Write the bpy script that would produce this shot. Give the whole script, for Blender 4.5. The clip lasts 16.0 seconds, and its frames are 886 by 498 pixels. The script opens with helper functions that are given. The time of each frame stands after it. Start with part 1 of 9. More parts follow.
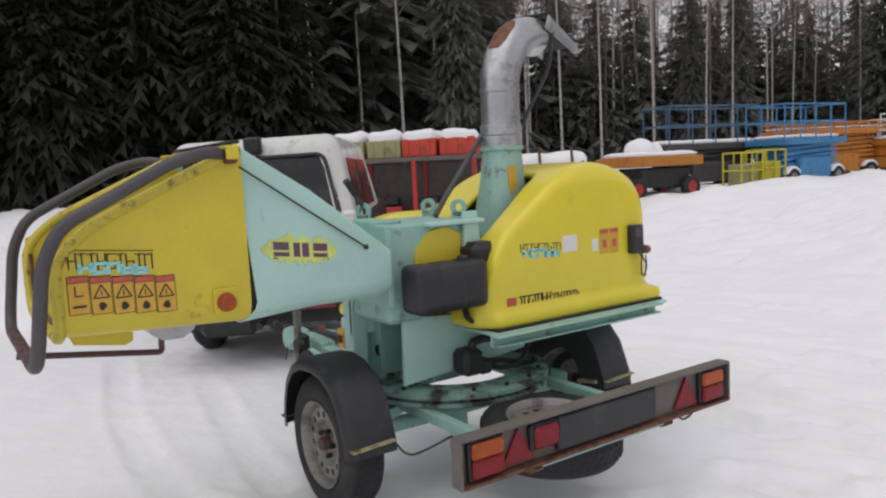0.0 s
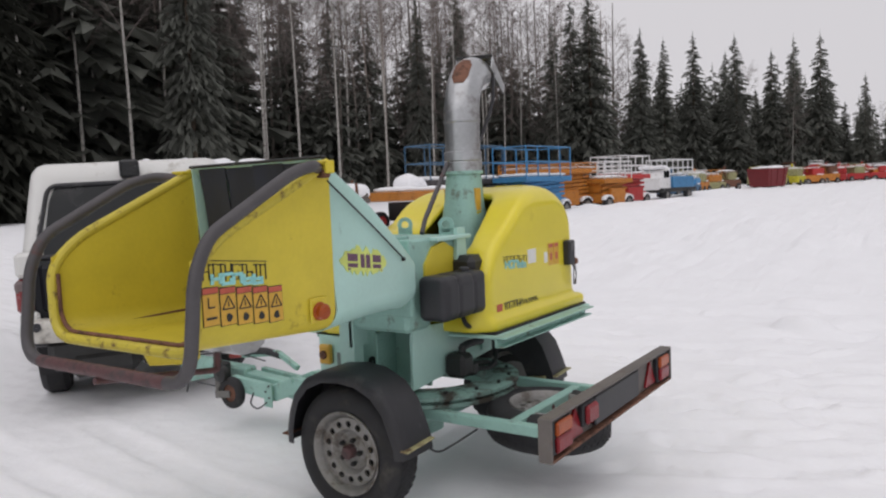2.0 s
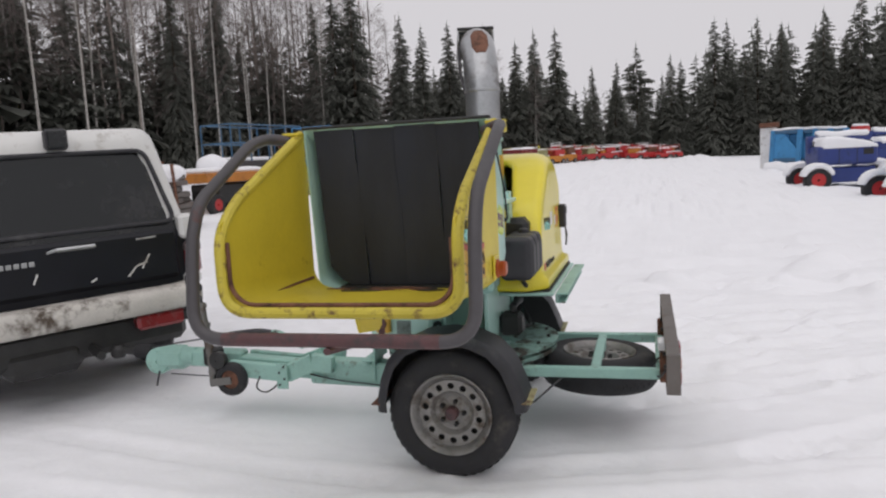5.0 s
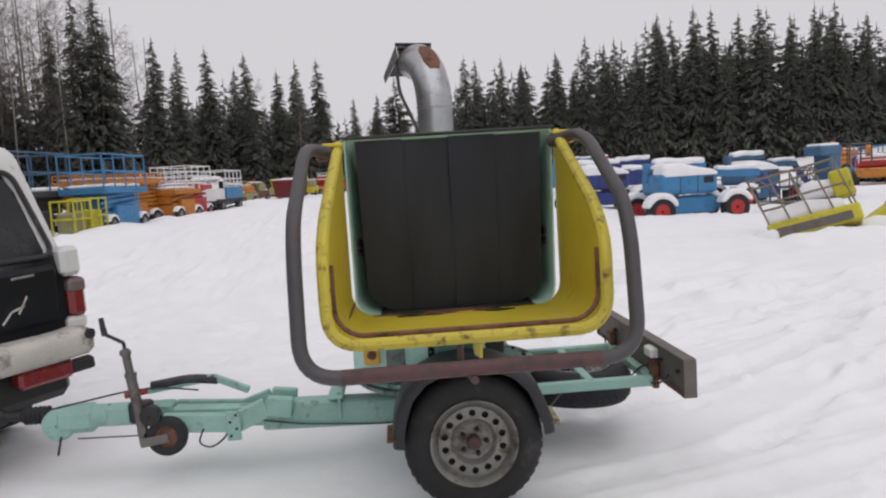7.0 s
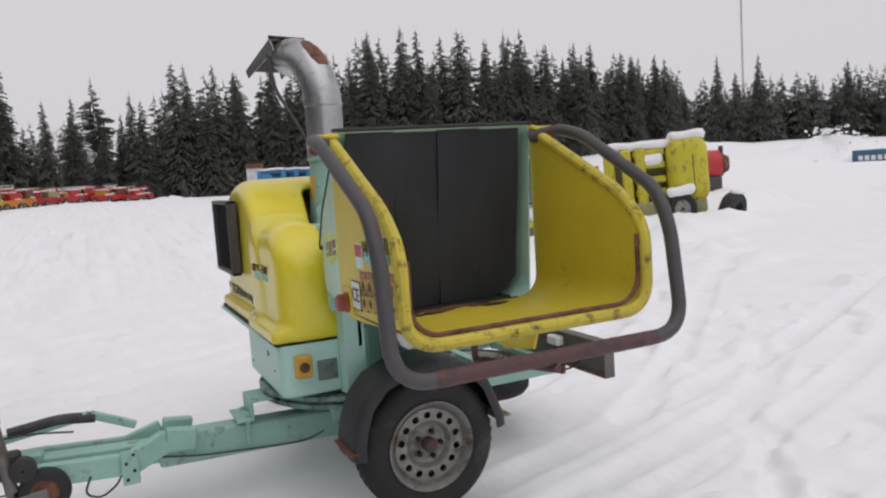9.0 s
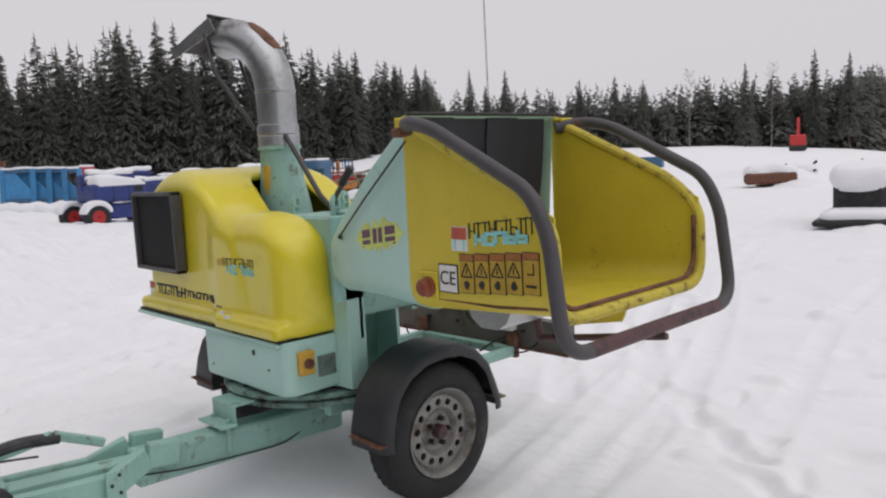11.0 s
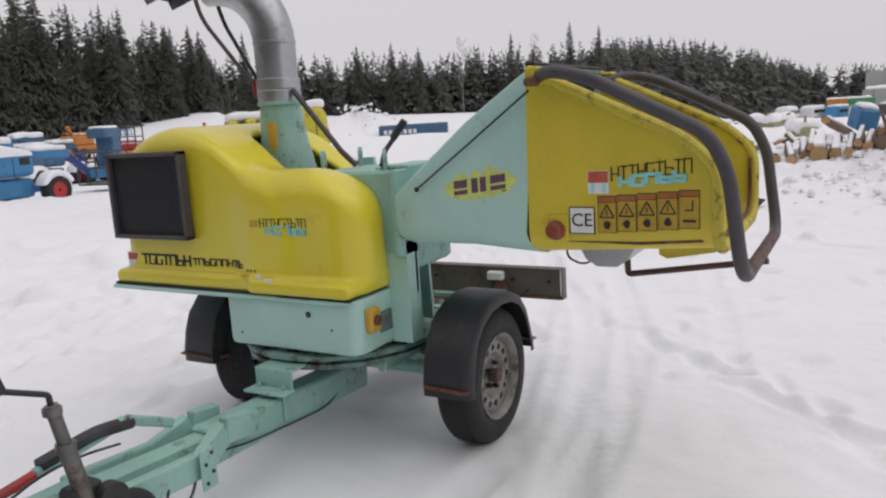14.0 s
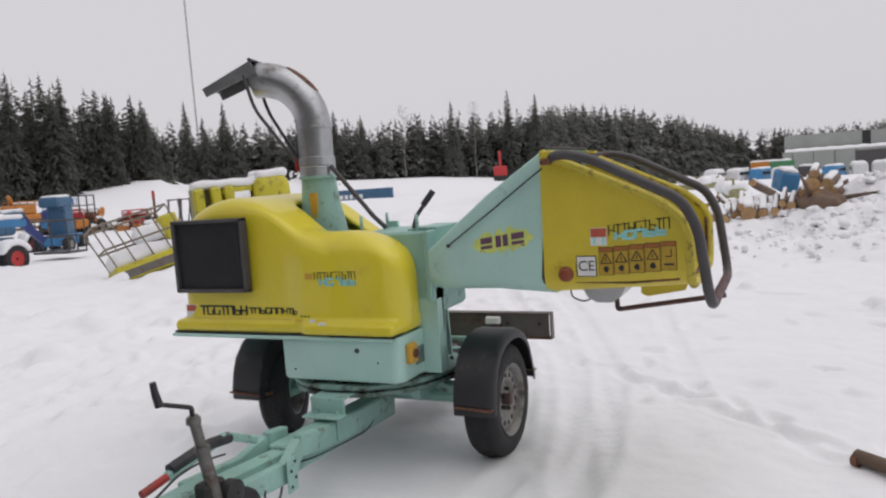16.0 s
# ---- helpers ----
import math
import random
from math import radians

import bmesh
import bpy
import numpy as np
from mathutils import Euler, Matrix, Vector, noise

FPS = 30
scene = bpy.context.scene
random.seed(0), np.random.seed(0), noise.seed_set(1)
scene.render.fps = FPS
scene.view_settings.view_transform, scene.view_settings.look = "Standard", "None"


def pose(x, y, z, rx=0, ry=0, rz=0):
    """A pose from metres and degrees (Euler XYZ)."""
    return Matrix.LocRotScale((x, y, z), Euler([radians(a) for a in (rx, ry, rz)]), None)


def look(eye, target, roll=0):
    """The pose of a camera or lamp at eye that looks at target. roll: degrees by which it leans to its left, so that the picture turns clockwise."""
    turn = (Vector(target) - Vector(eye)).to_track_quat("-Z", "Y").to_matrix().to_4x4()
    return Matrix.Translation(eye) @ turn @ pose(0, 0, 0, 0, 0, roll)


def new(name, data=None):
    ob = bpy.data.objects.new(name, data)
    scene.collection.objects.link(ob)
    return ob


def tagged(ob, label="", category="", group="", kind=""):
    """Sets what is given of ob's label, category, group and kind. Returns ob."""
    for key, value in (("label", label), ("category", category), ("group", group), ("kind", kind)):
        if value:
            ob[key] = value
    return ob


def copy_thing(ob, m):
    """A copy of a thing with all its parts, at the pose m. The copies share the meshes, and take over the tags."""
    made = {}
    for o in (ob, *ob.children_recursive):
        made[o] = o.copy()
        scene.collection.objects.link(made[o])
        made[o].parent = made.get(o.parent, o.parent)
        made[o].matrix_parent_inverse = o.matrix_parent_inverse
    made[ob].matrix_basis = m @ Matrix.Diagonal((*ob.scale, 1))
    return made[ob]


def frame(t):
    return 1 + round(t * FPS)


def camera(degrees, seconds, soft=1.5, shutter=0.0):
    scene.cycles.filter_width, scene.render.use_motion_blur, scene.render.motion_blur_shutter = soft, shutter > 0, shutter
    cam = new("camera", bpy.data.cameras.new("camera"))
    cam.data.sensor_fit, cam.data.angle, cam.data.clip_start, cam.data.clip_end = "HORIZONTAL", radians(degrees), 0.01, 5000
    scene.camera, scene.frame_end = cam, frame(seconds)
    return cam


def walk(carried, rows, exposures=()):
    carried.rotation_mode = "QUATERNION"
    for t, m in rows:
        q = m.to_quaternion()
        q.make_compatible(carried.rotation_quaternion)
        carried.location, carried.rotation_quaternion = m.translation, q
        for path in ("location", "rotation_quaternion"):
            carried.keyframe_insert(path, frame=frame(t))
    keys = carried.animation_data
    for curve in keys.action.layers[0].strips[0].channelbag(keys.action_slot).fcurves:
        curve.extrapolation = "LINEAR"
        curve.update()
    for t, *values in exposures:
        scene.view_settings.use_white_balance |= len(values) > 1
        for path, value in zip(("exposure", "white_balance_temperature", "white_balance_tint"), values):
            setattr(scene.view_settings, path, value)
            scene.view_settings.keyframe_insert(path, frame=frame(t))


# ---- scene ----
cam = camera(61.2, 16.0, soft=2.2)
PATH = [
    (0, (2.938, -2.043, 1.459), (1.292, -0.927, 1.245), -2.8),
    (0.5, (2.792, -2.28, 1.461), (1.259, -1.003, 1.325), -2.7),
    (1, (2.624, -2.642, 1.461), (1.231, -1.214, 1.318), -3.8),
    (1.5, (2.416, -2.879, 1.449), (1.092, -1.389, 1.285), -2.8),
    (2, (2.244, -3.186, 1.442), (1.117, -1.541, 1.29), -2.3),
    (2.5, (2.084, -3.392, 1.44), (1.016, -1.704, 1.34), -1.2),
    (3, (1.831, -3.534, 1.42), (0.84, -1.802, 1.273), -0.7),
    (3.5, (1.603, -3.743, 1.405), (0.792, -1.924, 1.218), -1.7),
    (6, (0.324, -3.928, 1.431), (0.08, -1.956, 1.207), -3.2),
    (6.5, (0.027, -3.908, 1.421), (0.028, -1.92, 1.205), -3.5),
    (7, (-0.262, -3.853, 1.419), (-0.147, -1.865, 1.237), -3.6),
    (7.5, (-0.445, -3.745, 1.416), (-0.222, -1.77, 1.195), -3.1),
    (8, (-0.656, -3.69, 1.409), (-0.197, -1.749, 1.259), -2.3),
    (8.5, (-1.006, -3.654, 1.434), (-0.345, -1.782, 1.188), -2.2),
    (9, (-1.204, -3.542, 1.424), (-0.356, -1.742, 1.223), -3.9),
    (9.5, (-1.37, -3.42, 1.439), (-0.399, -1.689, 1.196), -2.9),
    (12, (-2.438, -2.676, 1.406), (-0.907, -1.419, 1.13), -3.5),
    (12.5, (-2.538, -2.515, 1.401), (-0.984, -1.32, 1.003), -2.1),
    (13, (-2.723, -2.359, 1.399), (-1.097, -1.273, 0.976), -3.0),
    (13.5, (-2.8, -2.243, 1.421), (-1.124, -1.219, 1.043), -3.4),
    (14, (-2.85, -2.132, 1.429), (-1.141, -1.153, 1.083), -3.6),
    (14.5, (-3.076, -2.085, 1.447), (-1.315, -1.17, 1.201), -5.1),
    (15, (-3.32, -2.111, 1.466), (-1.542, -1.223, 1.243), -5.0),
    (15.5, (-3.519, -2.173, 1.476), (-1.769, -1.231, 1.257), -4.7),
    (16, (-3.664, -2.119, 1.487), (-1.86, -1.276, 1.299), -4.1),
]
walk(cam, [(t, look(eye, target, roll)) for t, eye, target, roll in PATH], [(0.0, -0.05, 6500, 15), (16.0, -0.05, 6500, 15)])

# ---- sky and light: a bright overcast winter day ----
world = bpy.data.worlds.new("sky")
world.use_nodes = True
scene.world = world
nt = world.node_tree
nt.nodes.clear()
sky = nt.nodes.new("ShaderNodeTexSky")
sky.sky_type = 'NISHITA'
sky.sun_disc = False
sky.sun_elevation = radians(28)
sky.sun_rotation = radians(200)
sky.dust_density = 6.0
sky.air_density = 1.0
grey = nt.nodes.new("ShaderNodeRGBToBW")
cloud = nt.nodes.new("ShaderNodeMix")
cloud.data_type = 'RGBA'
cloud.inputs[0].default_value = 0.9
cloud.inputs[7].default_value = (8.5, 8.52, 8.66, 1)
back = nt.nodes.new("ShaderNodeBackground")
back.inputs[1].default_value = 0.084
wout = nt.nodes.new("ShaderNodeOutputWorld")
nt.links.new(sky.outputs[0], grey.inputs[0])
nt.links.new(grey.outputs[0], cloud.inputs[6])
nt.links.new(cloud.outputs[2], back.inputs[0])
nt.links.new(back.outputs[0], wout.inputs[0])

sun = new("sun", bpy.data.lights.new("sun", 'SUN'))
sun.data.energy = 0.75
sun.data.angle = radians(70)
sun.data.color = (1.0, 0.985, 0.96)
sun.matrix_world = look((2, -6, 16), (0, 0, 0))

# ---- materials ----
def node_mat(name, base, rough=0.5, metal=0.0, var=0.12, scale=8.0, bump=0.1, bump_scale=60.0, dirt=None, dirt_amount=0.0, dirt_scale=5.0,
             spec=0.5, coat=0.0, island=0.0, obj=0.0, stretch=(1, 1, 1), detail=6.0):
    """A painted or raw surface: two scales of colour change, dirt or rust in patches, fine relief."""
    m = bpy.data.materials.new(name)
    m.use_nodes = True
    t = m.node_tree
    n, l = t.nodes, t.links
    b = n["Principled BSDF"]
    b.inputs["Roughness"].default_value = rough
    b.inputs["Metallic"].default_value = metal
    b.inputs["Specular IOR Level"].default_value = spec
    b.inputs["Coat Weight"].default_value = coat
    co = n.new("ShaderNodeTexCoord")
    mp = n.new("ShaderNodeMapping")
    mp.inputs["Scale"].default_value = stretch
    l.new(co.outputs["Object"], mp.inputs[0])
    big = n.new("ShaderNodeTexNoise")
    big.inputs["Scale"].default_value = scale
    big.inputs["Detail"].default_value = detail
    l.new(mp.outputs[0], big.inputs["Vector"])
    fine = n.new("ShaderNodeTexNoise")
    fine.inputs["Scale"].default_value = bump_scale
    fine.inputs["Detail"].default_value = 4.0
    l.new(mp.outputs[0], fine.inputs["Vector"])
    mix = n.new("ShaderNodeMath")
    mix.operation = 'MULTIPLY_ADD'
    mix.inputs[1].default_value = 0.35
    l.new(fine.outputs[0], mix.inputs[0])
    l.new(big.outputs[0], mix.inputs[2])
    rng = n.new("ShaderNodeMapRange")
    rng.inputs[1].default_value, rng.inputs[2].default_value = 0.35, 1.0
    rng.inputs[3].default_value, rng.inputs[4].default_value = 1 - var, 1 + var
    l.new(mix.outputs[0], rng.inputs[0])
    val = rng.outputs[0]
    for amount, kind in ((island, "g"), (obj, "o")):
        if amount:
            src = n.new("ShaderNodeNewGeometry").outputs["Random Per Island"] if kind == "g" else n.new("ShaderNodeObjectInfo").outputs["Random"]
            r2 = n.new("ShaderNodeMapRange")
            r2.inputs[3].default_value, r2.inputs[4].default_value = 1 - amount, 1 + amount
            l.new(src, r2.inputs[0])
            mu = n.new("ShaderNodeMath")
            mu.operation = 'MULTIPLY'
            l.new(val, mu.inputs[0])
            l.new(r2.outputs[0], mu.inputs[1])
            val = mu.outputs[0]
    col = n.new("ShaderNodeVectorMath")
    col.operation = 'SCALE'
    col.inputs[0].default_value = base[:3]
    l.new(val, col.inputs["Scale"])
    out = col.outputs[0]
    if dirt:
        dn = n.new("ShaderNodeTexNoise")
        dn.inputs["Scale"].default_value = dirt_scale
        dn.inputs["Detail"].default_value = 9.0
        dn.inputs["Roughness"].default_value = 0.68
        l.new(mp.outputs[0], dn.inputs["Vector"])
        dr = n.new("ShaderNodeMapRange")
        edge = 0.78 - 0.4 * dirt_amount
        dr.inputs[1].default_value, dr.inputs[2].default_value = edge - 0.05, edge + 0.09
        l.new(dn.outputs[0], dr.inputs[0])
        dm = n.new("ShaderNodeMix")
        dm.data_type = 'RGBA'
        l.new(dr.outputs[0], dm.inputs[0])
        l.new(out, dm.inputs[6])
        dm.inputs[7].default_value = (*dirt[:3], 1)
        out = dm.outputs[2]
        rr = n.new("ShaderNodeMapRange")
        rr.inputs[3].default_value, rr.inputs[4].default_value = rough, min(1, rough + 0.35)
        l.new(dr.outputs[0], rr.inputs[0])
        l.new(rr.outputs[0], b.inputs["Roughness"])
    l.new(out, b.inputs["Base Color"])
    if bump:
        bp = n.new("ShaderNodeBump")
        bp.inputs["Strength"].default_value = bump
        bp.inputs["Distance"].default_value = 0.01
        l.new(mix.outputs[0], bp.inputs["Height"])
        l.new(bp.outputs[0], b.inputs["Normal"])
    return m


def leafy(m, share=0.5):
    """Makes a material pass part of the light through, as needles do."""
    t = m.node_tree
    b = t.nodes["Principled BSDF"]
    out = [n for n in t.nodes if n.type == 'OUTPUT_MATERIAL'][0]
    tr = t.nodes.new("ShaderNodeBsdfTranslucent")
    mix = t.nodes.new("ShaderNodeMixShader")
    mix.inputs[0].default_value = share
    t.links.new(b.inputs["Base Color"].links[0].from_socket, tr.inputs[0])
    t.links.new(b.outputs[0], mix.inputs[1])
    t.links.new(tr.outputs[0], mix.inputs[2])
    t.links.new(mix.outputs[0], out.inputs[0])
    b.inputs["Specular IOR Level"].default_value = 0.1
    return m


RUST = (0.13, 0.055, 0.03)
M_MINT = node_mat("mint_paint", (0.425, 0.655, 0.59), 0.38, var=0.10, scale=3, bump=0.05, dirt=(0.24, 0.38, 0.33), dirt_amount=0.24, dirt_scale=7)
M_MINT_WORN = node_mat("worn_mint_paint", (0.285, 0.485, 0.425), 0.5, var=0.18, scale=5, bump=0.1, dirt=(0.12, 0.10, 0.07), dirt_amount=0.38, dirt_scale=11)
M_YELLOW = node_mat("yellow_gelcoat", (0.74, 0.62, 0.035), 0.33, var=0.06, scale=2.5, bump=0.03, bump_scale=25, dirt=(0.58, 0.47, 0.05), dirt_amount=0.25, dirt_scale=3, coat=0.25)
M_YELLOW_STEEL = node_mat("yellow_paint", (0.66, 0.535, 0.04), 0.42, var=0.09, scale=4, bump=0.06, dirt=(0.24, 0.15, 0.03), dirt_amount=0.27, dirt_scale=7)
M_RUST = node_mat("rusty_steel", (0.17, 0.075, 0.045), 0.8, var=0.35, scale=14, bump=0.4, dirt=(0.06, 0.03, 0.02), dirt_amount=0.6, dirt_scale=20)
M_TUBE = node_mat("grey_tube_steel", (0.078, 0.073, 0.077), 0.5, 0.2, var=0.2, scale=8, bump=0.15, dirt=(0.13, 0.05, 0.04), dirt_amount=0.36, dirt_scale=6)
M_TUBE_RED = node_mat("red_worn_tube", (0.098, 0.042, 0.043), 0.55, var=0.25, scale=18, bump=0.2, dirt=(0.072, 0.055, 0.056), dirt_amount=0.65, dirt_scale=24)
M_GALV = node_mat("galvanised_steel", (0.44, 0.45, 0.46), 0.33, 0.9, var=0.22, scale=6, bump=0.08, dirt=(0.24, 0.22, 0.21), dirt_amount=0.45, dirt_scale=5)
M_BLACK = node_mat("black_plastic", (0.024, 0.024, 0.028), 0.5, var=0.3, scale=6, bump=0.12, dirt=(0.09, 0.09, 0.09), dirt_amount=0.4, dirt_scale=4)
M_RUBBER = node_mat("tyre_rubber", (0.021, 0.021, 0.023), 0.78, var=0.3, scale=10, bump=0.25, dirt=(0.07, 0.065, 0.06), dirt_amount=0.45, dirt_scale=6)
M_CURTAIN = node_mat("black_rubber_curtain", (0.020, 0.023, 0.031), 0.7, var=0.4, scale=3, bump=0.1, dirt=(0.034, 0.038, 0.050), dirt_amount=0.5, dirt_scale=2, stretch=(3, 3, 0.5))
M_RIM = node_mat("silver_wheel_steel", (0.27, 0.262, 0.25), 0.45, 0.35, var=0.25, scale=12, bump=0.12, dirt=(0.12, 0.095, 0.075), dirt_amount=0.58, dirt_scale=9)
M_DARK = node_mat("dark_oily_steel", (0.03, 0.03, 0.03), 0.5, 0.3, var=0.3, scale=10, bump=0.2)
M_SNOW = node_mat("snow", (0.86, 0.865, 0.885), 0.7, var=0.03, scale=2.2, bump=0.75, bump_scale=30, spec=0.25, detail=10)
M_CARWHITE = node_mat("white_car_paint", (0.66, 0.66, 0.64), 0.3, var=0.06, scale=2, bump=0.02, dirt=(0.30, 0.27, 0.23), dirt_amount=0.45, dirt_scale=3, coat=0.3)
M_CARDARK = node_mat("black_car_paint", (0.009, 0.010, 0.014), 0.32, var=0.3, scale=3, bump=0.02, dirt=(0.022, 0.021, 0.02), dirt_amount=0.35, dirt_scale=3, spec=0.25)
M_GLASS = node_mat("dark_window_glass", (0.010, 0.012, 0.013), 0.12, var=0.2, scale=1.5, bump=0.0, dirt=(0.028, 0.028, 0.03), dirt_amount=0.5, dirt_scale=2, spec=0.5)
M_REDLENS = node_mat("red_lens", (0.20, 0.007, 0.012), 0.3, var=0.3, scale=20, bump=0.15, bump_scale=160, coat=0.1, spec=0.3)
M_ORANGELENS = node_mat("orange_lens", (0.37, 0.070, 0.012), 0.3, var=0.3, scale=20, bump=0.15, bump_scale=160, coat=0.1, spec=0.3)
M_REDPAINT = node_mat("red_paint", (0.45, 0.03, 0.03), 0.45, var=0.15, scale=4, bump=0.06, dirt=(0.15, 0.06, 0.05), dirt_amount=0.4, obj=0.12)
M_ORANGE = node_mat("orange_paint", (0.50, 0.185, 0.025), 0.5, var=0.15, scale=2, bump=0.06, dirt=(0.25, 0.10, 0.03), dirt_amount=0.5, obj=0.1)
M_BLUE = node_mat("blue_paint", (0.05, 0.22, 0.44), 0.45, var=0.15, scale=2, bump=0.06, dirt=(0.04, 0.10, 0.2), dirt_amount=0.45, obj=0.15)
M_NAVY = node_mat("dark_blue_paint", (0.03, 0.05, 0.20), 0.45, var=0.15, scale=2, bump=0.06, dirt=(0.03, 0.04, 0.08), dirt_amount=0.45)
M_WHITE = node_mat("white_paint", (0.72, 0.72, 0.72), 0.5, var=0.08, scale=2, bump=0.04, dirt=(0.4, 0.38, 0.35), dirt_amount=0.45)
M_LIME = node_mat("faded_yellow_paint", (0.53, 0.47, 0.03), 0.5, var=0.16, scale=2, bump=0.08, dirt=(0.24, 0.19, 0.04), dirt_amount=0.5)
M_OLIVE = node_mat("olive_paint", (0.30, 0.29, 0.14), 0.55, var=0.15, scale=2, bump=0.06, dirt=(0.15, 0.13, 0.08), dirt_amount=0.5)
M_BARK = node_mat("bark", (0.10, 0.075, 0.055), 0.9, var=0.35, scale=9, bump=0.6, bump_scale=30, stretch=(3, 3, 1))
M_BIRCH = node_mat("birch_bark", (0.42, 0.40, 0.37), 0.8, var=0.2, scale=3, bump=0.3, dirt=(0.06, 0.05, 0.05), dirt_amount=0.55, dirt_scale=3, stretch=(1, 1, 2))
M_TWIG = node_mat("bare_twigs", (0.165, 0.138, 0.127), 0.9, var=0.3, scale=3, bump=0.0, obj=0.2)
M_STEM = node_mat("grey_stem_bark", (0.21, 0.18, 0.16), 0.9, var=0.3, scale=4, bump=0.2, stretch=(2, 2, 1), island=0.35)
# needles in three tones, paler with distance: haze is put into the colour
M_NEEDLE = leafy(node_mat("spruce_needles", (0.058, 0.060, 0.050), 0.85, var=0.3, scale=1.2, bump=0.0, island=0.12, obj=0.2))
M_NEEDLE_HAZE_MID = leafy(node_mat("haze_tinted_spruce_needles", (0.180, 0.187, 0.165), 0.9, var=0.25, scale=1.2, bump=0.0, island=0.10, obj=0.12))
M_NEEDLE_HAZE_FAR = leafy(node_mat("far_haze_tinted_spruce_needles", (0.225, 0.23, 0.212), 0.9, var=0.3, scale=1.2, bump=0.0, island=0.15))
M_BOARD = node_mat("grey_brown_steel", (0.145, 0.13, 0.12), 0.6, 0.25, var=0.2, scale=6, bump=0.12, dirt=(0.14, 0.08, 0.055), dirt_amount=0.45, dirt_scale=7)
M_BINDARK = node_mat("dark_red_bin_paint", (0.17, 0.016, 0.02), 0.5, var=0.2, scale=4, bump=0.08, dirt=(0.08, 0.03, 0.03), dirt_amount=0.45, dirt_scale=4)
M_BINRED = node_mat("orange_red_bin_paint", (0.52, 0.055, 0.03), 0.5, var=0.25, scale=4, bump=0.1, dirt=(0.16, 0.06, 0.04), dirt_amount=0.45, dirt_scale=5)
M_TAILRED = node_mat("dark_red_lens", (0.20, 0.012, 0.014), 0.25, var=0.2, scale=8, bump=0.1, bump_scale=120, coat=0.3, dirt=(0.08, 0.03, 0.03), dirt_amount=0.5)
M_SLATE = node_mat("slate_blue_paint", (0.05, 0.13, 0.23), 0.5, var=0.15, scale=2, bump=0.06, dirt=(0.05, 0.07, 0.09), dirt_amount=0.45)
M_YELLOW_LIP = node_mat("chipped_yellow_paint", (0.55, 0.455, 0.05), 0.5, var=0.15, scale=6, bump=0.12, dirt=(0.12, 0.06, 0.035), dirt_amount=0.5, dirt_scale=22)
M_LOGEND = node_mat("cut_log_end", (0.48, 0.30, 0.15), 0.85, var=0.25, scale=9, bump=0.2, obj=0.2)
M_LOGBARK = node_mat("pine_log_bark", (0.16, 0.11, 0.08), 0.9, var=0.35, scale=6, bump=0.5, obj=0.2)
M_CLADDING = node_mat("grey_cladding", (0.30, 0.315, 0.30), 0.7, var=0.12, scale=0.4, bump=0.05)
M_DECALBLACK = node_mat("black_print", (0.02, 0.02, 0.018), 0.5, var=0.15, scale=20, bump=0.0)
M_DECALCYAN = node_mat("cyan_print", (0.32, 0.72, 0.70), 0.5, var=0.1, scale=20, bump=0.0)
M_DECALORANGE = node_mat("orange_print", (0.62, 0.36, 0.045), 0.5, var=0.1, scale=20, bump=0.0)
M_DECALFADED = node_mat("faded_orange_print", (0.47, 0.31, 0.03), 0.5, var=0.2, scale=20, bump=0.0)
M_DECALRUSSET = node_mat("russet_print", (0.36, 0.13, 0.03), 0.5, var=0.2, scale=20, bump=0.0)
M_DECALRED = node_mat("red_print", (0.50, 0.10, 0.06), 0.5, var=0.15, scale=20, bump=0.0)
M_DECALWHITE = node_mat("white_print", (0.75, 0.75, 0.73), 0.5, var=0.06, scale=20, bump=0.0)
M_DECALPURPLE = node_mat("purple_print", (0.13, 0.06, 0.11), 0.5, var=0.2, scale=20, bump=0.0)


# ---- mesh helpers ----
def part(name, bm, material, parent=None, label="", sharp=35.0):
    """Links a bmesh as one mesh object, under a thing or a part."""
    bmesh.ops.recalc_face_normals(bm, faces=bm.faces)
    me = bpy.data.meshes.new(name)
    bm.to_mesh(me)
    bm.free()
    me.materials.append(material)
    me.shade_smooth()
    me.set_sharp_from_angle(angle=radians(sharp))
    ob = new(name, me)
    if parent is not None:
        ob.parent = parent
    if label:
        ob["label"] = label
    return ob


def raw(name, verts, faces, material, parent=None, label="", smooth=True):
    me = bpy.data.meshes.new(name)
    me.from_pydata(verts, [], faces)
    me.materials.append(material)
    if smooth:
        me.shade_smooth()
    ob = new(name, me)
    if parent is not None:
        ob.parent = parent
    if label:
        ob["label"] = label
    return ob


def thing(name, m, label, category, group="", kind=""):
    ob = new(name)
    ob.empty_display_size = 0.2
    ob.matrix_world = m
    return tagged(ob, label, category, group, kind)


def add(bm, verts, faces, m=None):
    vs = [bm.verts.new(m @ Vector(v) if m else v) for v in verts]
    for f in faces:
        bm.faces.new([vs[i] for i in f])
    return vs


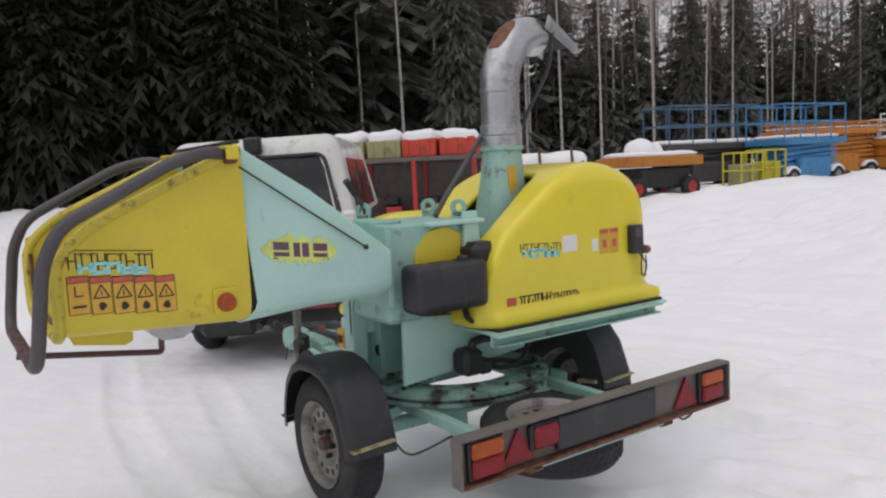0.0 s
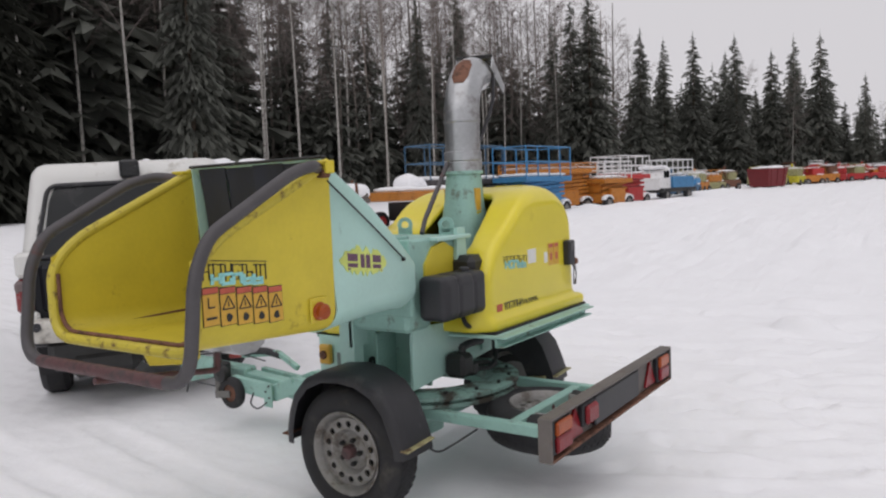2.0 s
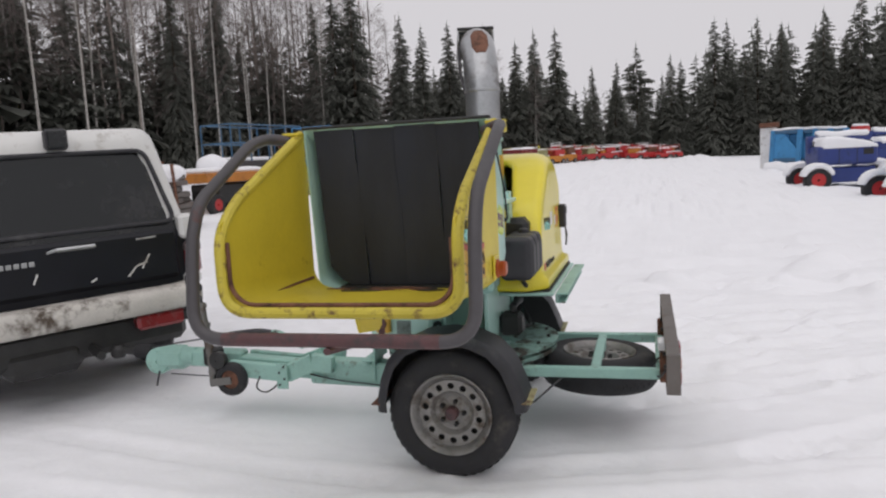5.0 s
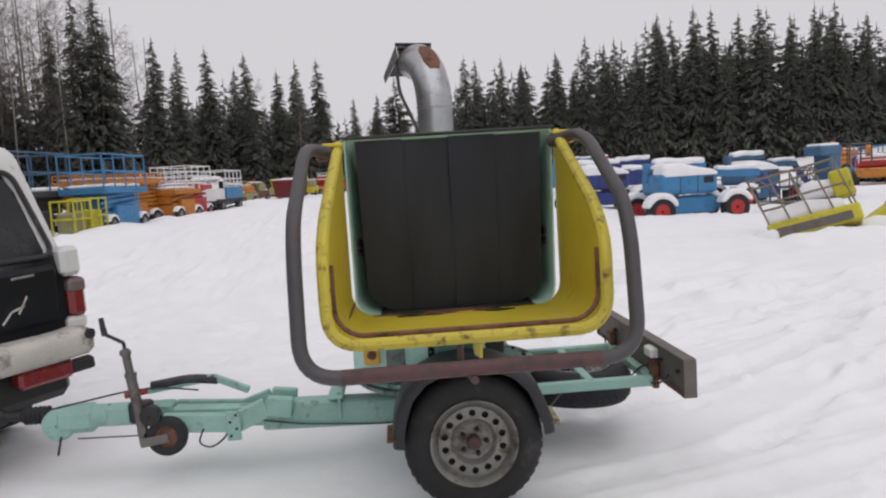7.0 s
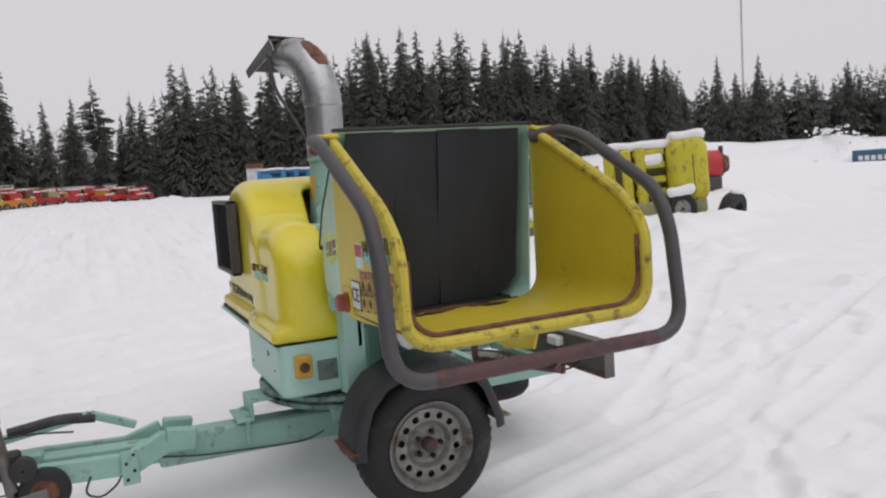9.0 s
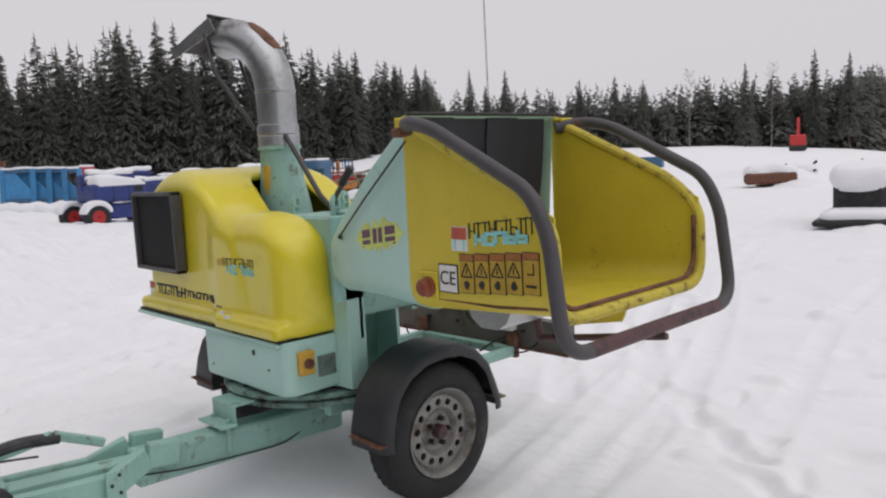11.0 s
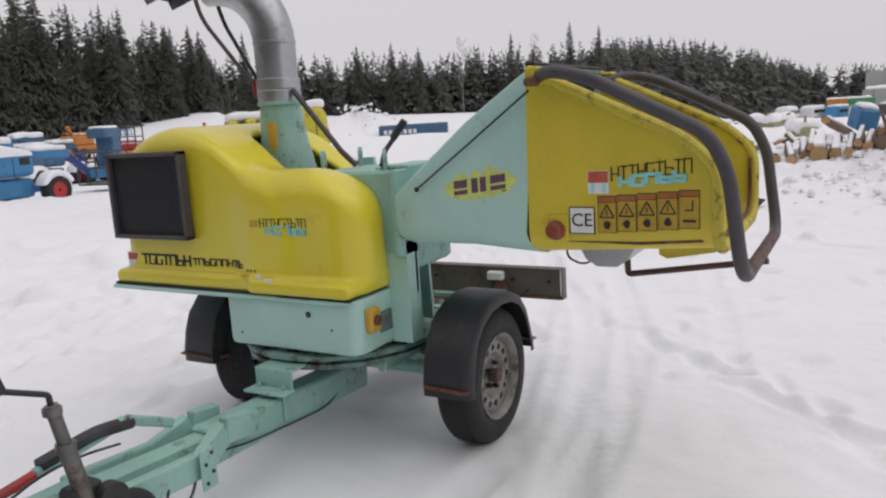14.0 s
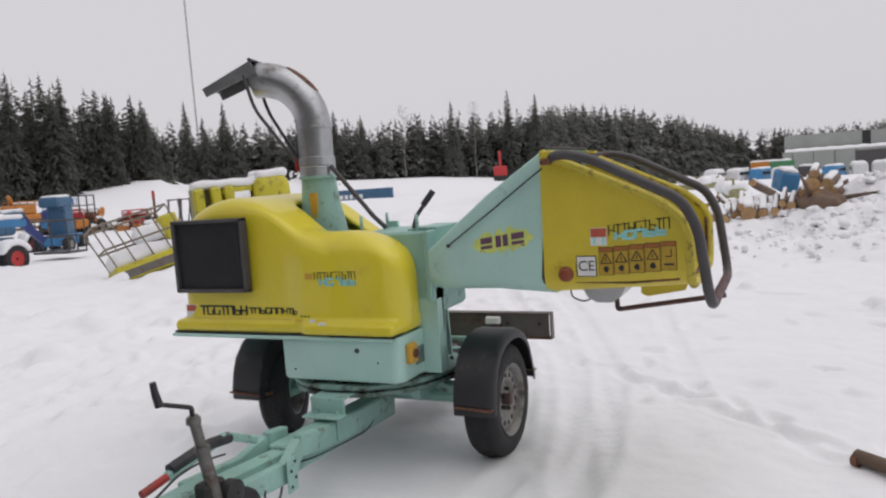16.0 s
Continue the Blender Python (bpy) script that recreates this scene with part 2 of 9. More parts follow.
def rbox(bm, c, s, b=0.006, m=None):
    """A box of centre c and size s with chamfered edges."""
    h = [v / 2 for v in s]
    b = min(b, 0.45 * min(s))
    ids, verts = {}, []
    for sx in (-1, 1):
        for sy in (-1, 1):
            for sz in (-1, 1):
                sg = (sx, sy, sz)
                for a in range(3):
                    ids[sg, a] = len(verts)
                    verts.append([c[k] + sg[k] * (h[k] if k == a else h[k] - b) for k in range(3)])
    faces = []
    for a in range(3):
        u, w = (a + 1) % 3, (a + 2) % 3
        for s1 in (-1, 1):
            q = []
            for su, sw in ((-1, -1), (1, -1), (1, 1), (-1, 1)):
                sg = [0, 0, 0]
                sg[a], sg[u], sg[w] = s1, su, sw
                q.append(ids[tuple(sg), a])
            faces.append(q)
        for su in (-1, 1):
            for sw in (-1, 1):
                lo, hi = [0, 0, 0], [0, 0, 0]
                lo[a], lo[u], lo[w] = -1, su, sw
                hi[a], hi[u], hi[w] = 1, su, sw
                faces.append([ids[tuple(lo), u], ids[tuple(hi), u], ids[tuple(hi), w], ids[tuple(lo), w]])
    for sx in (-1, 1):
        for sy in (-1, 1):
            for sz in (-1, 1):
                faces.append([ids[(sx, sy, sz), a] for a in range(3)])
    add(bm, verts, faces, m)


def beam(bm, p, q, w, h, b=0.005, up=(0, 0, 1)):
    """A square bar from p to q, w wide and h high."""
    p, q = Vector(p), Vector(q)
    d = q - p
    x = d.normalized()
    y = Vector(up).cross(x).normalized()
    z = x.cross(y)
    m = Matrix.Translation((p + q) / 2) @ Matrix((x, y, z)).transposed().to_4x4()
    rbox(bm, (0, 0, 0), (d.length, w, h), b, m)


def fillet(pts, rad, n=6):
    """The same line with its corners rounded."""
    pts = [Vector(p) for p in pts]
    out = [pts[0]]
    for a, b, c in zip(pts, pts[1:], pts[2:]):
        r = min(rad, 0.45 * (a - b).length, 0.45 * (c - b).length)
        s, e = b + (a - b).normalized() * r, b + (c - b).normalized() * r
        for k in range(n + 1):
            t = k / n
            out.append(s * (1 - t) ** 2 + b * 2 * t * (1 - t) + e * t * t)
    out.append(pts[-1])
    return out


def tube(bm, pts, r, n=10, caps=True, r2=None):
    """A round tube along a line; r may taper to r2."""
    pts = [Vector(p) for p in pts]
    side, rings = None, []
    for i, p in enumerate(pts):
        d = (pts[min(i + 1, len(pts) - 1)] - pts[max(i - 1, 0)]).normalized()
        if side is None:
            side = d.orthogonal().normalized()
        side = (side - d * side.dot(d)).normalized()
        up = d.cross(side)
        rr = r if r2 is None else r + (r2 - r) * i / (len(pts) - 1)
        rings.append([bm.verts.new(p + (side * math.cos(2 * math.pi * k / n) + up * math.sin(2 * math.pi * k / n)) * rr) for k in range(n)])
    for a, b in zip(rings, rings[1:]):
        for k in range(n):
            bm.faces.new((a[k], a[(k + 1) % n], b[(k + 1) % n], b[k]))
    if caps:
        bm.faces.new(rings[0][::-1])
        bm.faces.new(rings[-1])


def lathe(bm, prof, n=32, m=None, closed=True):
    """A turned body about z from (radius, height) pairs; closed joins the last to the first."""
    rings = []
    for r, z in prof:
        ring = []
        for k in range(n):
            a = 2 * math.pi * k / n
            v = Vector((r * math.cos(a), r * math.sin(a), z))
            ring.append(bm.verts.new(m @ v if m else v))
        rings.append(ring)
    pairs = list(zip(rings, rings[1:])) + ([(rings[-1], rings[0])] if closed else [])
    for a, b in pairs:
        for k in range(n):
            bm.faces.new((a[k], a[(k + 1) % n], b[(k + 1) % n], b[k]))
    if not closed:
        bm.faces.new(rings[0][::-1])
        bm.faces.new(rings[-1])


def prism(bm, poly, axis, lo, hi):
    """A flat polygon drawn out along an axis; poly holds the other two coordinates in order."""
    def at(p, v):
        return {"x": (v, p[0], p[1]), "y": (p[0], v, p[1]), "z": (p[0], p[1], v)}[axis]
    a = [bm.verts.new(at(p, lo)) for p in poly]
    b = [bm.verts.new(at(p, hi)) for p in poly]
    k = len(poly)
    bm.faces.new(a[::-1])
    bm.faces.new(b)
    for i in range(k):
        bm.faces.new((a[i], a[(i + 1) % k], b[(i + 1) % k], b[i]))


def sheet(bm, rows, thick):
    """A bent plate: rows of points, made solid by thickness along its normals."""
    rows = [[Vector(p) for p in r] for r in rows]
    nr, nc = len(rows), len(rows[0])
    nor = [[None] * nc for _ in rows]
    for i in range(nr):
        for j in range(nc):
            du = rows[min(i + 1, nr - 1)][j] - rows[max(i - 1, 0)][j]
            dv = rows[i][min(j + 1, nc - 1)] - rows[i][max(j - 1, 0)]
            nor[i][j] = du.cross(dv).normalized()
    a = [[bm.verts.new(rows[i][j] + nor[i][j] * thick / 2) for j in range(nc)] for i in range(nr)]
    b = [[bm.verts.new(rows[i][j] - nor[i][j] * thick / 2) for j in range(nc)] for i in range(nr)]
    for i in range(nr - 1):
        for j in range(nc - 1):
            bm.faces.new((a[i][j], a[i + 1][j], a[i + 1][j + 1], a[i][j + 1]))
            bm.faces.new((b[i][j], b[i][j + 1], b[i + 1][j + 1], b[i + 1][j]))
    rim = [(i, 0) for i in range(nr)] + [(nr - 1, j) for j in range(1, nc)] + [(i, nc - 1) for i in range(nr - 2, -1, -1)] + [(0, j) for j in range(nc - 2, 0, -1)]
    for (i, j), (k, m) in zip(rim, rim[1:] + rim[:1]):
        bm.faces.new((a[i][j], b[i][j], b[k][m], a[k][m]))


def nets(f, lo, hi, h):
    """A smooth closed surface f(x, y, z) = 0 by surface nets: vertices and quads. f is negative inside."""
    ax = [np.arange(lo[k] - h, hi[k] + 2 * h, h) for k in range(3)]
    X, Y, Z = np.meshgrid(*ax, indexing="ij")
    v = f(X, Y, Z)
    shape = tuple(s - 1 for s in v.shape)
    corner = np.stack([v[i:i + shape[0], j:j + shape[1], k:k + shape[2]] for i in (0, 1) for j in (0, 1) for k in (0, 1)])
    live = ((corner < 0).any(0)) & ((corner >= 0).any(0))
    total, count = np.zeros((*shape, 3)), np.zeros(shape)
    offs = [(i, j, k) for i in (0, 1) for j in (0, 1) for k in (0, 1)]
    for a, oa in enumerate(offs):
        for b, ob in enumerate(offs):
            if b > a and sum(abs(oa[k] - ob[k]) for k in range(3)) == 1:
                va, vb = corner[a], corner[b]
                cut = (va < 0) != (vb < 0)
                t = np.where(cut, va / np.where(cut, va - vb, 1), 0)[..., None]
                p = np.array(oa) + t * (np.array(ob) - np.array(oa))
                total += np.where(cut[..., None], p, 0)
                count += cut
    idx = -np.ones(shape, int)
    idx[live] = np.arange(live.sum())
    cell = np.argwhere(live)
    verts = (cell + total[live] / count[live][:, None]) * h + [a[0] for a in ax]
    faces = []
    for a in range(3):
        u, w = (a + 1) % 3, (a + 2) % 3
        sl0, sl1 = [slice(None)] * 3, [slice(None)] * 3
        sl0[a], sl1[a] = slice(None, -1), slice(1, None)
        va, vb = v[tuple(sl0)], v[tuple(sl1)]
        cut = np.argwhere((va < 0) != (vb < 0))
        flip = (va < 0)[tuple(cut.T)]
        eu, ew = np.eye(3, dtype=int)[u], np.eye(3, dtype=int)[w]
        q = np.stack([idx[tuple((cut - eu - ew).T)], idx[tuple((cut - ew).T)], idx[tuple(cut.T)], idx[tuple((cut - eu).T)]], 1)
        q[~flip] = q[~flip][:, ::-1]
        faces.append(q)
    return verts.tolist(), np.concatenate(faces).tolist()


def sd_box(X, Y, Z, c, s, r):
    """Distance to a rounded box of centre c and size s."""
    qx, qy, qz = np.abs(X - c[0]) - s[0] / 2 + r, np.abs(Y - c[1]) - s[1] / 2 + r, np.abs(Z - c[2]) - s[2] / 2 + r
    return np.sqrt(np.maximum(qx, 0) ** 2 + np.maximum(qy, 0) ** 2 + np.maximum(qz, 0) ** 2) + np.minimum(np.maximum(qx, np.maximum(qy, qz)), 0) - r


def smin(a, b, k):
    h = np.clip(0.5 + 0.5 * (b - a) / k, 0, 1)
    return b + (a - b) * h - k * h * (1 - h)


def smax(a, b, k):
    return -smin(-a, -b, k)

# ---- snow field ----
BEARING = [-180, -60, -10, 5, 26, 40, 50, 64, 72, 80, 90, 104, 130, 180]
FAR_RISE = [0, 0, 0.5, 0.6, 2.0, 3.2, 3.3, 1.8, 0.0, -3.0, -4.4, -4.4, 0, 0]
# heaps of ploughed snow: x, y, half length, half width, height, turn
HEAPS = [(15.6, -3.6, 4.2, 2.6, 0.55, 80), (11.6, -5.0, 3.4, 2.4, 0.62, 60), (13.0, -7.2, 4.5, 2.8, 0.95, 60), (17.5, -8.5, 4.5, 3.0, 0.9, 70), (13.2, -1.8, 2.4, 1.2, 0.35, 100), (8.6, -3.6, 1.8, 1.2, 0.25, 40), (57, 40, 4.0, 3.0, 2.6, -35), (53, 42, 5.0, 2.8, 0.8, -35),
         (-6.9, 13.5, 4.5, 0.8, 0.16, 92), (-6.5, 22, 6, 0.8, 0.16, 88), (-7.5, 34, 8, 1.0, 0.18, 95), (7.6, 14.6, 2.6, 0.8, 0.16, 5), (9.6, 7.4, 2.6, 0.8, 0.2, 25),
         (7.4, 8.4, 1.6, 0.7, 0.18, 10), (12, 0.9, 1.6, 0.8, 0.16, 0), (26, 8, 3, 1.5, 0.5, 40), (30, 3, 2, 1.4, 0.5, 0), (22, 11, 2, 1.2, 0.4, 20), (34, 12, 4, 2, 0.6, 60), (-6.8, -1.0, 2.5, 1.0, 0.3, 60), (13.6, 11.3, 2.2, 1.5, 0.75, -35), (9.5, 8.5, 2.4, 0.62, 0.30, -40), (4.7, 57.5, 3.2, 1.8, 0.8, 0), (52.2, 31.6, 6, 3.0, -0.75, -64)]
# wheel ruts as lines of points
RUTS = [([(-3.6, -0.89), (-2.0, -1.19), (-0.65, -1.25), (0.69, -1.12), (1.71, -0.89), (3.5, -0.25), (6.2, 0.95), (9.0, 1.8)], 0.085, 0.022),
        ([(-2.4, -0.52), (-0.9, -0.77), (-0.35, -0.82)], 0.08, 0.02),
        ([(-0.4, -1.17), (1.0, -0.855), (2.23, -0.43), (2.87, 0.05), (6.1, 1.6), (8.7, 2.35), (14, 3.4)], 0.09, 0.026),
        ([(0.35, 0.86), (1.4, 1.3), (3.0, 2.3), (5.5, 3.9), (9, 5.6)], 0.09, 0.022),
        ([(0.1, 1.35), (1.4, 1.62), (2.7, 2.2), (5.0, 3.4)], 0.10, 0.03),
        ([(0.4, 2.3), (1.7, 2.25), (3.2, 2.9), (5.2, 4.6)], 0.12, 0.03),
        ([(0.9, 0.4), (1.6, 0.75), (2.6, 1.5), (4.2, 3.0)], 0.10, 0.03),
        ([(1.4, -0.3), (2.4, 0.45), (4.0, 1.8), (6.0, 3.6)], 0.09, 0.026),
        ([(1.0, 0.9), (2.2, 1.2), (3.4, 2.1), (4.4, 3.6)], 0.12, 0.03),
        ([(-4.5, 0.3), (-2.9, 1.6), (-1.2, 2.4), (0.6, 2.9), (2.6, 3.2)], 0.11, 0.03),
        ([(-4.0, 1.4), (-2.2, 2.5), (-0.4, 3.1), (1.2, 3.5)], 0.11, 0.028),
        ([(-3.6, 3.6), (-1.0, 4.6), (3, 5.4), (7, 7.4)], 0.16, 0.03),
        ([(-5.6, 4.6), (-2.0, 6.0), (4, 7.2), (10, 8.6)], 0.2, 0.035),
        ([(0.1, -0.70), (1.1, -0.42), (2.3, -0.02), (3.9, 0.50), (6.2, 1.6)], 0.08, 0.024),
        ([(0.2, -1.22), (1.0, -1.02), (1.8, -0.71), (3.0, -0.2)], 0.05, 0.016),
        ([(-2.2, 2.5), (-0.62, 2.17), (0.25, 1.99), (1.6, 1.9)], 0.055, 0.024),
        ([(-2.2, 1.8), (-0.99, 1.77), (-0.34, 1.69), (0.6, 1.5)], 0.055, 0.024),
        ([(1.2, -1.55), (2.4, -1.3), (4.0, -0.9), (6.5, -0.6)], 0.07, 0.018)]


SIDE = [-180, -100, -70, -20, -2, 12, 24, 180]
SIDE_RISE = [0.6, 0.6, 1.0, 1.0, 0.9, 0.35, 0, 0]


def snow_height(x, y):
    """Height of the large forms of the snow: level round the trailer, slow rises far off, heaps of ploughed snow."""
    far = np.hypot(x, y + 3)
    rise = np.interp(np.degrees(np.arctan2(x, y + 3)), BEARING, FAR_RISE)
    bearing = np.degrees(np.arctan2(x, y + 3))
    reach = np.interp(bearing, [10, 26, 43, 47], [105, 45, 38, 105])     # the rise is short before the wood
    h = rise * np.clip((far - 45) / reach, 0, np.interp(bearing, [8, 12, 50, 60], [2.2, 1.1, 1.1, 2.2])) ** 1.2
    # the yard climbs gently towards the stored machines along the wood
    side = np.interp(np.degrees(np.arctan2(x, y + 3)), SIDE, SIDE_RISE)
    u = np.clip((far - 5) / 15, 0, 1)
    h = h + side * (0.68 * u * u * (3 - 2 * u) + 0.011 * np.clip(far - 20, 0, 45))
    for cx, cy, a, b, top, turn in HEAPS:
        c, s = math.cos(radians(turn)), math.sin(radians(turn))
        u, w = (x - cx) * c + (y - cy) * s, -(x - cx) * s + (y - cy) * c
        d = (u / a) ** 2 + (w / b) ** 2
        h = h + top * np.clip(1 - d, 0, 1) ** 0.8 * (0.8 + 0.2 * np.sin(u * 1.9 + cx) * np.sin(w * 2.3 + cy))
    return h


def rut_depth(X, Y):
    out = np.zeros_like(X)
    for pts, w, depth in RUTS:
        line = fillet([(x, y, 0) for x, y in pts], 1.2, 8)
        best = np.full(X.shape, 9.0)
        for p, q in zip(line, line[1:]):
            dx, dy = q.x - p.x, q.y - p.y
            ln = max(dx * dx + dy * dy, 1e-9)
            t = np.clip(((X - p.x) * dx + (Y - p.y) * dy) / ln, 0, 1)
            best = np.minimum(best, np.hypot(X - p.x - t * dx, Y - p.y - t * dy))
        r = best / w
        wave = 0.75 + 0.25 * np.sin(X * 5 + Y * 3)
        tread = 1 + 0.25 * np.sign(np.sin((X * 0.9 + Y * 0.5) * 70))
        out += 1.0 * depth * wave * (-tread * np.exp(-r ** 6 * 0.6) + 0.45 * np.exp(-((r - 1.55) / 0.42) ** 2))
    return out


def footprints(X, Y):
    """Trodden pits and kicked-up lumps."""
    rnd = random.Random(21)
    out = np.zeros_like(X)
    spots = []
    for k in range(24):                                       # a trail beside the hopper
        t = k / 23
        spots.append((1.95 - 1.6 * t + rnd.uniform(-0.06, 0.06) + (0.10 if k % 2 else -0.10), -0.70 - 1.65 * t + (0.08 if k % 2 else -0.08) + rnd.uniform(-0.06, 0.06), 0.13, 0.055, 46 + rnd.uniform(-30, 30), -rnd.uniform(0.015, 0.038)))
    for k in range(22):
        spots.append((rnd.uniform(0.3, 4.5), rnd.uniform(-3.2, -1.0), rnd.uniform(0.06, 0.16), rnd.uniform(0.04, 0.08), rnd.uniform(0, 180), rnd.choice((-0.045, -0.03, 0.025))))
    for k in range(110):
        spots.append((rnd.uniform(0.6, 4.5), rnd.uniform(0.2, 4.5), rnd.uniform(0.06, 0.25), rnd.uniform(0.04, 0.09), rnd.uniform(10, 60), rnd.choice((-0.03, -0.02, 0.025, 0.03))))
    for k in range(70):
        spots.append((rnd.uniform(-4, 1.2), rnd.uniform(1.1, 5), rnd.uniform(0.06, 0.3), rnd.uniform(0.04, 0.09), rnd.uniform(-10, 40), rnd.choice((-0.03, 0.02, 0.03))))
    for k in range(60):
        spots.append((rnd.uniform(4, 11), rnd.uniform(-4.5, 4), rnd.uniform(0.1, 0.3), rnd.uniform(0.06, 0.14), rnd.uniform(0, 180), rnd.choice((-0.05, 0.05, 0.07, -0.04))))
    for k in range(150):
        spots.append((rnd.uniform(1, 9), rnd.uniform(3.5, 15), rnd.uniform(0.2, 0.55), rnd.uniform(0.12, 0.25), rnd.uniform(-20, 50), rnd.choice((-0.05, 0.05, 0.07, -0.04))))
    for cx, cy, a, b, turn, d in spots:
        m = (np.abs(X - cx) < 2 * a) & (np.abs(Y - cy) < 2 * a)
        if m.any():
            c, s = math.cos(radians(turn)), math.sin(radians(turn))
            u, w = (X[m] - cx) * c + (Y[m] - cy) * s, -(X[m] - cx) * s + (Y[m] - cy) * c
            r = (u / a) ** 2 + (w / b) ** 2
            out[m] += 1.1 * d * (np.exp(-r ** 2.2) - 0.15 * np.exp(-((np.sqrt(r) - 1.5) / 0.35) ** 2))
    return out


def make_ground():
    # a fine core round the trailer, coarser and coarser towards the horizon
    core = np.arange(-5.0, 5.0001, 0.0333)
    grow = 5.0 + 0.04 * (1.062 ** np.arange(1, 119) - 1) / 0.062
    mid = np.arange(5.10, 18.6, 0.125)
    low = -np.arange(5.10, 10.0, 0.125)[::-1]
    reach = 0.125 * (1.075 ** np.arange(1, 76) - 1) / 0.075
    ax = np.concatenate([-grow[::-1], core, mid, mid[-1] + reach])
    ay = np.concatenate([low[0] - reach[::-1], low, core, grow])
    n = len(ay)
    X, Y = np.meshgrid(ax + 0.4, ay - 0.4, indexing="ij")
    Z = snow_height(X, Y) + rut_depth(X, Y) + footprints(X, Y)
    far = np.hypot(X, Y)
    tramp = np.clip(1.3 - np.hypot(X - 0.2, Y + 0.1) / 3.2, 0.25, 1)
    heap = np.clip(snow_height(X, Y) / 0.3, 0, 1) * (far < 60)
    rough = np.zeros_like(Z)
    for i, j in np.argwhere(far < 75):
        p = Vector((X[i, j], Y[i, j], 0))
        rough[i, j] = 0.020 * noise.noise(p * 0.6) + 0.010 * noise.noise(p * 2.3) + 0.010 * noise.noise(p * 6.5) + (0.006 * noise.noise(p * 15) if far[i, j] < 7 else 0.0) + heap[i, j] * (0.12 * noise.noise(p * 1.7) + 0.10 * abs(noise.noise(p * 3.1)) + (0.08 * abs(noise.noise(p * 6.3)) if far[i, j] < 22 else 0.0))
    Z = Z + rough
    verts = np.stack([X.ravel(), Y.ravel(), Z.ravel()], 1).tolist()
    ii, jj = np.meshgrid(np.arange(len(ax) - 1), np.arange(n - 1), indexing="ij")
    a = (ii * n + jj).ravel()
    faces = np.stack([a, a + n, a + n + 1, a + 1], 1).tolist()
    ob = raw("ground", verts, faces, M_SNOW)
    tagged(ob, "trodden white snow with wheel ruts and footprints over a yard", "snow ground", kind="structure")


make_ground()

# ---- the wood chipper on its trailer; the axle lies at x = 0, the drawbar points to -x ----
chipper = thing("wood_chipper", pose(0, 0, 0), "mint green and yellow towed wood chipper standing in snow", "wood chipper")
M_GREASY_PLATE = node_mat("rubbed_grey_plate", (0.13, 0.17, 0.155), 0.5, var=0.35, scale=16, bump=0.1, dirt=(0.05, 0.055, 0.05), dirt_amount=0.55, dirt_scale=18)
M_JACK = node_mat("stained_zinc", (0.17, 0.165, 0.155), 0.5, 0.5, var=0.25, scale=10, bump=0.2, dirt=(0.10, 0.06, 0.045), dirt_amount=0.5, dirt_scale=8)
YC = 0.04          # middle of the chassis
XC = -0.065        # middle of the turned machine
AXLE = 0.29


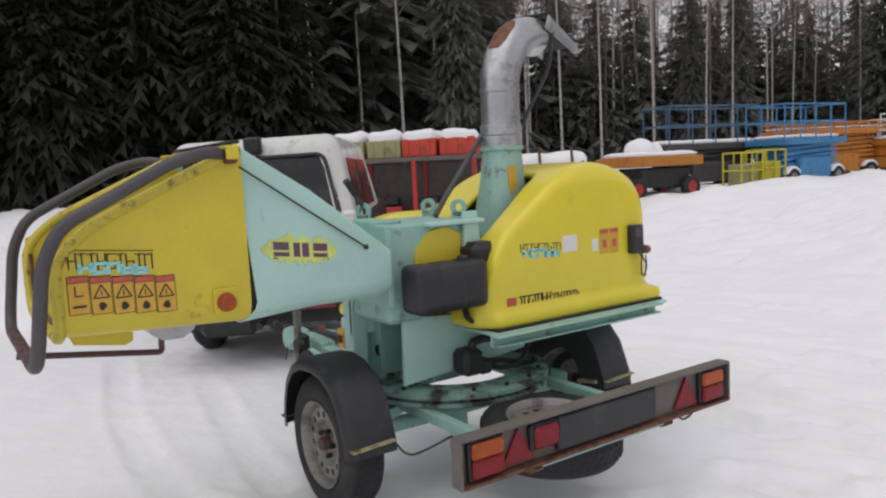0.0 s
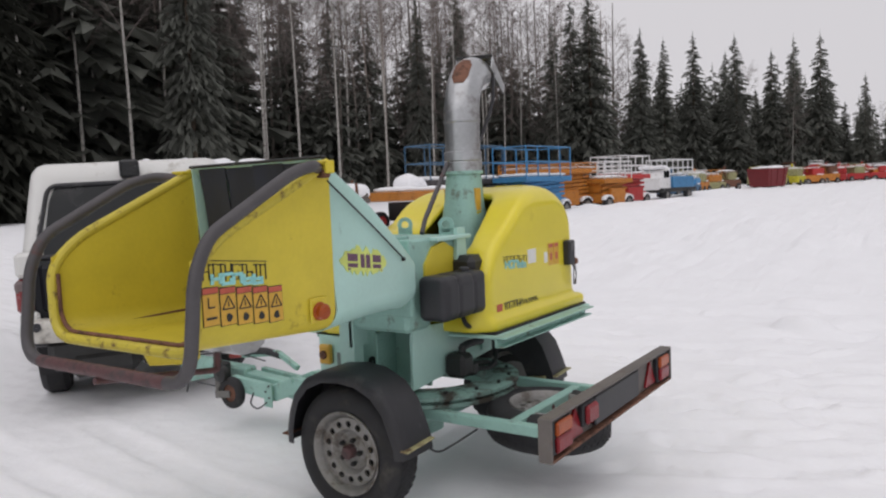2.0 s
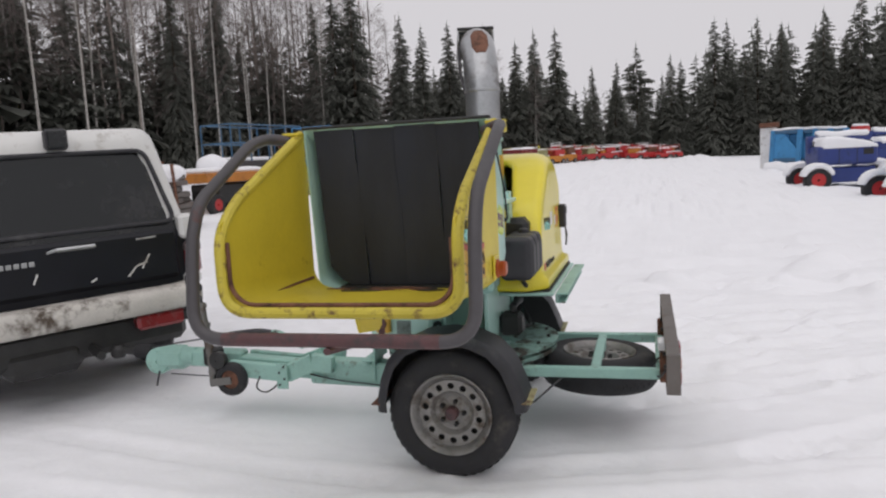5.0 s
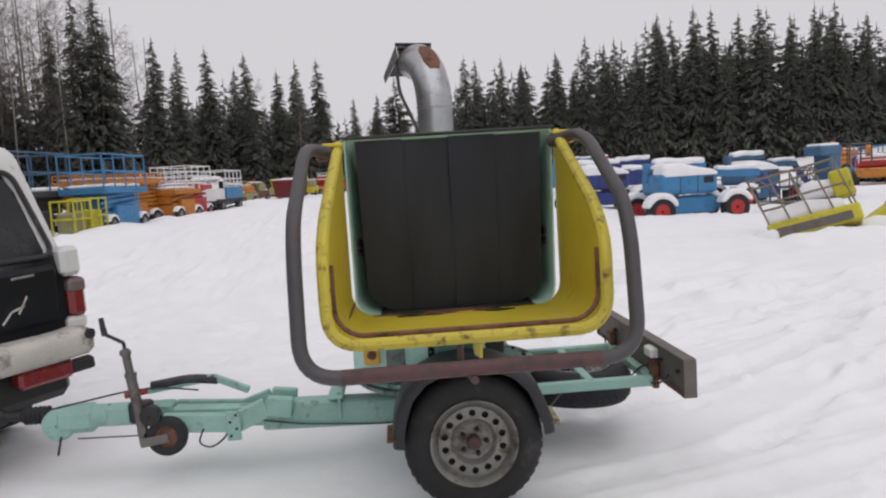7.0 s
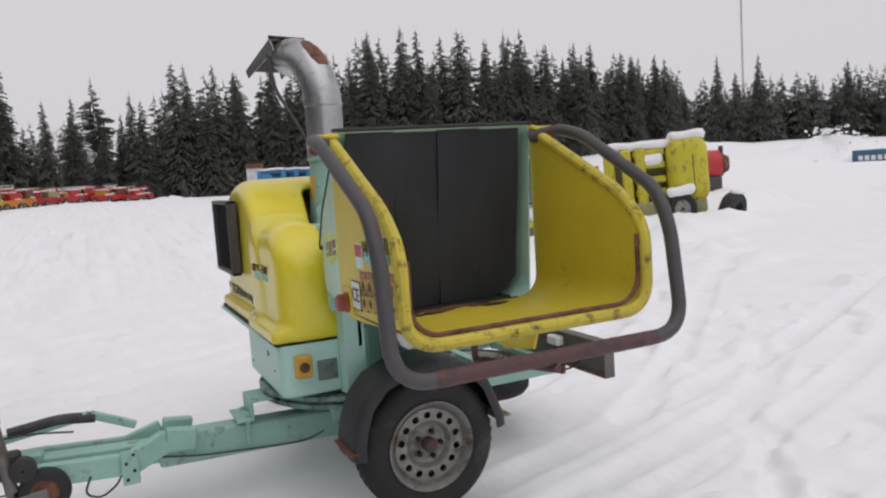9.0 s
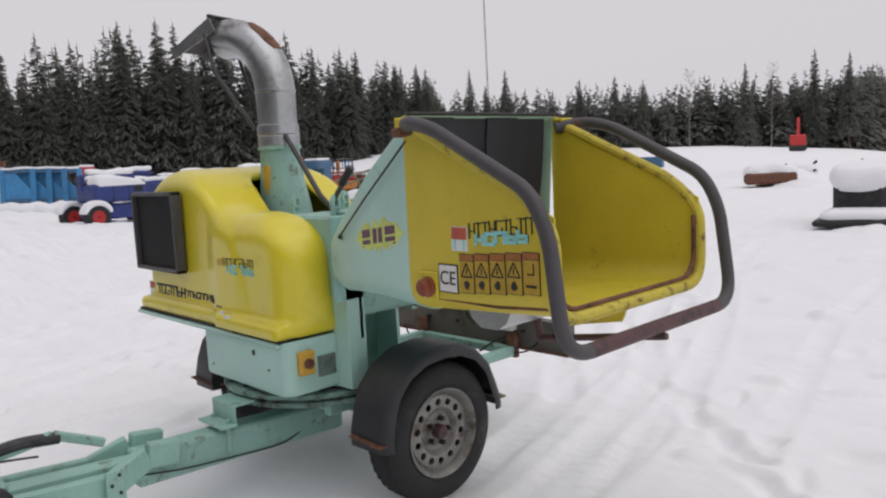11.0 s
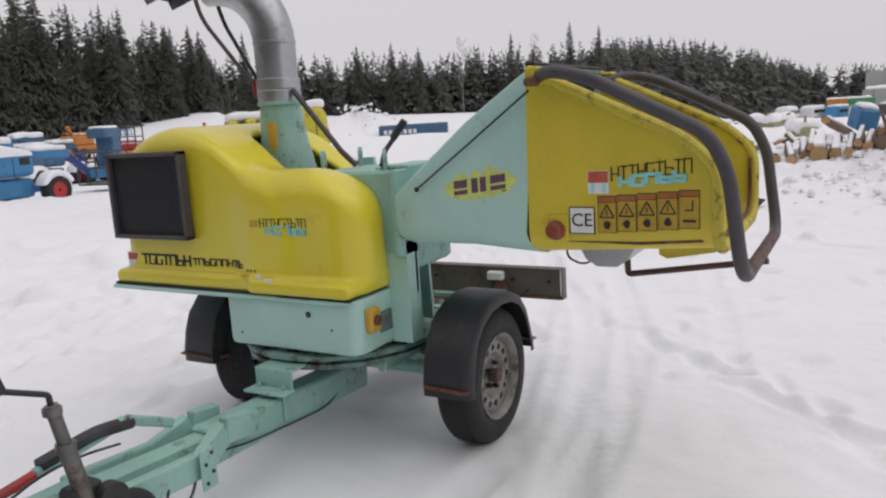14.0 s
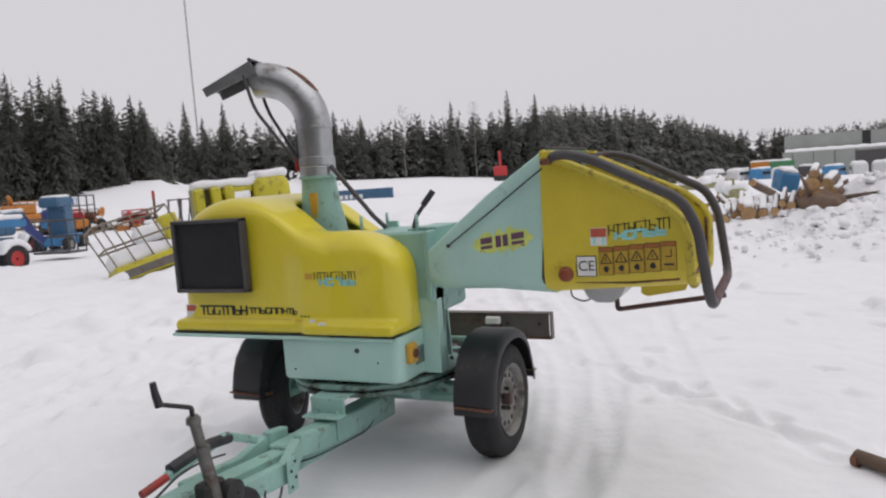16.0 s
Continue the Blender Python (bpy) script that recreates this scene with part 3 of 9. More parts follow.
def make_wheel(name, m, label, parent):
    """A car-size trailer wheel lying about its own z axis, outer face at z = 0."""
    w = thing(name, m, "", "")
    w.parent = parent
    if label:
        w["label"] = label
    bm = bmesh.new()
    lathe(bm, [(0.185, -0.018), (0.20, -0.004), (0.235, 0.002), (0.268, -0.004), (0.288, -0.018), (0.297, -0.035), (0.300, -0.075), (0.300, -0.105),
               (0.297, -0.145), (0.285, -0.165), (0.235, -0.178), (0.195, -0.172), (0.185, -0.16)], 48)
    part("tyre", bm, M_RUBBER, w)
    bm = bmesh.new()
    for row, z in ((0, -0.048), (1, -0.075), (2, -0.105), (3, -0.132)):
        for k in range(44):
            a = 2 * math.pi * (k + 0.5 * (row % 2)) / 44
            mm = Matrix.Rotation(a, 4, 'Z') @ Matrix.Translation((0.3005, 0, z)) @ Matrix.Rotation(0.35 * (-1) ** row, 4, 'X')
            rbox(bm, (0, 0, 0), (0.003, 0.027, 0.020), 0.001, mm)
    part("tread", bm, M_RUBBER, w)
    bm = bmesh.new()
    lathe(bm, [(0.188, -0.012), (0.192, -0.004), (0.188, 0.0), (0.178, -0.008), (0.170, -0.03), (0.165, -0.035), (0.160, -0.06), (0.172, -0.13), (0.188, -0.165),
               (0.182, -0.165), (0.155, -0.10), (0.150, -0.05)], 40)
    rim = part("rim", bm, M_RIM, w)
    # the pressed disc with its ring of round holes
    bm = bmesh.new()
    n = 14

    def disc(r):
        return -0.036 + (0.016 if r > 0.125 else 0.016 - 0.030 * max(0, (0.125 - r) / 0.045) if r > 0.08 else -0.014)
    for k in range(n):
        a0, a1 = 2 * math.pi * k / n, 2 * math.pi * (k + 1) / n
        am, rm = (a0 + a1) / 2, 0.128
        r0, r1 = 0.104, 0.155
        outer = []
        for r, a in ((r0, a0), (r0, am), (r0, a1), (rm, a1), (r1, a1), (r1, am), (r1, a0), (rm, a0)):
            outer.append(bm.verts.new((r * math.cos(a), r * math.sin(a), -0.022)))
        ring, ring2 = [], []
        for i in range(8):
            b = am + math.pi * (1.25 - 0.25 * i)
            p = Vector((rm * math.cos(am), rm * math.sin(am), -0.020)) + 0.0160 * Vector((math.cos(b), math.sin(b), 0))
            ring.append(bm.verts.new(p))
            ring2.append(bm.verts.new(p - Vector((0, 0, 0.012))))
        for i in range(8):
            j = (i + 1) % 8
            bm.faces.new((outer[i], outer[j], ring[j], ring[i]))
            bm.faces.new((ring[i], ring[j], ring2[j], ring2[i]))
    lathe(bm, [(0.158, -0.036), (0.157, -0.024), (0.155, -0.022), (0.155, -0.030)], 42)
    lathe(bm, [(0.104, -0.022), (0.097, -0.030), (0.085, -0.046), (0.070, -0.050), (0.058, -0.044), (0.040, -0.040), (0.030, -0.038), (0.028, -0.06), (0.104, -0.06)], 42)
    bmesh.ops.remove_doubles(bm, verts=bm.verts, dist=0.0008)
    bmesh.ops.translate(bm, verts=bm.verts, vec=(0, 0, -0.014))
    part("disc", bm, M_RIM, w)
    bm = bmesh.new()
    lathe(bm, [(0.163, -0.07), (0.163, -0.064), (0.02, -0.064), (0.02, -0.07)], 32)
    part("drum", bm, M_DARK, w)
    bm = bmesh.new()
    lathe(bm, [(0.031, -0.05), (0.031, -0.018), (0.026, -0.010), (0.002, -0.008), (0.002, -0.05)], 18)
    part("hub_cap", bm, M_TUBE_RED, w)
    for k in range(5):
        a = 2 * math.pi * k / 5
        bm = bmesh.new()
        lathe(bm, [(0.011, -0.05), (0.011, -0.030), (0.007, -0.024), (0.001, -0.024), (0.001, -0.05)], 6, Matrix.Translation((0.056 * math.cos(a), 0.056 * math.sin(a), 0)))
        part("wheel_nut", bm, M_DARK, w)
    return w


# wheels; the near one faces -y, the far one +y
make_wheel("wheel", pose(0, -0.755, AXLE, 90, 0, 0), "black tyre on a silver steel rim with rust", chipper)
make_wheel("wheel", pose(0, 0.835, AXLE, -90, 0, 20), "black tyre on a silver steel rim with rust", chipper)
make_wheel("spare_wheel", pose(0.62, YC, 0.405, 0, 3, 0), "spare wheel lying flat under the rear frame", chipper)


M_PALEFLAT = node_mat("worn_pale_bracket", (0.36, 0.33, 0.17), 0.6, var=0.2, scale=8, bump=0.1, dirt=(0.12, 0.07, 0.04), dirt_amount=0.55, dirt_scale=12)


def make_fender(y0, y1, flip):
    bm = bmesh.new()
    prof = [(-0.345, 0.30), (-0.345, 0.36), (-0.325, 0.45), (-0.29, 0.535), (-0.22, 0.61), (-0.12, 0.655), (0.0, 0.668), (0.11, 0.655), (0.21, 0.61), (0.28, 0.535), (0.32, 0.44), (0.345, 0.37), (0.35, 0.32)]
    inner, edge = (y1, y0) if flip else (y0, y1)
    sgn = 1 if edge > inner else -1
    rows = []
    for x, z in prof:
        d = Vector((x, 0, z - AXLE)).normalized()
        row = []
        for y, drop in ((inner, 0.0), (inner + sgn * 0.02, 0.0), (edge - sgn * 0.035, 0.0), (edge - sgn * 0.01, -0.008), (edge, -0.028), (edge, -0.05)):
            row.append((x + d.x * drop, y, z + d.z * drop))
        rows.append(row)
    sheet(bm, rows, 0.005)
    # ribs pressed along the crown
    fender = part("mudguard", bm, M_BLACK, chipper, "scuffed black plastic mudguard", 50)
    bm = bmesh.new()
    rows = []
    for k in range(3):
        rows.append([(x * (1 - 0.24 * k), inner + sgn * 0.004 * k, AXLE + (z - AXLE) * (1 - 0.24 * k)) for x, z in prof])
    sheet(bm, rows, 0.004)
    part("splash_wall", bm, M_RUBBER, fender, "black plastic inner wall of the mudguard")
    for x, z in ((-0.335, 0.335), (0.338, 0.36)):
        bm = bmesh.new()
        ya, yb = (y0 + 0.0, y1 - 0.01)
        beam(bm, (x + (-0.014 if x < 0 else 0.014), ya - 0.0, z), (x + (-0.014 if x < 0 else 0.014), yb, z + 0.01), 0.045, 0.008)
        beam(bm, (x * 0.9, (ya if not flip else yb), z - 0.01), (x * 0.5, (ya if not flip else yb), z - 0.03), 0.03, 0.02)
        part("mudguard_bracket", bm, M_RUST if x < 0 else M_PALEFLAT, fender, "flat steel bracket with worn paint")
    return fender


make_fender(-0.775, -0.565, True)
make_fender(0.645, 0.855, False)

# axle and chassis
bm = bmesh.new()
tube(bm, [(0, -0.60, AXLE), (0, 0.68, AXLE)], 0.036, 14)
for y in (-0.585, 0.665):
    rbox(bm, (0, y, AXLE), (0.12, 0.02, 0.12), 0.006)
part("axle", bm, M_MINT_WORN, chipper)
for y in (-0.33, 0.39):
    bm = bmesh.new()
    beam(bm, (-0.30, y, 0.385), (0.95, y, 0.385), 0.045, 0.05)
    part("chassis_rail", bm, M_MINT_WORN, chipper)
for x in (-0.25, 0.22, 0.62, 0.93):
    bm = bmesh.new()
    beam(bm, (x, -0.305, 0.385), (x, 0.365, 0.385), 0.05, 0.046)
    part("cross_member", bm, M_MINT_WORN, chipper)
for s in (-1, 1):
    bm = bmesh.new()
    beam(bm, (-0.02, YC + s * 0.36, 0.37), (-0.02, YC + s * 0.50, 0.33), 0.08, 0.05)
    part("axle_bracket", bm, M_MINT_WORN, chipper)

# turntable
M_GREASY = node_mat("greasy_mint_paint", (0.20, 0.33, 0.29), 0.5, var=0.25, scale=6, bump=0.15, dirt=(0.05, 0.045, 0.035), dirt_amount=0.68, dirt_scale=9)
bm = bmesh.new()
lathe(bm, [(0.30, 0.41), (0.455, 0.41), (0.46, 0.414), (0.46, 0.432), (0.44, 0.437), (0.44, 0.448), (0.47, 0.452), (0.47, 0.470), (0.45, 0.474), (0.30, 0.474)], 56, Matrix.Translation((XC, YC - 0.02, 0)))
part("turntable", bm, M_GREASY, chipper, "round mint green slewing ring with chipped paint")
for k in range(16):
    a = 2 * math.pi * k / 16
    bm = bmesh.new()
    lathe(bm, [(0.010, 0.47), (0.010, 0.487), (0.002, 0.487), (0.002, 0.47)], 6, Matrix.Translation((XC + 0.42 * math.cos(a), YC - 0.02 + 0.42 * math.sin(a), 0)))
    part("turntable_bolt", bm, M_DARK, chipper)

# drawbar
bm = bmesh.new()
beam(bm, (-0.02, YC - 0.03, 0.238), (-1.02, YC - 0.03, 0.268), 0.12, 0.14, 0.01)
drawbar = part("drawbar", bm, M_MINT_WORN, chipper, "mint green box-section drawbar with chipped paint")
bm = bmesh.new()
beam(bm, (-0.97, YC - 0.03, 0.265), (-1.50, YC - 0.03, 0.300), 0.085, 0.10, 0.008)
beam(bm, (-1.47, YC - 0.03, 0.325), (-1.82, YC - 0.03, 0.33), 0.10, 0.10, 0.012)
part("front_beam", bm, M_MINT_WORN, drawbar)
for s in (-1, 1):
    bm = bmesh.new()
    yy = YC - 0.03 + s * 0.085
    beam(bm, (-0.86, yy, 0.318), (-0.99, yy, 0.335), 0.05, 0.10, 0.006)
    beam(bm, (-0.99, yy, 0.330), (-1.14, yy + s * 0.035, 0.272), 0.045, 0.10, 0.006)
    beam(bm, (-1.12, yy + s * 0.035, 0.272), (-1.50, yy + s * 0.035, 0.300), 0.04, 0.095, 0.006)
    part("side_arm", bm, M_MINT_WORN, drawbar)
bm = bmesh.new()
rbox(bm, (-0.53, YC - 0.03, 0.432), (0.16, 0.20, 0.012), 0.004)
rbox(bm, (-0.605, YC - 0.03, 0.39), (0.012, 0.20, 0.09), 0.004)
rbox(bm, (-0.64, YC - 0.03, 0.352), (0.08, 0.22, 0.012), 0.004)
rbox(bm, (-0.625, YC - 0.095, 0.30), (0.022, 0.012, 0.15), 0.004)
rbox(bm, (-0.625, YC + 0.035, 0.30), (0.022, 0.012, 0.15), 0.004)
part("drawbar_saddle", bm, M_MINT_WORN, drawbar)
bm = bmesh.new()
tube(bm, [(-1.80, YC - 0.03, 0.33), (-1.98, YC - 0.03, 0.335), (-2.06, YC - 0.03, 0.335)], 0.058, 14)
rbox(bm, (-1.96, YC - 0.03, 0.325), (0.22, 0.13, 0.14), 0.035)
lathe(bm, [(0.075, -0.055), (0.082, -0.04), (0.082, 0.04), (0.075, 0.055), (0.01, 0.055), (0.01, -0.055)], 20, pose(-2.05, YC - 0.03, 0.305, 90, 0, 0))
part("overrun_housing", bm, M_MINT_WORN, chipper, "mint green cast overrun housing")
bm = bmesh.new()
prof = [(0.02, 0)]
for k in range(6):
    prof += [(0.047, 0.005 + 0.022 * k), (0.036, 0.016 + 0.022 * k)]
lathe(bm, prof + [(0.03, 0.14), (0.02, 0.14)], 18, pose(-2.10, YC - 0.03, 0.355, 0, -90, 0))
part("bellows", bm, M_RUBBER, chipper, "black ribbed rubber bellows")
bm = bmesh.new()
tube(bm, [(-2.22, YC - 0.03, 0.355), (-2.34, YC - 0.03, 0.36)], 0.024, 12)
lathe(bm, [(0.035, -0.04), (0.048, -0.02), (0.048, 0.015), (0.03, 0.04), (0.005, 0.04), (0.005, -0.04)], 16, pose(-2.36, YC - 0.03, 0.355))
part("coupling_head", bm, M_DARK, chipper)
bm = bmesh.new()
beam(bm, (-1.62, YC + 0.03, 0.425), (-1.28, YC + 0.03, 0.47), 0.03, 0.035)
beam(bm, (-1.28, YC + 0.03, 0.47), (-1.10, YC + 0.02, 0.39), 0.03, 0.035)
lever = part("handbrake_lever", bm, M_MINT_WORN, chipper)
bm = bmesh.new()
tube(bm, fillet([(-1.60, YC + 0.03, 0.447), (-1.40, YC + 0.03, 0.472), (-1.26, YC + 0.03, 0.455)], 0.05), 0.024, 10)
part("rubber_sleeve", bm, M_BLACK, lever)
bm = bmesh.new()
tube(bm, [(-1.62, YC + 0.03, 0.425), (-1.74, YC + 0.035, 0.405)], 0.017, 10)
part("grip", bm, M_REDPAINT, lever, "red plastic grip")

# jockey jack with crank and wheel
JX, JY = -1.597, -0.150
TX, TY = -1.648, -0.122        # head of the jack, which leans a little
bm = bmesh.new()
tube(bm, [(JX + 0.012, JY - 0.004, 0.27), (JX - 0.032, JY + 0.018, 0.56)], 0.025, 14)
tube(bm, [(JX - 0.032, JY + 0.018, 0.56), (TX, TY, 0.69)], 0.020, 12)
lathe(bm, [(0.029, 0), (0.029, 0.02), (0.01, 0.02), (0.01, 0)], 14, pose(JX - 0.031, JY + 0.018, 0.55))
lathe(bm, [(0.027, 0), (0.027, 0.022), (0.01, 0.022), (0.01, 0)], 14, pose(TX + 0.002, TY, 0.66))
jack = part("jack_tube", bm, M_JACK, chipper, "dull grey screw jack tube with rust")
bm = bmesh.new()
rbox(bm, (JX, JY + 0.03, 0.37), (0.11, 0.07, 0.11), 0.012)
lathe(bm, [(0.05, -0.02), (0.05, 0.02), (0.02, 0.03), (0.005, 0.03), (0.005, -0.02)], 16, pose(JX + 0.06, JY - 0.02, 0.36, 90, 0, 0))
part("clamp", bm, M_DARK, jack)
bm = bmesh.new()
tube(bm, fillet([(TX, TY, 0.69), (TX - 0.002, TY, 0.722), (TX - 0.105, TY + 0.046, 0.762)], 0.01), 0.009, 8)
part("crank_arm", bm, M_DARK, jack)
bm = bmesh.new()
tube(bm, [(TX - 0.105, TY + 0.046, 0.755), (TX - 0.114, TY + 0.05, 0.80), (TX - 0.119, TY + 0.052, 0.845)], 0.016, 10, r2=0.012)
part("crank_handle", bm, M_BLACK, jack, "black plastic crank handle")
bm = bmesh.new()
beam(bm, (JX + 0.0, JY, 0.30), (JX + 0.01, JY, 0.215), 0.05, 0.03)
for s in (-1, 1):
    beam(bm, (JX + 0.0, JY + s * 0.035, 0.225), (JX + 0.14, JY + s * 0.035, 0.245), 0.008, 0.045)
part("wheel_fork", bm, M_JACK, jack)
bm = bmesh.new()
lathe(bm, [(0.055, -0.026), (0.085, -0.028), (0.097, -0.018), (0.10, 0.0), (0.097, 0.018), (0.085, 0.028), (0.055, 0.026)], 28, pose(JX + 0.125, JY, 0.245, 90, 0, 0))
jw = part("jockey_wheel", bm, M_RUBBER, jack, "small black jockey wheel with rusty hub")
bm = bmesh.new()
lathe(bm, [(0.015, -0.024), (0.058, -0.018), (0.058, 0.018), (0.015, 0.024)], 20, pose(JX + 0.125, JY, 0.245, 90, 0, 0))
part("wheel_hub", bm, M_RUST, jw)

bm = bmesh.new()
rbox(bm, (-1.145, -0.155, 0.270), (0.07, 0.010, 0.15), 0.004)
hb = part("hanging_plate", bm, M_MINT_WORN, drawbar, "rusty mint green hole plate")
for k in range(4):
    bm = bmesh.new()
    lathe(bm, [(0.007, 0), (0.007, 0.004), (0.001, 0.004), (0.001, 0)], 10, pose(-1.16 + 0.03 * (k % 2), -0.1605, 0.220 + 0.035 * k, 90, 0, 0))
    part("plate_hole", bm, M_DARK, hb)

# cables along the drawbar
for pts, r in (([(-2.05, -0.06, 0.40), (-1.85, -0.09, 0.44), (-1.66, -0.03, 0.46), (-1.5, 0.0, 0.45), (-1.35, 0.02, 0.42)], 0.005),
               ([(-2.03, -0.05, 0.25), (-2.05, -0.06, 0.16)], 0.006),
               ([(-1.30, -0.13, 0.26), (-1.33, -0.14, 0.19), (-1.27, -0.14, 0.16), (-1.20, -0.13, 0.20), (-1.17, -0.12, 0.26)], 0.005),
               ([(-1.95, -0.05, 0.235), (-1.6, -0.05, 0.225), (-1.3, -0.02, 0.25)], 0.004),
               ([(-1.02, -0.055, 0.255), (-0.85, -0.062, 0.225), (-0.55, -0.06, 0.20), (-0.35, -0.055, 0.185), (-0.2, -0.04, 0.24)], 0.004)):
    bm = bmesh.new()
    tube(bm, fillet(pts, 0.08), r, 6)
    part("cable", bm, M_BLACK, chipper)

# rear light board
bm = bmesh.new()
rbox(bm, (1.0, YC - 0.02, 0.486), (0.012, 1.40, 0.158), 0.003)
board = part("light_board", bm, M_BOARD, chipper, "grey steel light board with rusty edges")
for z in (0.402, 0.566):
    bm = bmesh.new()
    rbox(bm, (1.012, YC - 0.02, z), (0.06, 1.42, 0.012), 0.003)
    part("board_flange", bm, M_RUST if z < 0.5 else M_BOARD, board, "steel flange with rust streaks")
for y in (-0.735, 0.695):
    bm = bmesh.new()
    rbox(bm, (1.012, YC + y, 0.484), (0.06, 0.010, 0.175), 0.003)
    part("board_end", bm, M_BOARD, board)
bm = bmesh.new()
rbox(bm, (1.022, 0.005, 0.486), (0.022, 0.53, 0.128), 0.006)
part("plate_holder", bm, M_BLACK, board, "black plastic plate holder")
for s, side in ((-1, "near"), (1, "far")):
    y = YC - 0.02 + s * 0.605
    bm = bmesh.new()
    rbox(bm, (1.018, y, 0.484), (0.026, 0.150, 0.140), 0.006)
    lamp = part("tail_lamp", bm, M_BLACK, board)
    bm = bmesh.new()
    rbox(bm, (1.036, y, 0.518), (0.022, 0.135, 0.056), 0.008)
    part("indicator_lens", bm, M_ORANGELENS, lamp, "orange indicator lens")
    bm = bmesh.new()
    rbox(bm, (1.036, y, 0.456), (0.022, 0.135, 0.064), 0.008)
    part("brake_lens", bm, M_REDLENS, lamp, "red brake lens")
    yt = YC - 0.02 + s * 0.455
    bm = bmesh.new()
    prism(bm, [(yt - 0.075, 0.424), (yt + 0.075, 0.424), (yt, 0.548)], "x", 1.008, 1.018)
    part("triangle_reflector", bm, M_REDLENS, board, "red triangle reflector")
bm = bmesh.new()
rbox(bm, (1.02, -0.325, 0.50), (0.03, 0.13, 0.095), 0.008)
fog = part("fog_lamp", bm, M_BLACK, board)
bm = bmesh.new()
rbox(bm, (1.042, -0.325, 0.50), (0.026, 0.115, 0.08), 0.012)
part("fog_lens", bm, M_REDLENS, fog, "red fog lamp lens")
bm = bmesh.new()
rbox(bm, (0.975, -0.30, 0.52), (0.045, 0.10, 0.05), 0.008)
part("junction_box", bm, M_WHITE, board, "pale grey junction box")
for y in (-0.40, 0.10, 0.35, -0.62):
    bm = bmesh.new()
    lathe(bm, [(0.010, 0), (0.010, 0.02), (0.002, 0.02), (0.002, 0)], 6, pose(0.994, y, 0.50, 0, -90, 0))
    part("board_bolt", bm, M_DARK, board)
for y in (-0.33, 0.39):
    bm = bmesh.new()
    rbox(bm, (0.975, y, 0.42), (0.03, 0.07, 0.14), 0.005)
    part("board_bracket", bm, M_RUST, board)
for pts in ([(0.98, -0.31, 0.495), (0.965, -0.28, 0.45), (0.95, -0.2, 0.42), (0.93, -0.12, 0.36)], [(0.985, 0.58, 0.42), (0.985, 0.55, 0.36), (0.985, 0.48, 0.35), (0.985, 0.44, 0.41)],
            [(0.985, -0.50, 0.45), (0.96, -0.45, 0.40), (0.95, -0.36, 0.38)], [(0.30, -0.55, 0.36), (0.36, -0.50, 0.26), (0.42, -0.42, 0.30), (0.5, -0.36, 0.36)]):
    bm = bmesh.new()
    tube(bm, fillet(pts, 0.06), 0.005, 6)
    part("cable", bm, M_BLACK, board)

board.location.x = -0.04
# machine base on the turntable
bm = bmesh.new()
ring = []
for cx, cy, a0 in ((-0.5175 + 0.06, -0.378 + 0.06, 180), (-0.2525 - 0.01, -0.378 + 0.01, 270), (-0.2525 - 0.01, 0.33 - 0.01, 0), (-0.5175 + 0.03, 0.33 - 0.03, 90)):
    rr = 0.06 if a0 == 180 else 0.03 if a0 == 90 else 0.01
    ring += [(cx + rr * math.cos(radians(a0 + 15 * k)), cy + rr * math.sin(radians(a0 + 15 * k))) for k in range(7)]
mid = (-0.385, -0.015)
rows = []
for z, grow in ((0.497, 0.95), (0.503, 0.985), (0.515, 1.0), (0.722, 1.0), (0.726, 0.99)):
    rows.append([bm.verts.new((mid[0] + (x - mid[0]) * grow, mid[1] + (y - mid[1]) * (1 - 0.4 * (1 - grow)), z)) for x, y in ring])
for a, b in zip(rows, rows[1:]):
    for k in range(len(ring)):
        bm.faces.new((a[k], a[(k + 1) % len(ring)], b[(k + 1) % len(ring)], b[k]))
bm.faces.new(rows[0][::-1])
bm.faces.new(rows[-1])
base = part("engine_base_box", bm, M_MINT, chipper, "smooth mint green steel box")
bm = bmesh.new()
lathe(bm, [(0.013, 0), (0.013, 0.004), (0.003, 0.004), (0.003, 0)], 14, pose(-0.5165, -0.134, 0.659, 0, -90, 0))
part("drain_hole", bm, M_DARK, base)
for y, z in ((0.25, 0.55), (-0.25, 0.60)):
    bm = bmesh.new()
    rbox(bm, (-0.518, y, z), (0.006, 0.010, 0.010), 0.002)
    part("rivet", bm, M_DARK, base)
bm = bmesh.new()
rbox(bm, (-0.425, -0.394, 0.633), (0.075, 0.035, 0.10), 0.008)
switch = part("switch_box", bm, M_DECALORANGE, chipper, "yellow switch box")
bm = bmesh.new()
lathe(bm, [(0.022, 0), (0.022, 0.012), (0.012, 0.016), (0.002, 0.016), (0.002, 0)], 16, pose(-0.425, -0.411, 0.633, 90, 0, 0))
part("switch_knob", bm, M_RUST, switch)
bm = bmesh.new()
rbox(bm, (-0.315, -0.381, 0.60), (0.09, 0.008, 0.09), 0.002)
part("worn_plate", bm, M_GREASY_PLATE, chipper, "worn grey data plate")
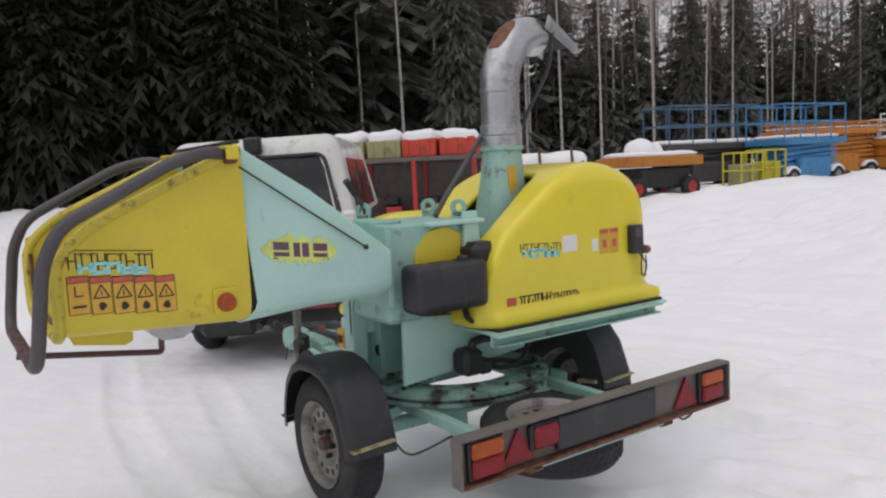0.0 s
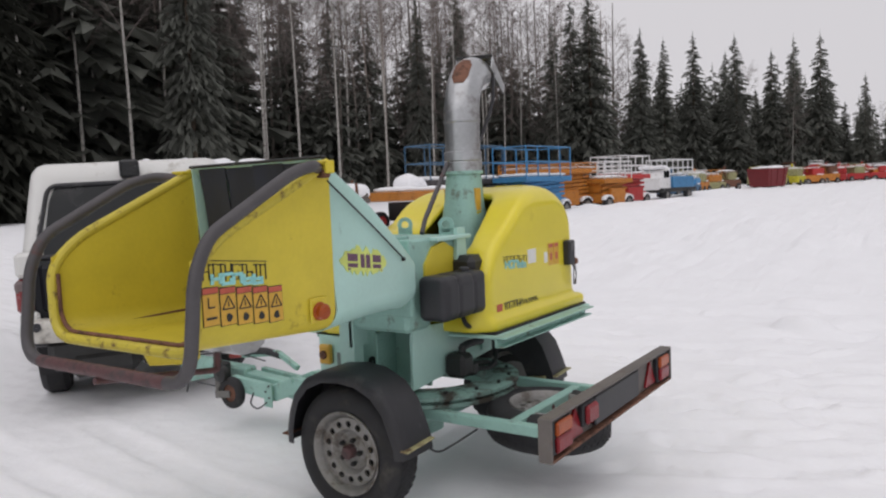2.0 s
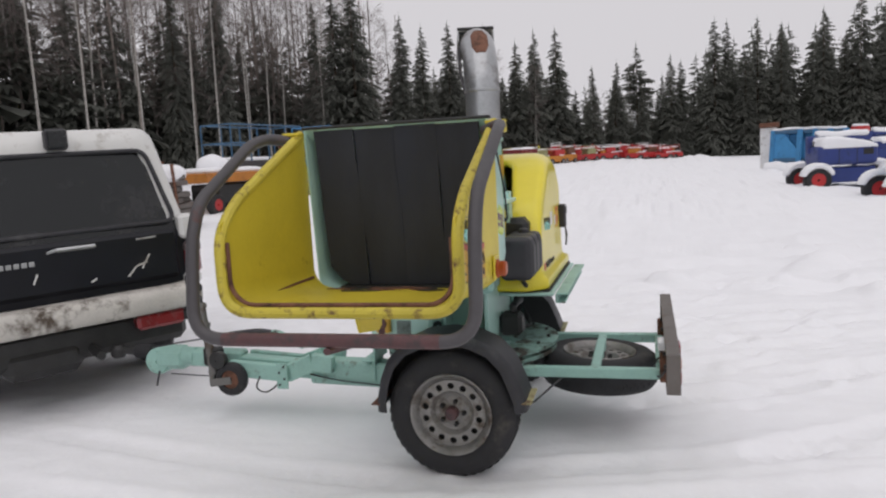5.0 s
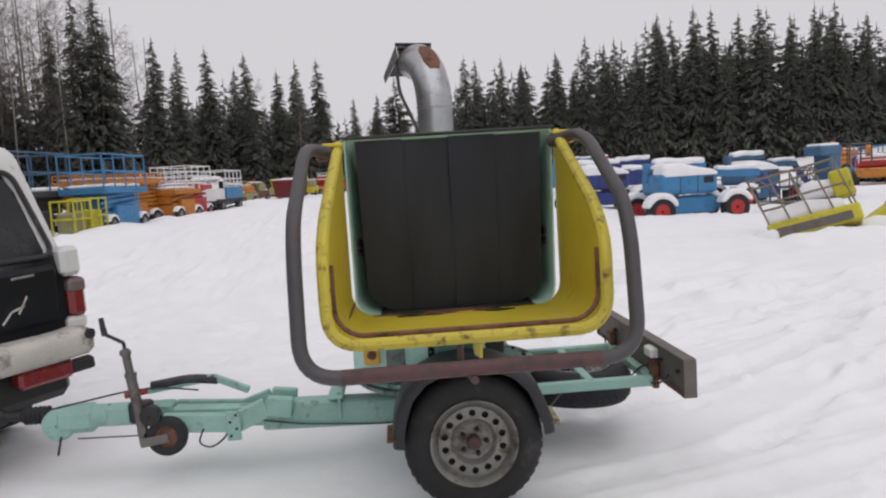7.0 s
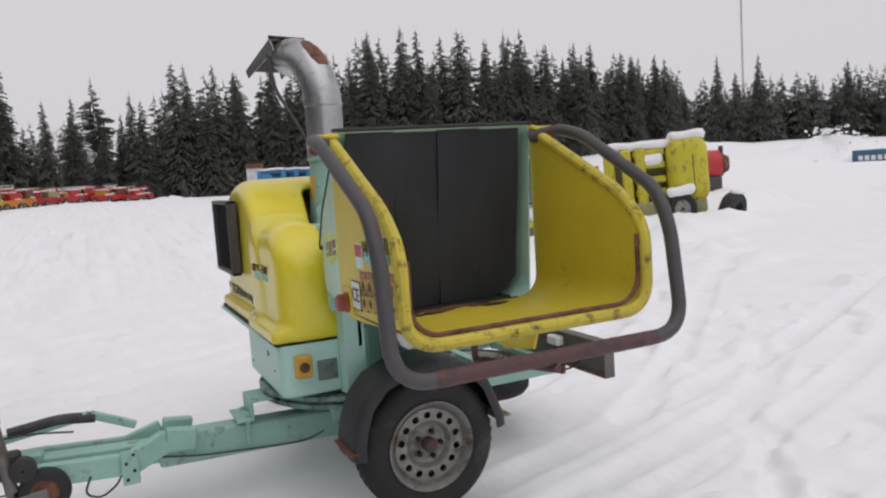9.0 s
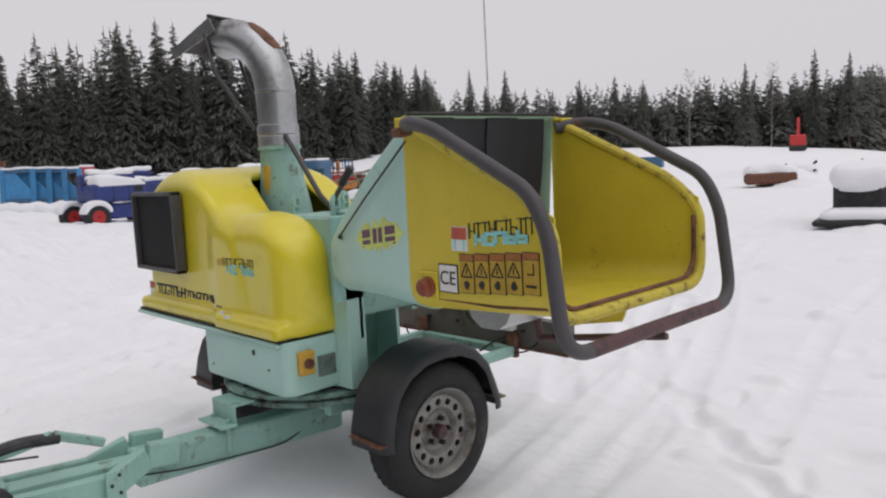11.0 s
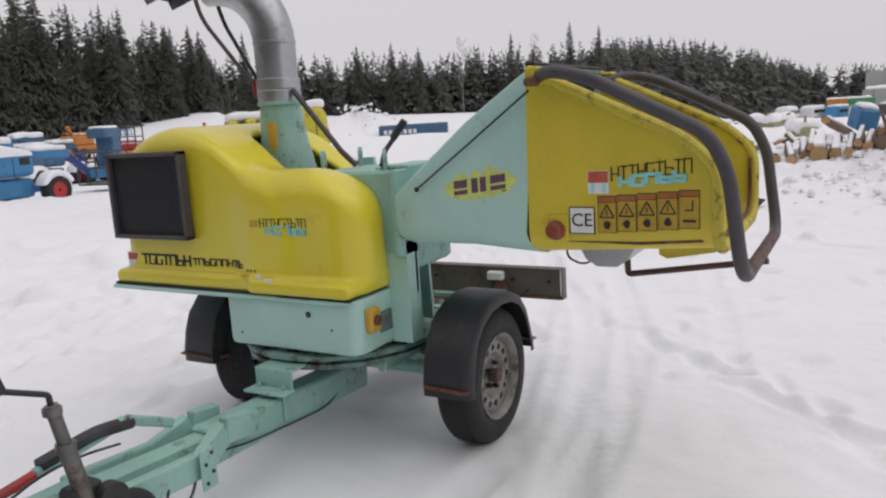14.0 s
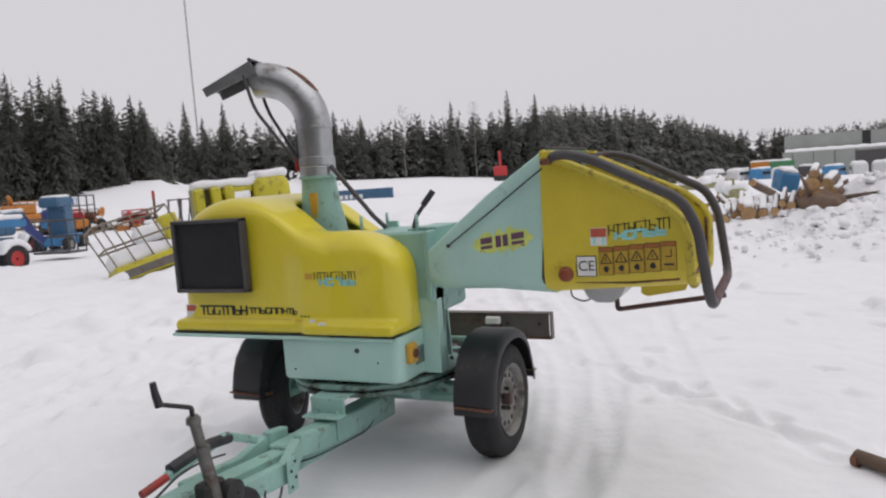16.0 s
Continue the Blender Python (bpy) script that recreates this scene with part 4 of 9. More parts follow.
# frame plate behind the hood, with the corner post below it
bm = bmesh.new()
prism(bm, [(-0.47, 0.70), (-0.30, 0.70), (-0.30, 1.235), (-0.40, 1.235), (-0.45, 1.17), (-0.47, 1.05)], "x", -0.192, -0.176)
part("frame_plate", bm, M_MINT, chipper, "mint green upright frame plate")
bm = bmesh.new()
prism(bm, [(-0.255, -0.47), (-0.165, -0.47), (-0.165, -0.40), (-0.225, -0.35), (-0.255, -0.35)], "z", 0.49, 0.93)
part("corner_post", bm, M_MINT, chipper)
bm = bmesh.new()
rbox(bm, (-0.19, -0.335, 0.62), (0.12, 0.03, 0.29), 0.005)
hp = part("pin_plate", bm, M_MINT, chipper)
bm = bmesh.new()
lathe(bm, [(0.026, 0), (0.026, 0.006), (0.005, 0.006), (0.005, 0)], 20, pose(-0.15, -0.349, 0.612, 90, 0, 0))
part("pin_hole", bm, M_DARK, hp)
bm = bmesh.new()
rbox(bm, (-0.01, -0.20, 0.64), (0.22, 0.02, 0.32), 0.005)
rbox(bm, (-0.12, -0.02, 0.63), (0.02, 0.68, 0.26), 0.005)
part("inner_wall", bm, M_MINT_WORN, chipper)
bm = bmesh.new()
prism(bm, [(-0.37, 0.495), (0.37, 0.555), (0.37, 0.70), (0.18, 0.76), (-0.36, 0.80)], "x", 0.095, 0.112)
part("rear_plate", bm, M_MINT, chipper, "flat mint green steel plate")
bm = bmesh.new()
rbox(bm, (-0.02, -0.36, 0.86), (0.36, 0.20, 0.14), 0.02)
part("discharge_box", bm, M_MINT_WORN, chipper)
bm = bmesh.new()
tube(bm, [(0.10, 0.02, 0.49), (0.118, -0.02, 0.49), (0.118, -0.02, 0.62)], 0.006, 6)
part("weld_tab", bm, M_MINT_WORN, chipper)
# hydraulic valve at the rear
bm = bmesh.new()
rbox(bm, (0.175, -0.06, 0.565), (0.12, 0.11, 0.12), 0.02)
rbox(bm, (0.19, 0.01, 0.535), (0.08, 0.07, 0.07), 0.012)
tube(bm, [(0.18, -0.04, 0.61), (0.18, -0.035, 0.655)], 0.02, 10)
valve = part("hydraulic_valve", bm, M_DARK, chipper, "oily black hydraulic valve block")
bm = bmesh.new()
tube(bm, fillet([(0.18, -0.035, 0.65), (0.185, 0.02, 0.66), (0.19, 0.13, 0.655)], 0.02), 0.020, 10)
part("lever_grip", bm, M_BLACK, valve)
for pts in ([(0.20, 0.03, 0.53), (0.24, 0.12, 0.51), (0.22, 0.24, 0.53), (0.15, 0.33, 0.60), (0.12, 0.36, 0.70)], [(0.18, 0.03, 0.55), (0.21, 0.14, 0.54), (0.19, 0.26, 0.50), (0.12, 0.40, 0.47)],
            [(0.22, -0.10, 0.86), (0.26, -0.12, 0.78), (0.27, 0.02, 0.735), (0.22, 0.14, 0.73)], [(0.20, -0.06, 0.86), (0.24, 0.0, 0.80), (0.25, 0.07, 0.84), (0.20, 0.10, 0.90)]):
    bm = bmesh.new()
    tube(bm, fillet(pts, 0.08), 0.012, 8)
    part("hose", bm, M_RUBBER, chipper)
bm = bmesh.new()
tube(bm, fillet([(0.125, 0.24, 0.58), (0.125, 0.24, 0.68), (0.125, 0.20, 0.685)], 0.01), 0.008, 8)
part("hook", bm, M_MINT_WORN, chipper)

# tray under the hood and its rear channel
bm = bmesh.new()
rbox(bm, (-0.065, 0.51, 0.715), (0.93, 1.13, 0.018), 0.006)
rbox(bm, (-0.325, -0.20, 0.715), (0.41, 0.30, 0.018), 0.006)
part("hood_tray", bm, M_MINT, chipper, "mint green tray under the hood")
bm = bmesh.new()
rbox(bm, (0.42, 0.42, 0.705), (0.012, 1.06, 0.05), 0.004)
rbox(bm, (0.45, 0.42, 0.728), (0.06, 1.06, 0.008), 0.003)
rbox(bm, (0.44, 0.42, 0.684), (0.05, 1.06, 0.008), 0.003)
part("rear_channel", bm, M_MINT_WORN, chipper)
bm = bmesh.new()
rbox(bm, (-0.37, 0.75, 0.69), (0.05, 0.08, 0.03), 0.006)
part("catch", bm, M_DARK, chipper)
bm = bmesh.new()
rbox(bm, (-0.07, 0.515, 0.731), (0.90, 1.10, 0.012), 0.006)
rbox(bm, (-0.355, -0.165, 0.731), (0.35, 0.39, 0.012), 0.006)
part("hood_seal", bm, M_RUBBER, chipper)


# hood: one soft fibreglass shell with a lower bulge over the belts and a slot for the spout
FALL_Y = np.linspace(-0.8, 1.8, 521)
FALL_Z = np.convolve(np.pad(np.interp(FALL_Y, [-0.12, 0.0, 0.04, 0.10, 0.22, 0.37, 0.50, 0.64, 0.80, 1.8], [0.75, 1.05, 1.12, 1.18, 1.262, 1.372, 1.435, 1.475, 1.50, 1.60]), 8, "edge"), np.ones(17) / 17, "valid")


def hood_solid(X, Y, Z):
    # sides lean inwards a little with height
    k = 1 - np.clip(Z - 0.80, 0, 1) * 0.05
    xc = -0.07
    main = sd_box((X - xc) / k + xc, Y, Z, (xc, 0.475, 1.05), (0.825, 1.15, 0.84), 0.125)
    main = smax(main, 0.78 * (Z - np.interp(Y, FALL_Y, FALL_Z)), 0.05)    # hollow slope falling towards the rotor
    main = smax(main, 0.64 * (Y - 0.99) + 0.77 * (Z - 1.345), 0.14)       # soft far shoulder
    bulge = sd_box(X, Y, Z, (-0.3435, -0.055, 0.965), (0.297, 0.664, 0.57), 0.13)
    bulge = smax(bulge, -0.6 * (Y + 0.275) + 0.8 * (Z - 1.192), 0.08)
    d = smin(main, bulge, 0.08)
    # flange round the foot
    foot = smin(sd_box(X, Y, Z, (-0.07, 0.52, 0.76), (0.885, 1.10, 0.075), 0.03), sd_box(X, Y, Z, (-0.359, -0.090, 0.76), (0.362, 0.55, 0.075), 0.03), 0.02)
    return smin(d, foot, 0.04)


def hood_side(side, y, z):
    """Where the hood's side face stands at a height and place along it."""
    xs = np.linspace(0.0, 0.60, 601) * side - 0.07
    inside = hood_solid(xs, np.full_like(xs, y), np.full_like(xs, z)) < 0
    return float(xs[np.nonzero(inside)[0][-1]]) if inside.any() else 0.4 * side


def hood_shape(X, Y, Z):
    d = hood_solid(X, Y, Z)
    d = np.maximum(d, -(d + 0.028))                                       # a hollow shell
    # opening round the spout, open towards the rotor housing
    splay = 1 + 0.36 * np.clip((0.44 - Y) / 0.34, 0, 1)
    slot = sd_box(-0.014 + (X + 0.014) / splay, Y, Z, (-0.014, 0.06, 1.40), (0.272, 0.80, 0.60), 0.07)
    d = smax(d, -slot, 0.015)
    rear = sd_box(X, Y, Z, (0.235, -0.38, 1.0), (0.60, 0.50, 1.2), 0.06)
    d = smax(d, -rear, 0.012)
    return np.maximum(d, 0.737 - Z)


v, f = nets(hood_shape, (-0.57, -0.54, 0.70), (0.42, 1.10, 1.50), 0.0125)
hood = raw("hood", v, f, M_YELLOW, chipper, "glossy yellow fibreglass engine hood")
bm = bmesh.new()
rbox(bm, (-0.05, 0.38, 0.93), (0.66, 0.90, 0.38), 0.03)
rbox(bm, (-0.30, 0.05, 0.90), (0.28, 0.60, 0.30), 0.03)
part("engine", bm, M_DARK, chipper, "dark engine block under the hood")

# radiator grille on the hood's front face
bm = bmesh.new()
GX = -0.512
for (y0, z0, y1, z1) in ((0.505, 0.955, 1.0, 0.975), (0.505, 1.335, 1.0, 1.355), (0.505, 0.955, 0.527, 1.355), (0.978, 0.955, 1.0, 1.355)):
    rbox(bm, (GX, (y0 + y1) / 2, (z0 + z1) / 2), (0.05, y1 - y0, z1 - z0), 0.005)
grille = part("grille_frame", bm, M_TUBE, hood, "grey steel grille frame")
bm = bmesh.new()
rbox(bm, (GX + 0.006, 0.7525, 1.155), (0.012, 0.462, 0.37), 0.003)
part("grille_mesh", bm, M_BLACK, hood, "black wire mesh")
for k in range(23):
    bm = bmesh.new()
    y = 0.535 + 0.435 * k / 22
    beam(bm, (GX - 0.003, y, 0.97), (GX - 0.003, y, 1.34), 0.003, 0.003, 0.001, (1, 0, 0))
    part("grille_wire", bm, M_DARK, grille)

# rotor housing with lifting lugs between hood and infeed
bm = bmesh.new()
rbox(bm, (-0.055, -0.235, 1.05), (0.42, 0.44, 0.35), 0.012)
rbox(bm, (-0.055, -0.455, 1.05), (0.50, 0.03, 0.36), 0.006)
rbox(bm, (-0.055, -0.40, 1.232), (0.30, 0.14, 0.02), 0.005)
housing = part("rotor_housing", bm, M_MINT_WORN, chipper, "mint green steel rotor housing")
bm = bmesh.new()
prism(bm, [(-0.32, 0.92), (-0.08, 0.92), (-0.06, 1.16), (-0.15, 1.20), (-0.24, 1.18), (-0.31, 1.10)], "x", 0.15, 0.166)
part("housing_cover", bm, M_YELLOW_STEEL, housing, "yellow inspection cover")
for x, y in ((0.10, -0.02), (-0.17, -0.01), (-0.20, -0.36)):
    bm = bmesh.new()
    lathe(bm, [(0.020, -0.008), (0.040, -0.008), (0.040, 0.008), (0.020, 0.008)], 20, pose(x, y, 1.275, 90, 0, 30))
    rbox(bm, (x, y, 1.235), (0.075, 0.016, 0.05), 0.004, Matrix.Translation((x, y, 0)) @ Matrix.Rotation(radians(30), 4, 'Z') @ Matrix.Translation((-x, -y, 0)))
    part("lifting_lug", bm, M_MINT_WORN, housing)
bm = bmesh.new()
prism(bm, [(-0.07, 0.95), (0.05, 0.95), (0.02, 1.26), (-0.05, 1.26)], "x", 0.165, 0.185)
rbox(bm, (0.18, -0.10, 1.215), (0.05, 0.30, 0.02), 0.004)
part("gusset", bm, M_MINT, housing)

# black tank at the rear
v, f = nets(lambda X, Y, Z: np.minimum(sd_box(X, Y, Z, (0.268, -0.23, 0.95), (0.155, 0.375, 0.21), 0.03), sd_box(X, Y, Z, (0.268, -0.23, 0.945), (0.17, 0.33, 0.165), 0.02)) + 0.006 * (np.abs(np.abs(Y + 0.23) - 0.065) < 0.010), (0.16, -0.44, 0.82), (0.38, -0.02, 1.08), 0.010)
tank = raw("fluid_tank", v, f, M_BLACK, chipper, "matt black ribbed plastic tank")
bm = bmesh.new()
lathe(bm, [(0.028, 0), (0.028, 0.018), (0.018, 0.024), (0.003, 0.024), (0.003, 0)], 18, pose(0.268, -0.13, 1.05))
part("tank_cap", bm, M_BLACK, tank)

# ---- infeed: green chute, yellow hopper, curtain and safety bar ----
HB, HT = 0.940, 1.574           # height of the chute's floor and top at its mouth
Y_SEAM, Y_LIP = -1.12, -1.745


def xh(y):
    """Middle line of the infeed, which stands a little askew."""
    return -0.062 + 0.026 * (y + 1.12)


def u_ring(y, hw, zb, zt, rad, n=6):
    """A U-shaped section open at the top, from one top edge round the floor to the other."""
    XC = xh(y)
    pts = [(XC - hw, y, zt)]
    pts += [(XC - hw, y, zb + rad + (zt - zb - rad) * k / 3) for k in (2, 1)]
    for k in range(n + 1):
        a = math.pi + math.pi / 2 * k / n
        pts.append((XC - hw + rad + rad * math.cos(a), y, zb + rad + rad * math.sin(a)))
    for k in range(n + 1):
        a = 1.5 * math.pi + math.pi / 2 * k / n
        pts.append((XC + hw - rad + rad * math.cos(a), y, zb + rad + rad * math.sin(a)))
    pts += [(XC + hw, y, zb + rad + (zt - zb - rad) * k / 3) for k in (1, 2)]
    pts.append((XC + hw, y, zt))
    return pts


# green chute, narrowing to the rotor
def ring4(y, hw, zb, zt, rb, rt):
    """A closed section with its own corner roundings below and above."""
    pts = []
    XC = xh(y)
    for sx, zc, r, a0 in ((-1, zb, rb, 180), (1, zb, rb, 270), (1, zt, rt, 0), (-1, zt, rt, 90)):
        for k in range(5):
            a = radians(a0 + 90 * k / 4)
            cx = XC + sx * (hw - r)
            cz = zc + r if zc == zb else zc - r
            pts.append((cx + r * math.cos(a), y, cz + r * math.sin(a)))
    return pts


def lean_ring(pts):
    """The mouth stands a finger's width back from the hopper below half height."""
    return [(x, y + 0.048 * min(1.0, max(0.0, (1.50 - z) / 0.2)) * min(1.0, max(0.0, (z - 0.935) / 0.05)), z) for x, y, z in pts]


bm = bmesh.new()
outer = [ring4(-0.47, 0.27, 0.945, 1.135, 0.07, 0.02), ring4(-0.55, 0.295, 0.925, 1.19, 0.08, 0.02), ring4(-0.64, 0.315, 0.935, 1.255, 0.08, 0.02), ring4(-0.85, 0.350, 0.942, 1.405, 0.08, 0.015), lean_ring(ring4(Y_SEAM - 0.02, 0.376, HB - 0.014, HT + 0.012, 0.08, 0.012))]
inner = [lean_ring(ring4(Y_SEAM - 0.02, 0.370, HB - 0.008, HT + 0.006, 0.074, 0.008)), ring4(-0.85, 0.344, 0.948, 1.399, 0.074, 0.01), ring4(-0.56, 0.285, 0.935, 1.18, 0.07, 0.02)]
rows = [[bm.verts.new(p) for p in r] for r in outer + inner]
for a, b in zip(rows, rows[1:]):
    for k in range(len(a)):
        bm.faces.new((a[k], a[(k + 1) % len(a)], b[(k + 1) % len(a)], b[k]))
bm.faces.new(rows[-1])
chute = part("infeed_chute", bm, M_MINT, chipper, "mint green sheet steel infeed chute", 30)
# stiffening rods along the chute's upper edges
for s in (-1, 1):
    bm = bmesh.new()
    tube(bm, [(xh(-1.13) + s * 0.392, -1.13, 1.50), (xh(-0.85) + s * 0.364, -0.85, 1.312), (xh(-0.62) + s * 0.324, -0.62, 1.165)], 0.0038, 8)
    rbox(bm, (xh(-0.6) + s * 0.314, -0.605, 1.158), (0.014, 0.018, 0.018), 0.004)
    part("link_rod", bm, M_DARK, chute)
bm = bmesh.new()
rbox(bm, (xh(Y_SEAM), Y_SEAM - 0.012, HT + 0.014), (0.765, 0.035, 0.012), 0.004)
part("chute_edge", bm, M_DARK, chute, "dark rubber edge strip")
# black rubber curtain: strips hung from the mouth's upper edge, leaning inwards, over a dark floor plate
for k in range(4):
    bm = bmesh.new()
    rows = []
    for i in range(9):
        z = HT + 0.004 - (HT - HB - 0.002) * i / 8
        y = Y_SEAM - 0.012 + 0.075 * i / 8
        x0 = xh(y) - (0.336 - 0.008 * i / 8) * (1 - k / 2)
        wd = (0.336 - 0.008 * i / 8) / 2
        rows.append([(x0 + wd * j / 4, y + 0.005 * (k % 2) + (0.005 * math.sin(1.7 * k + 0.9 * i + j) if i else 0), z + (0.07 if i == 8 and ((k == 0 and j == 0) or (k == 3 and j == 4)) else 0.02 if i == 8 and ((k == 0 and j == 1) or (k == 3 and j == 3)) else 0)) for j in range(5)])
    sheet(bm, rows, 0.006)
    part("curtain_strip", bm, M_CURTAIN, chute, "black hanging rubber curtain strip")
bm = bmesh.new()
rows = [[(xh(y) + u, y, HB + 0.001) for u in (-0.285, -0.1, 0.1, 0.285)] for y in (Y_SEAM + 0.03, Y_SEAM + 0.15)]
sheet(bm, rows, 0.006)
part("floor_plate", bm, M_DARK, chute, "dark floor plate")

M_BROWNLENS = node_mat("weathered_red_lens", (0.24, 0.055, 0.025), 0.4, var=0.2, scale=20, bump=0.1, bump_scale=120)
# yellow hopper: a U of sheet steel whose sides drop towards the lip
bm = bmesh.new()
stations = []
for k in range(13):
    t = k / 12
    y = Y_SEAM + (Y_LIP - Y_SEAM) * t
    zt = 1.575 - 0.275 * min(t / 0.86, 1) if t <= 0.86 else 1.30 - 0.04 * (t - 0.86) / 0.14
    hw = 0.388 + 0.010 * t
    ring = u_ring(y, hw, HB + 0.034 * t - 0.002, zt, 0.085)
    if k == 0:        # the far sheet reaches back a little further at its foot
        ring = [(p[0], p[1] + (0.010 * (zt - p[2]) / (zt - HB) if p[0] < xh(y) - 0.30 else 0.0), p[2]) for p in ring]
    stations.append(ring if k == 0 else u_ring(y, hw, HB + 0.034 * t - 0.002, zt, 0.085))
sheet(bm, stations, 0.006)
M_HOPPER = node_mat("stained_yellow_sheet", (0.62, 0.50, 0.04), 0.45, var=0.12, scale=5, bump=0.08, dirt=(0.26, 0.17, 0.03), dirt_amount=0.28, dirt_scale=7)
hopper = part("hopper", bm, M_HOPPER, chipper, "yellow sheet steel feed hopper with rusty lip", 40)


def lip_line(off):
    """Line of the rolled lip: down one sloping top edge, round the mouth, up the other."""
    def side(s):
        return [(xh(Y_SEAM) + s * (0.388 + off), Y_SEAM - 0.01, 1.565), (xh(-1.64) + s * (0.396 + off), -1.64, 1.325), (xh(Y_LIP) + s * (0.398 + off), Y_LIP, 1.225), (xh(Y_LIP) + s * (0.398 + off), Y_LIP, HB + 0.034 - off)]
    return fillet(side(-1) + side(1)[::-1], 0.10, 8)


bm = bmesh.new()
tube(bm, lip_line(0.006), 0.019, 10)
part("rolled_lip", bm, M_YELLOW_LIP, hopper, "yellow rolled edge, chipped and rusty")
bm = bmesh.new()
line = u_ring(Y_LIP + 0.012, 0.382, HB + 0.052, 1.20, 0.085)
tube(bm, line, 0.008, 6)
part("rust_seam", bm, M_RUST, hopper, "bare rusty weld seam")
for k in range(16):
    rnd = random.Random(930 + k)
    bm = bmesh.new()
    y0, x0 = Y_SEAM - 0.015 - 0.10 * rnd.random() ** 2, xh(-1.2) + rnd.uniform(-0.26, 0.24)
    rx, ry = rnd.uniform(0.03, 0.10), rnd.uniform(0.006, 0.022)
    ring = [(x0 + rx * math.cos(a) * rnd.uniform(0.6, 1.15), y0 - ry * math.sin(a) * rnd.uniform(0.5, 1.3)) for a in [2 * math.pi * i / 12 for i in range(12)]]
    zf = HB + 0.034 * (Y_SEAM - y0) / (Y_SEAM - Y_LIP)
    prism(bm, ring, "z", zf, zf + 0.0055)
    part("rust_patch", bm, M_RUST if k % 3 else M_DARK, hopper)
bm = bmesh.new()
line = [(XC - 0.375, Y_SEAM - 0.02, HB + 0.05), (XC - 0.382, -1.5, HB + 0.045), (XC - 0.392, Y_LIP + 0.05, HB + 0.06)]
tube(bm, line, 0.006, 6)
part("weld_line", bm, M_RUST, hopper)
for s in (-1, 1):
    x = xh(-1.2) + s * 0.392
    bm = bmesh.new()
    rbox(bm, (x + s * 0.018, Y_SEAM - 0.045, 1.566), (0.075, 0.045, 0.014), 0.004)
    rbox(bm, (x + s * 0.048, Y_SEAM - 0.045, 1.548), (0.014, 0.045, 0.045), 0.004)
    part("hinge_plate", bm, M_YELLOW_STEEL, hopper)
    bm = bmesh.new()
    lathe(bm, [(0.034, 0), (0.034, 0.012), (0.029, 0.016), (0.029, 0.034), (0.022, 0.042), (0.002, 0.044), (0.002, 0)], 24, pose(x + s * 0.004, -1.215, 1.027, 0, 90 * s, 0))
    part("side_marker", bm, M_ORANGELENS if s > 0 else M_BROWNLENS, hopper, "round orange side marker" if s > 0 else "round brown-red side marker")
    bm = bmesh.new()
    rbox(bm, (x + s * 0.006, -1.215, 1.032), (0.008, 0.085, 0.09), 0.003)
    part("marker_plate", bm, M_YELLOW_STEEL, hopper)
bm = bmesh.new()
prism(bm, [(-1.70, 0.965), (-1.46, 0.955), (-1.46, 0.87), (-1.49, 0.855), (-1.665, 0.885)], "x", XC + 0.02, XC + 0.028)
part("lower_tab", bm, M_YELLOW_STEEL, hopper, "yellow sheet tab under the floor")
bm = bmesh.new()
prism(bm, [(-1.44, 0.94), (-1.25, 0.94), (-1.27, 0.90), (-1.31, 0.875), (-1.38, 0.875), (-1.42, 0.90)], "x", XC - 0.26, XC + 0.16)
part("valve_cover", bm, M_GALV, chipper, "grey folded cover under the hopper")
bm = bmesh.new()
tube(bm, fillet([(XC - 0.18, -1.17, 0.93), (XC - 0.20, -1.18, 0.89), (XC - 0.2, -1.24, 0.865), (XC - 0.2, -1.30, 0.90), (XC - 0.2, -1.31, 0.94)], 0.03), 0.004, 6)
part("cable", bm, M_BLACK, chipper)

# safety bar round the mouth
bm = bmesh.new()
X1 = 0.472
XB = XC
XC = -0.083
left = [(XC - 0.385, -1.16, 1.535), (XC - X1 + 0.01, -1.235, 1.555), (XC - X1, -1.36, 1.528), (XC - X1, -1.728, 1.335), (XC - X1, -1.785, 1.22)]
full = left + [(XC - X1, -1.825, 0.898), (XC + X1, -1.825, 0.898)] + [(2 * XC - p[0], p[1], p[2]) for p in left[::-1]]
tube(bm, fillet(full, 0.11, 8), 0.0215, 12)
bar = part("safety_bar", bm, M_TUBE, chipper, "bent grey steel safety bar, red paint wearing through")
bm = bmesh.new()
tube(bm, [(XC - X1 + 0.11, -1.825, 0.898), (XC + X1 - 0.11, -1.825, 0.898)], 0.0222, 12)
part("bar_red_paint", bm, M_TUBE_RED, bar, "worn dark red stretch of the bar")
bm = bmesh.new()
tube(bm, fillet([(-0.08, -1.845, 0.868), (-0.08, -1.352, 0.797), (-0.08, -1.346, 0.93)], 0.015), 0.012, 8)
part("bar_link", bm, M_TUBE_RED, bar, "worn red control link under the hopper")
for s in (-1, 1):
    bm = bmesh.new()
    rbox(bm, (XC + s * 0.425, -1.165, 1.525), (0.05, 0.045, 0.03), 0.008)
    part("bar_pivot", bm, M_RUST, bar)

XC = XB

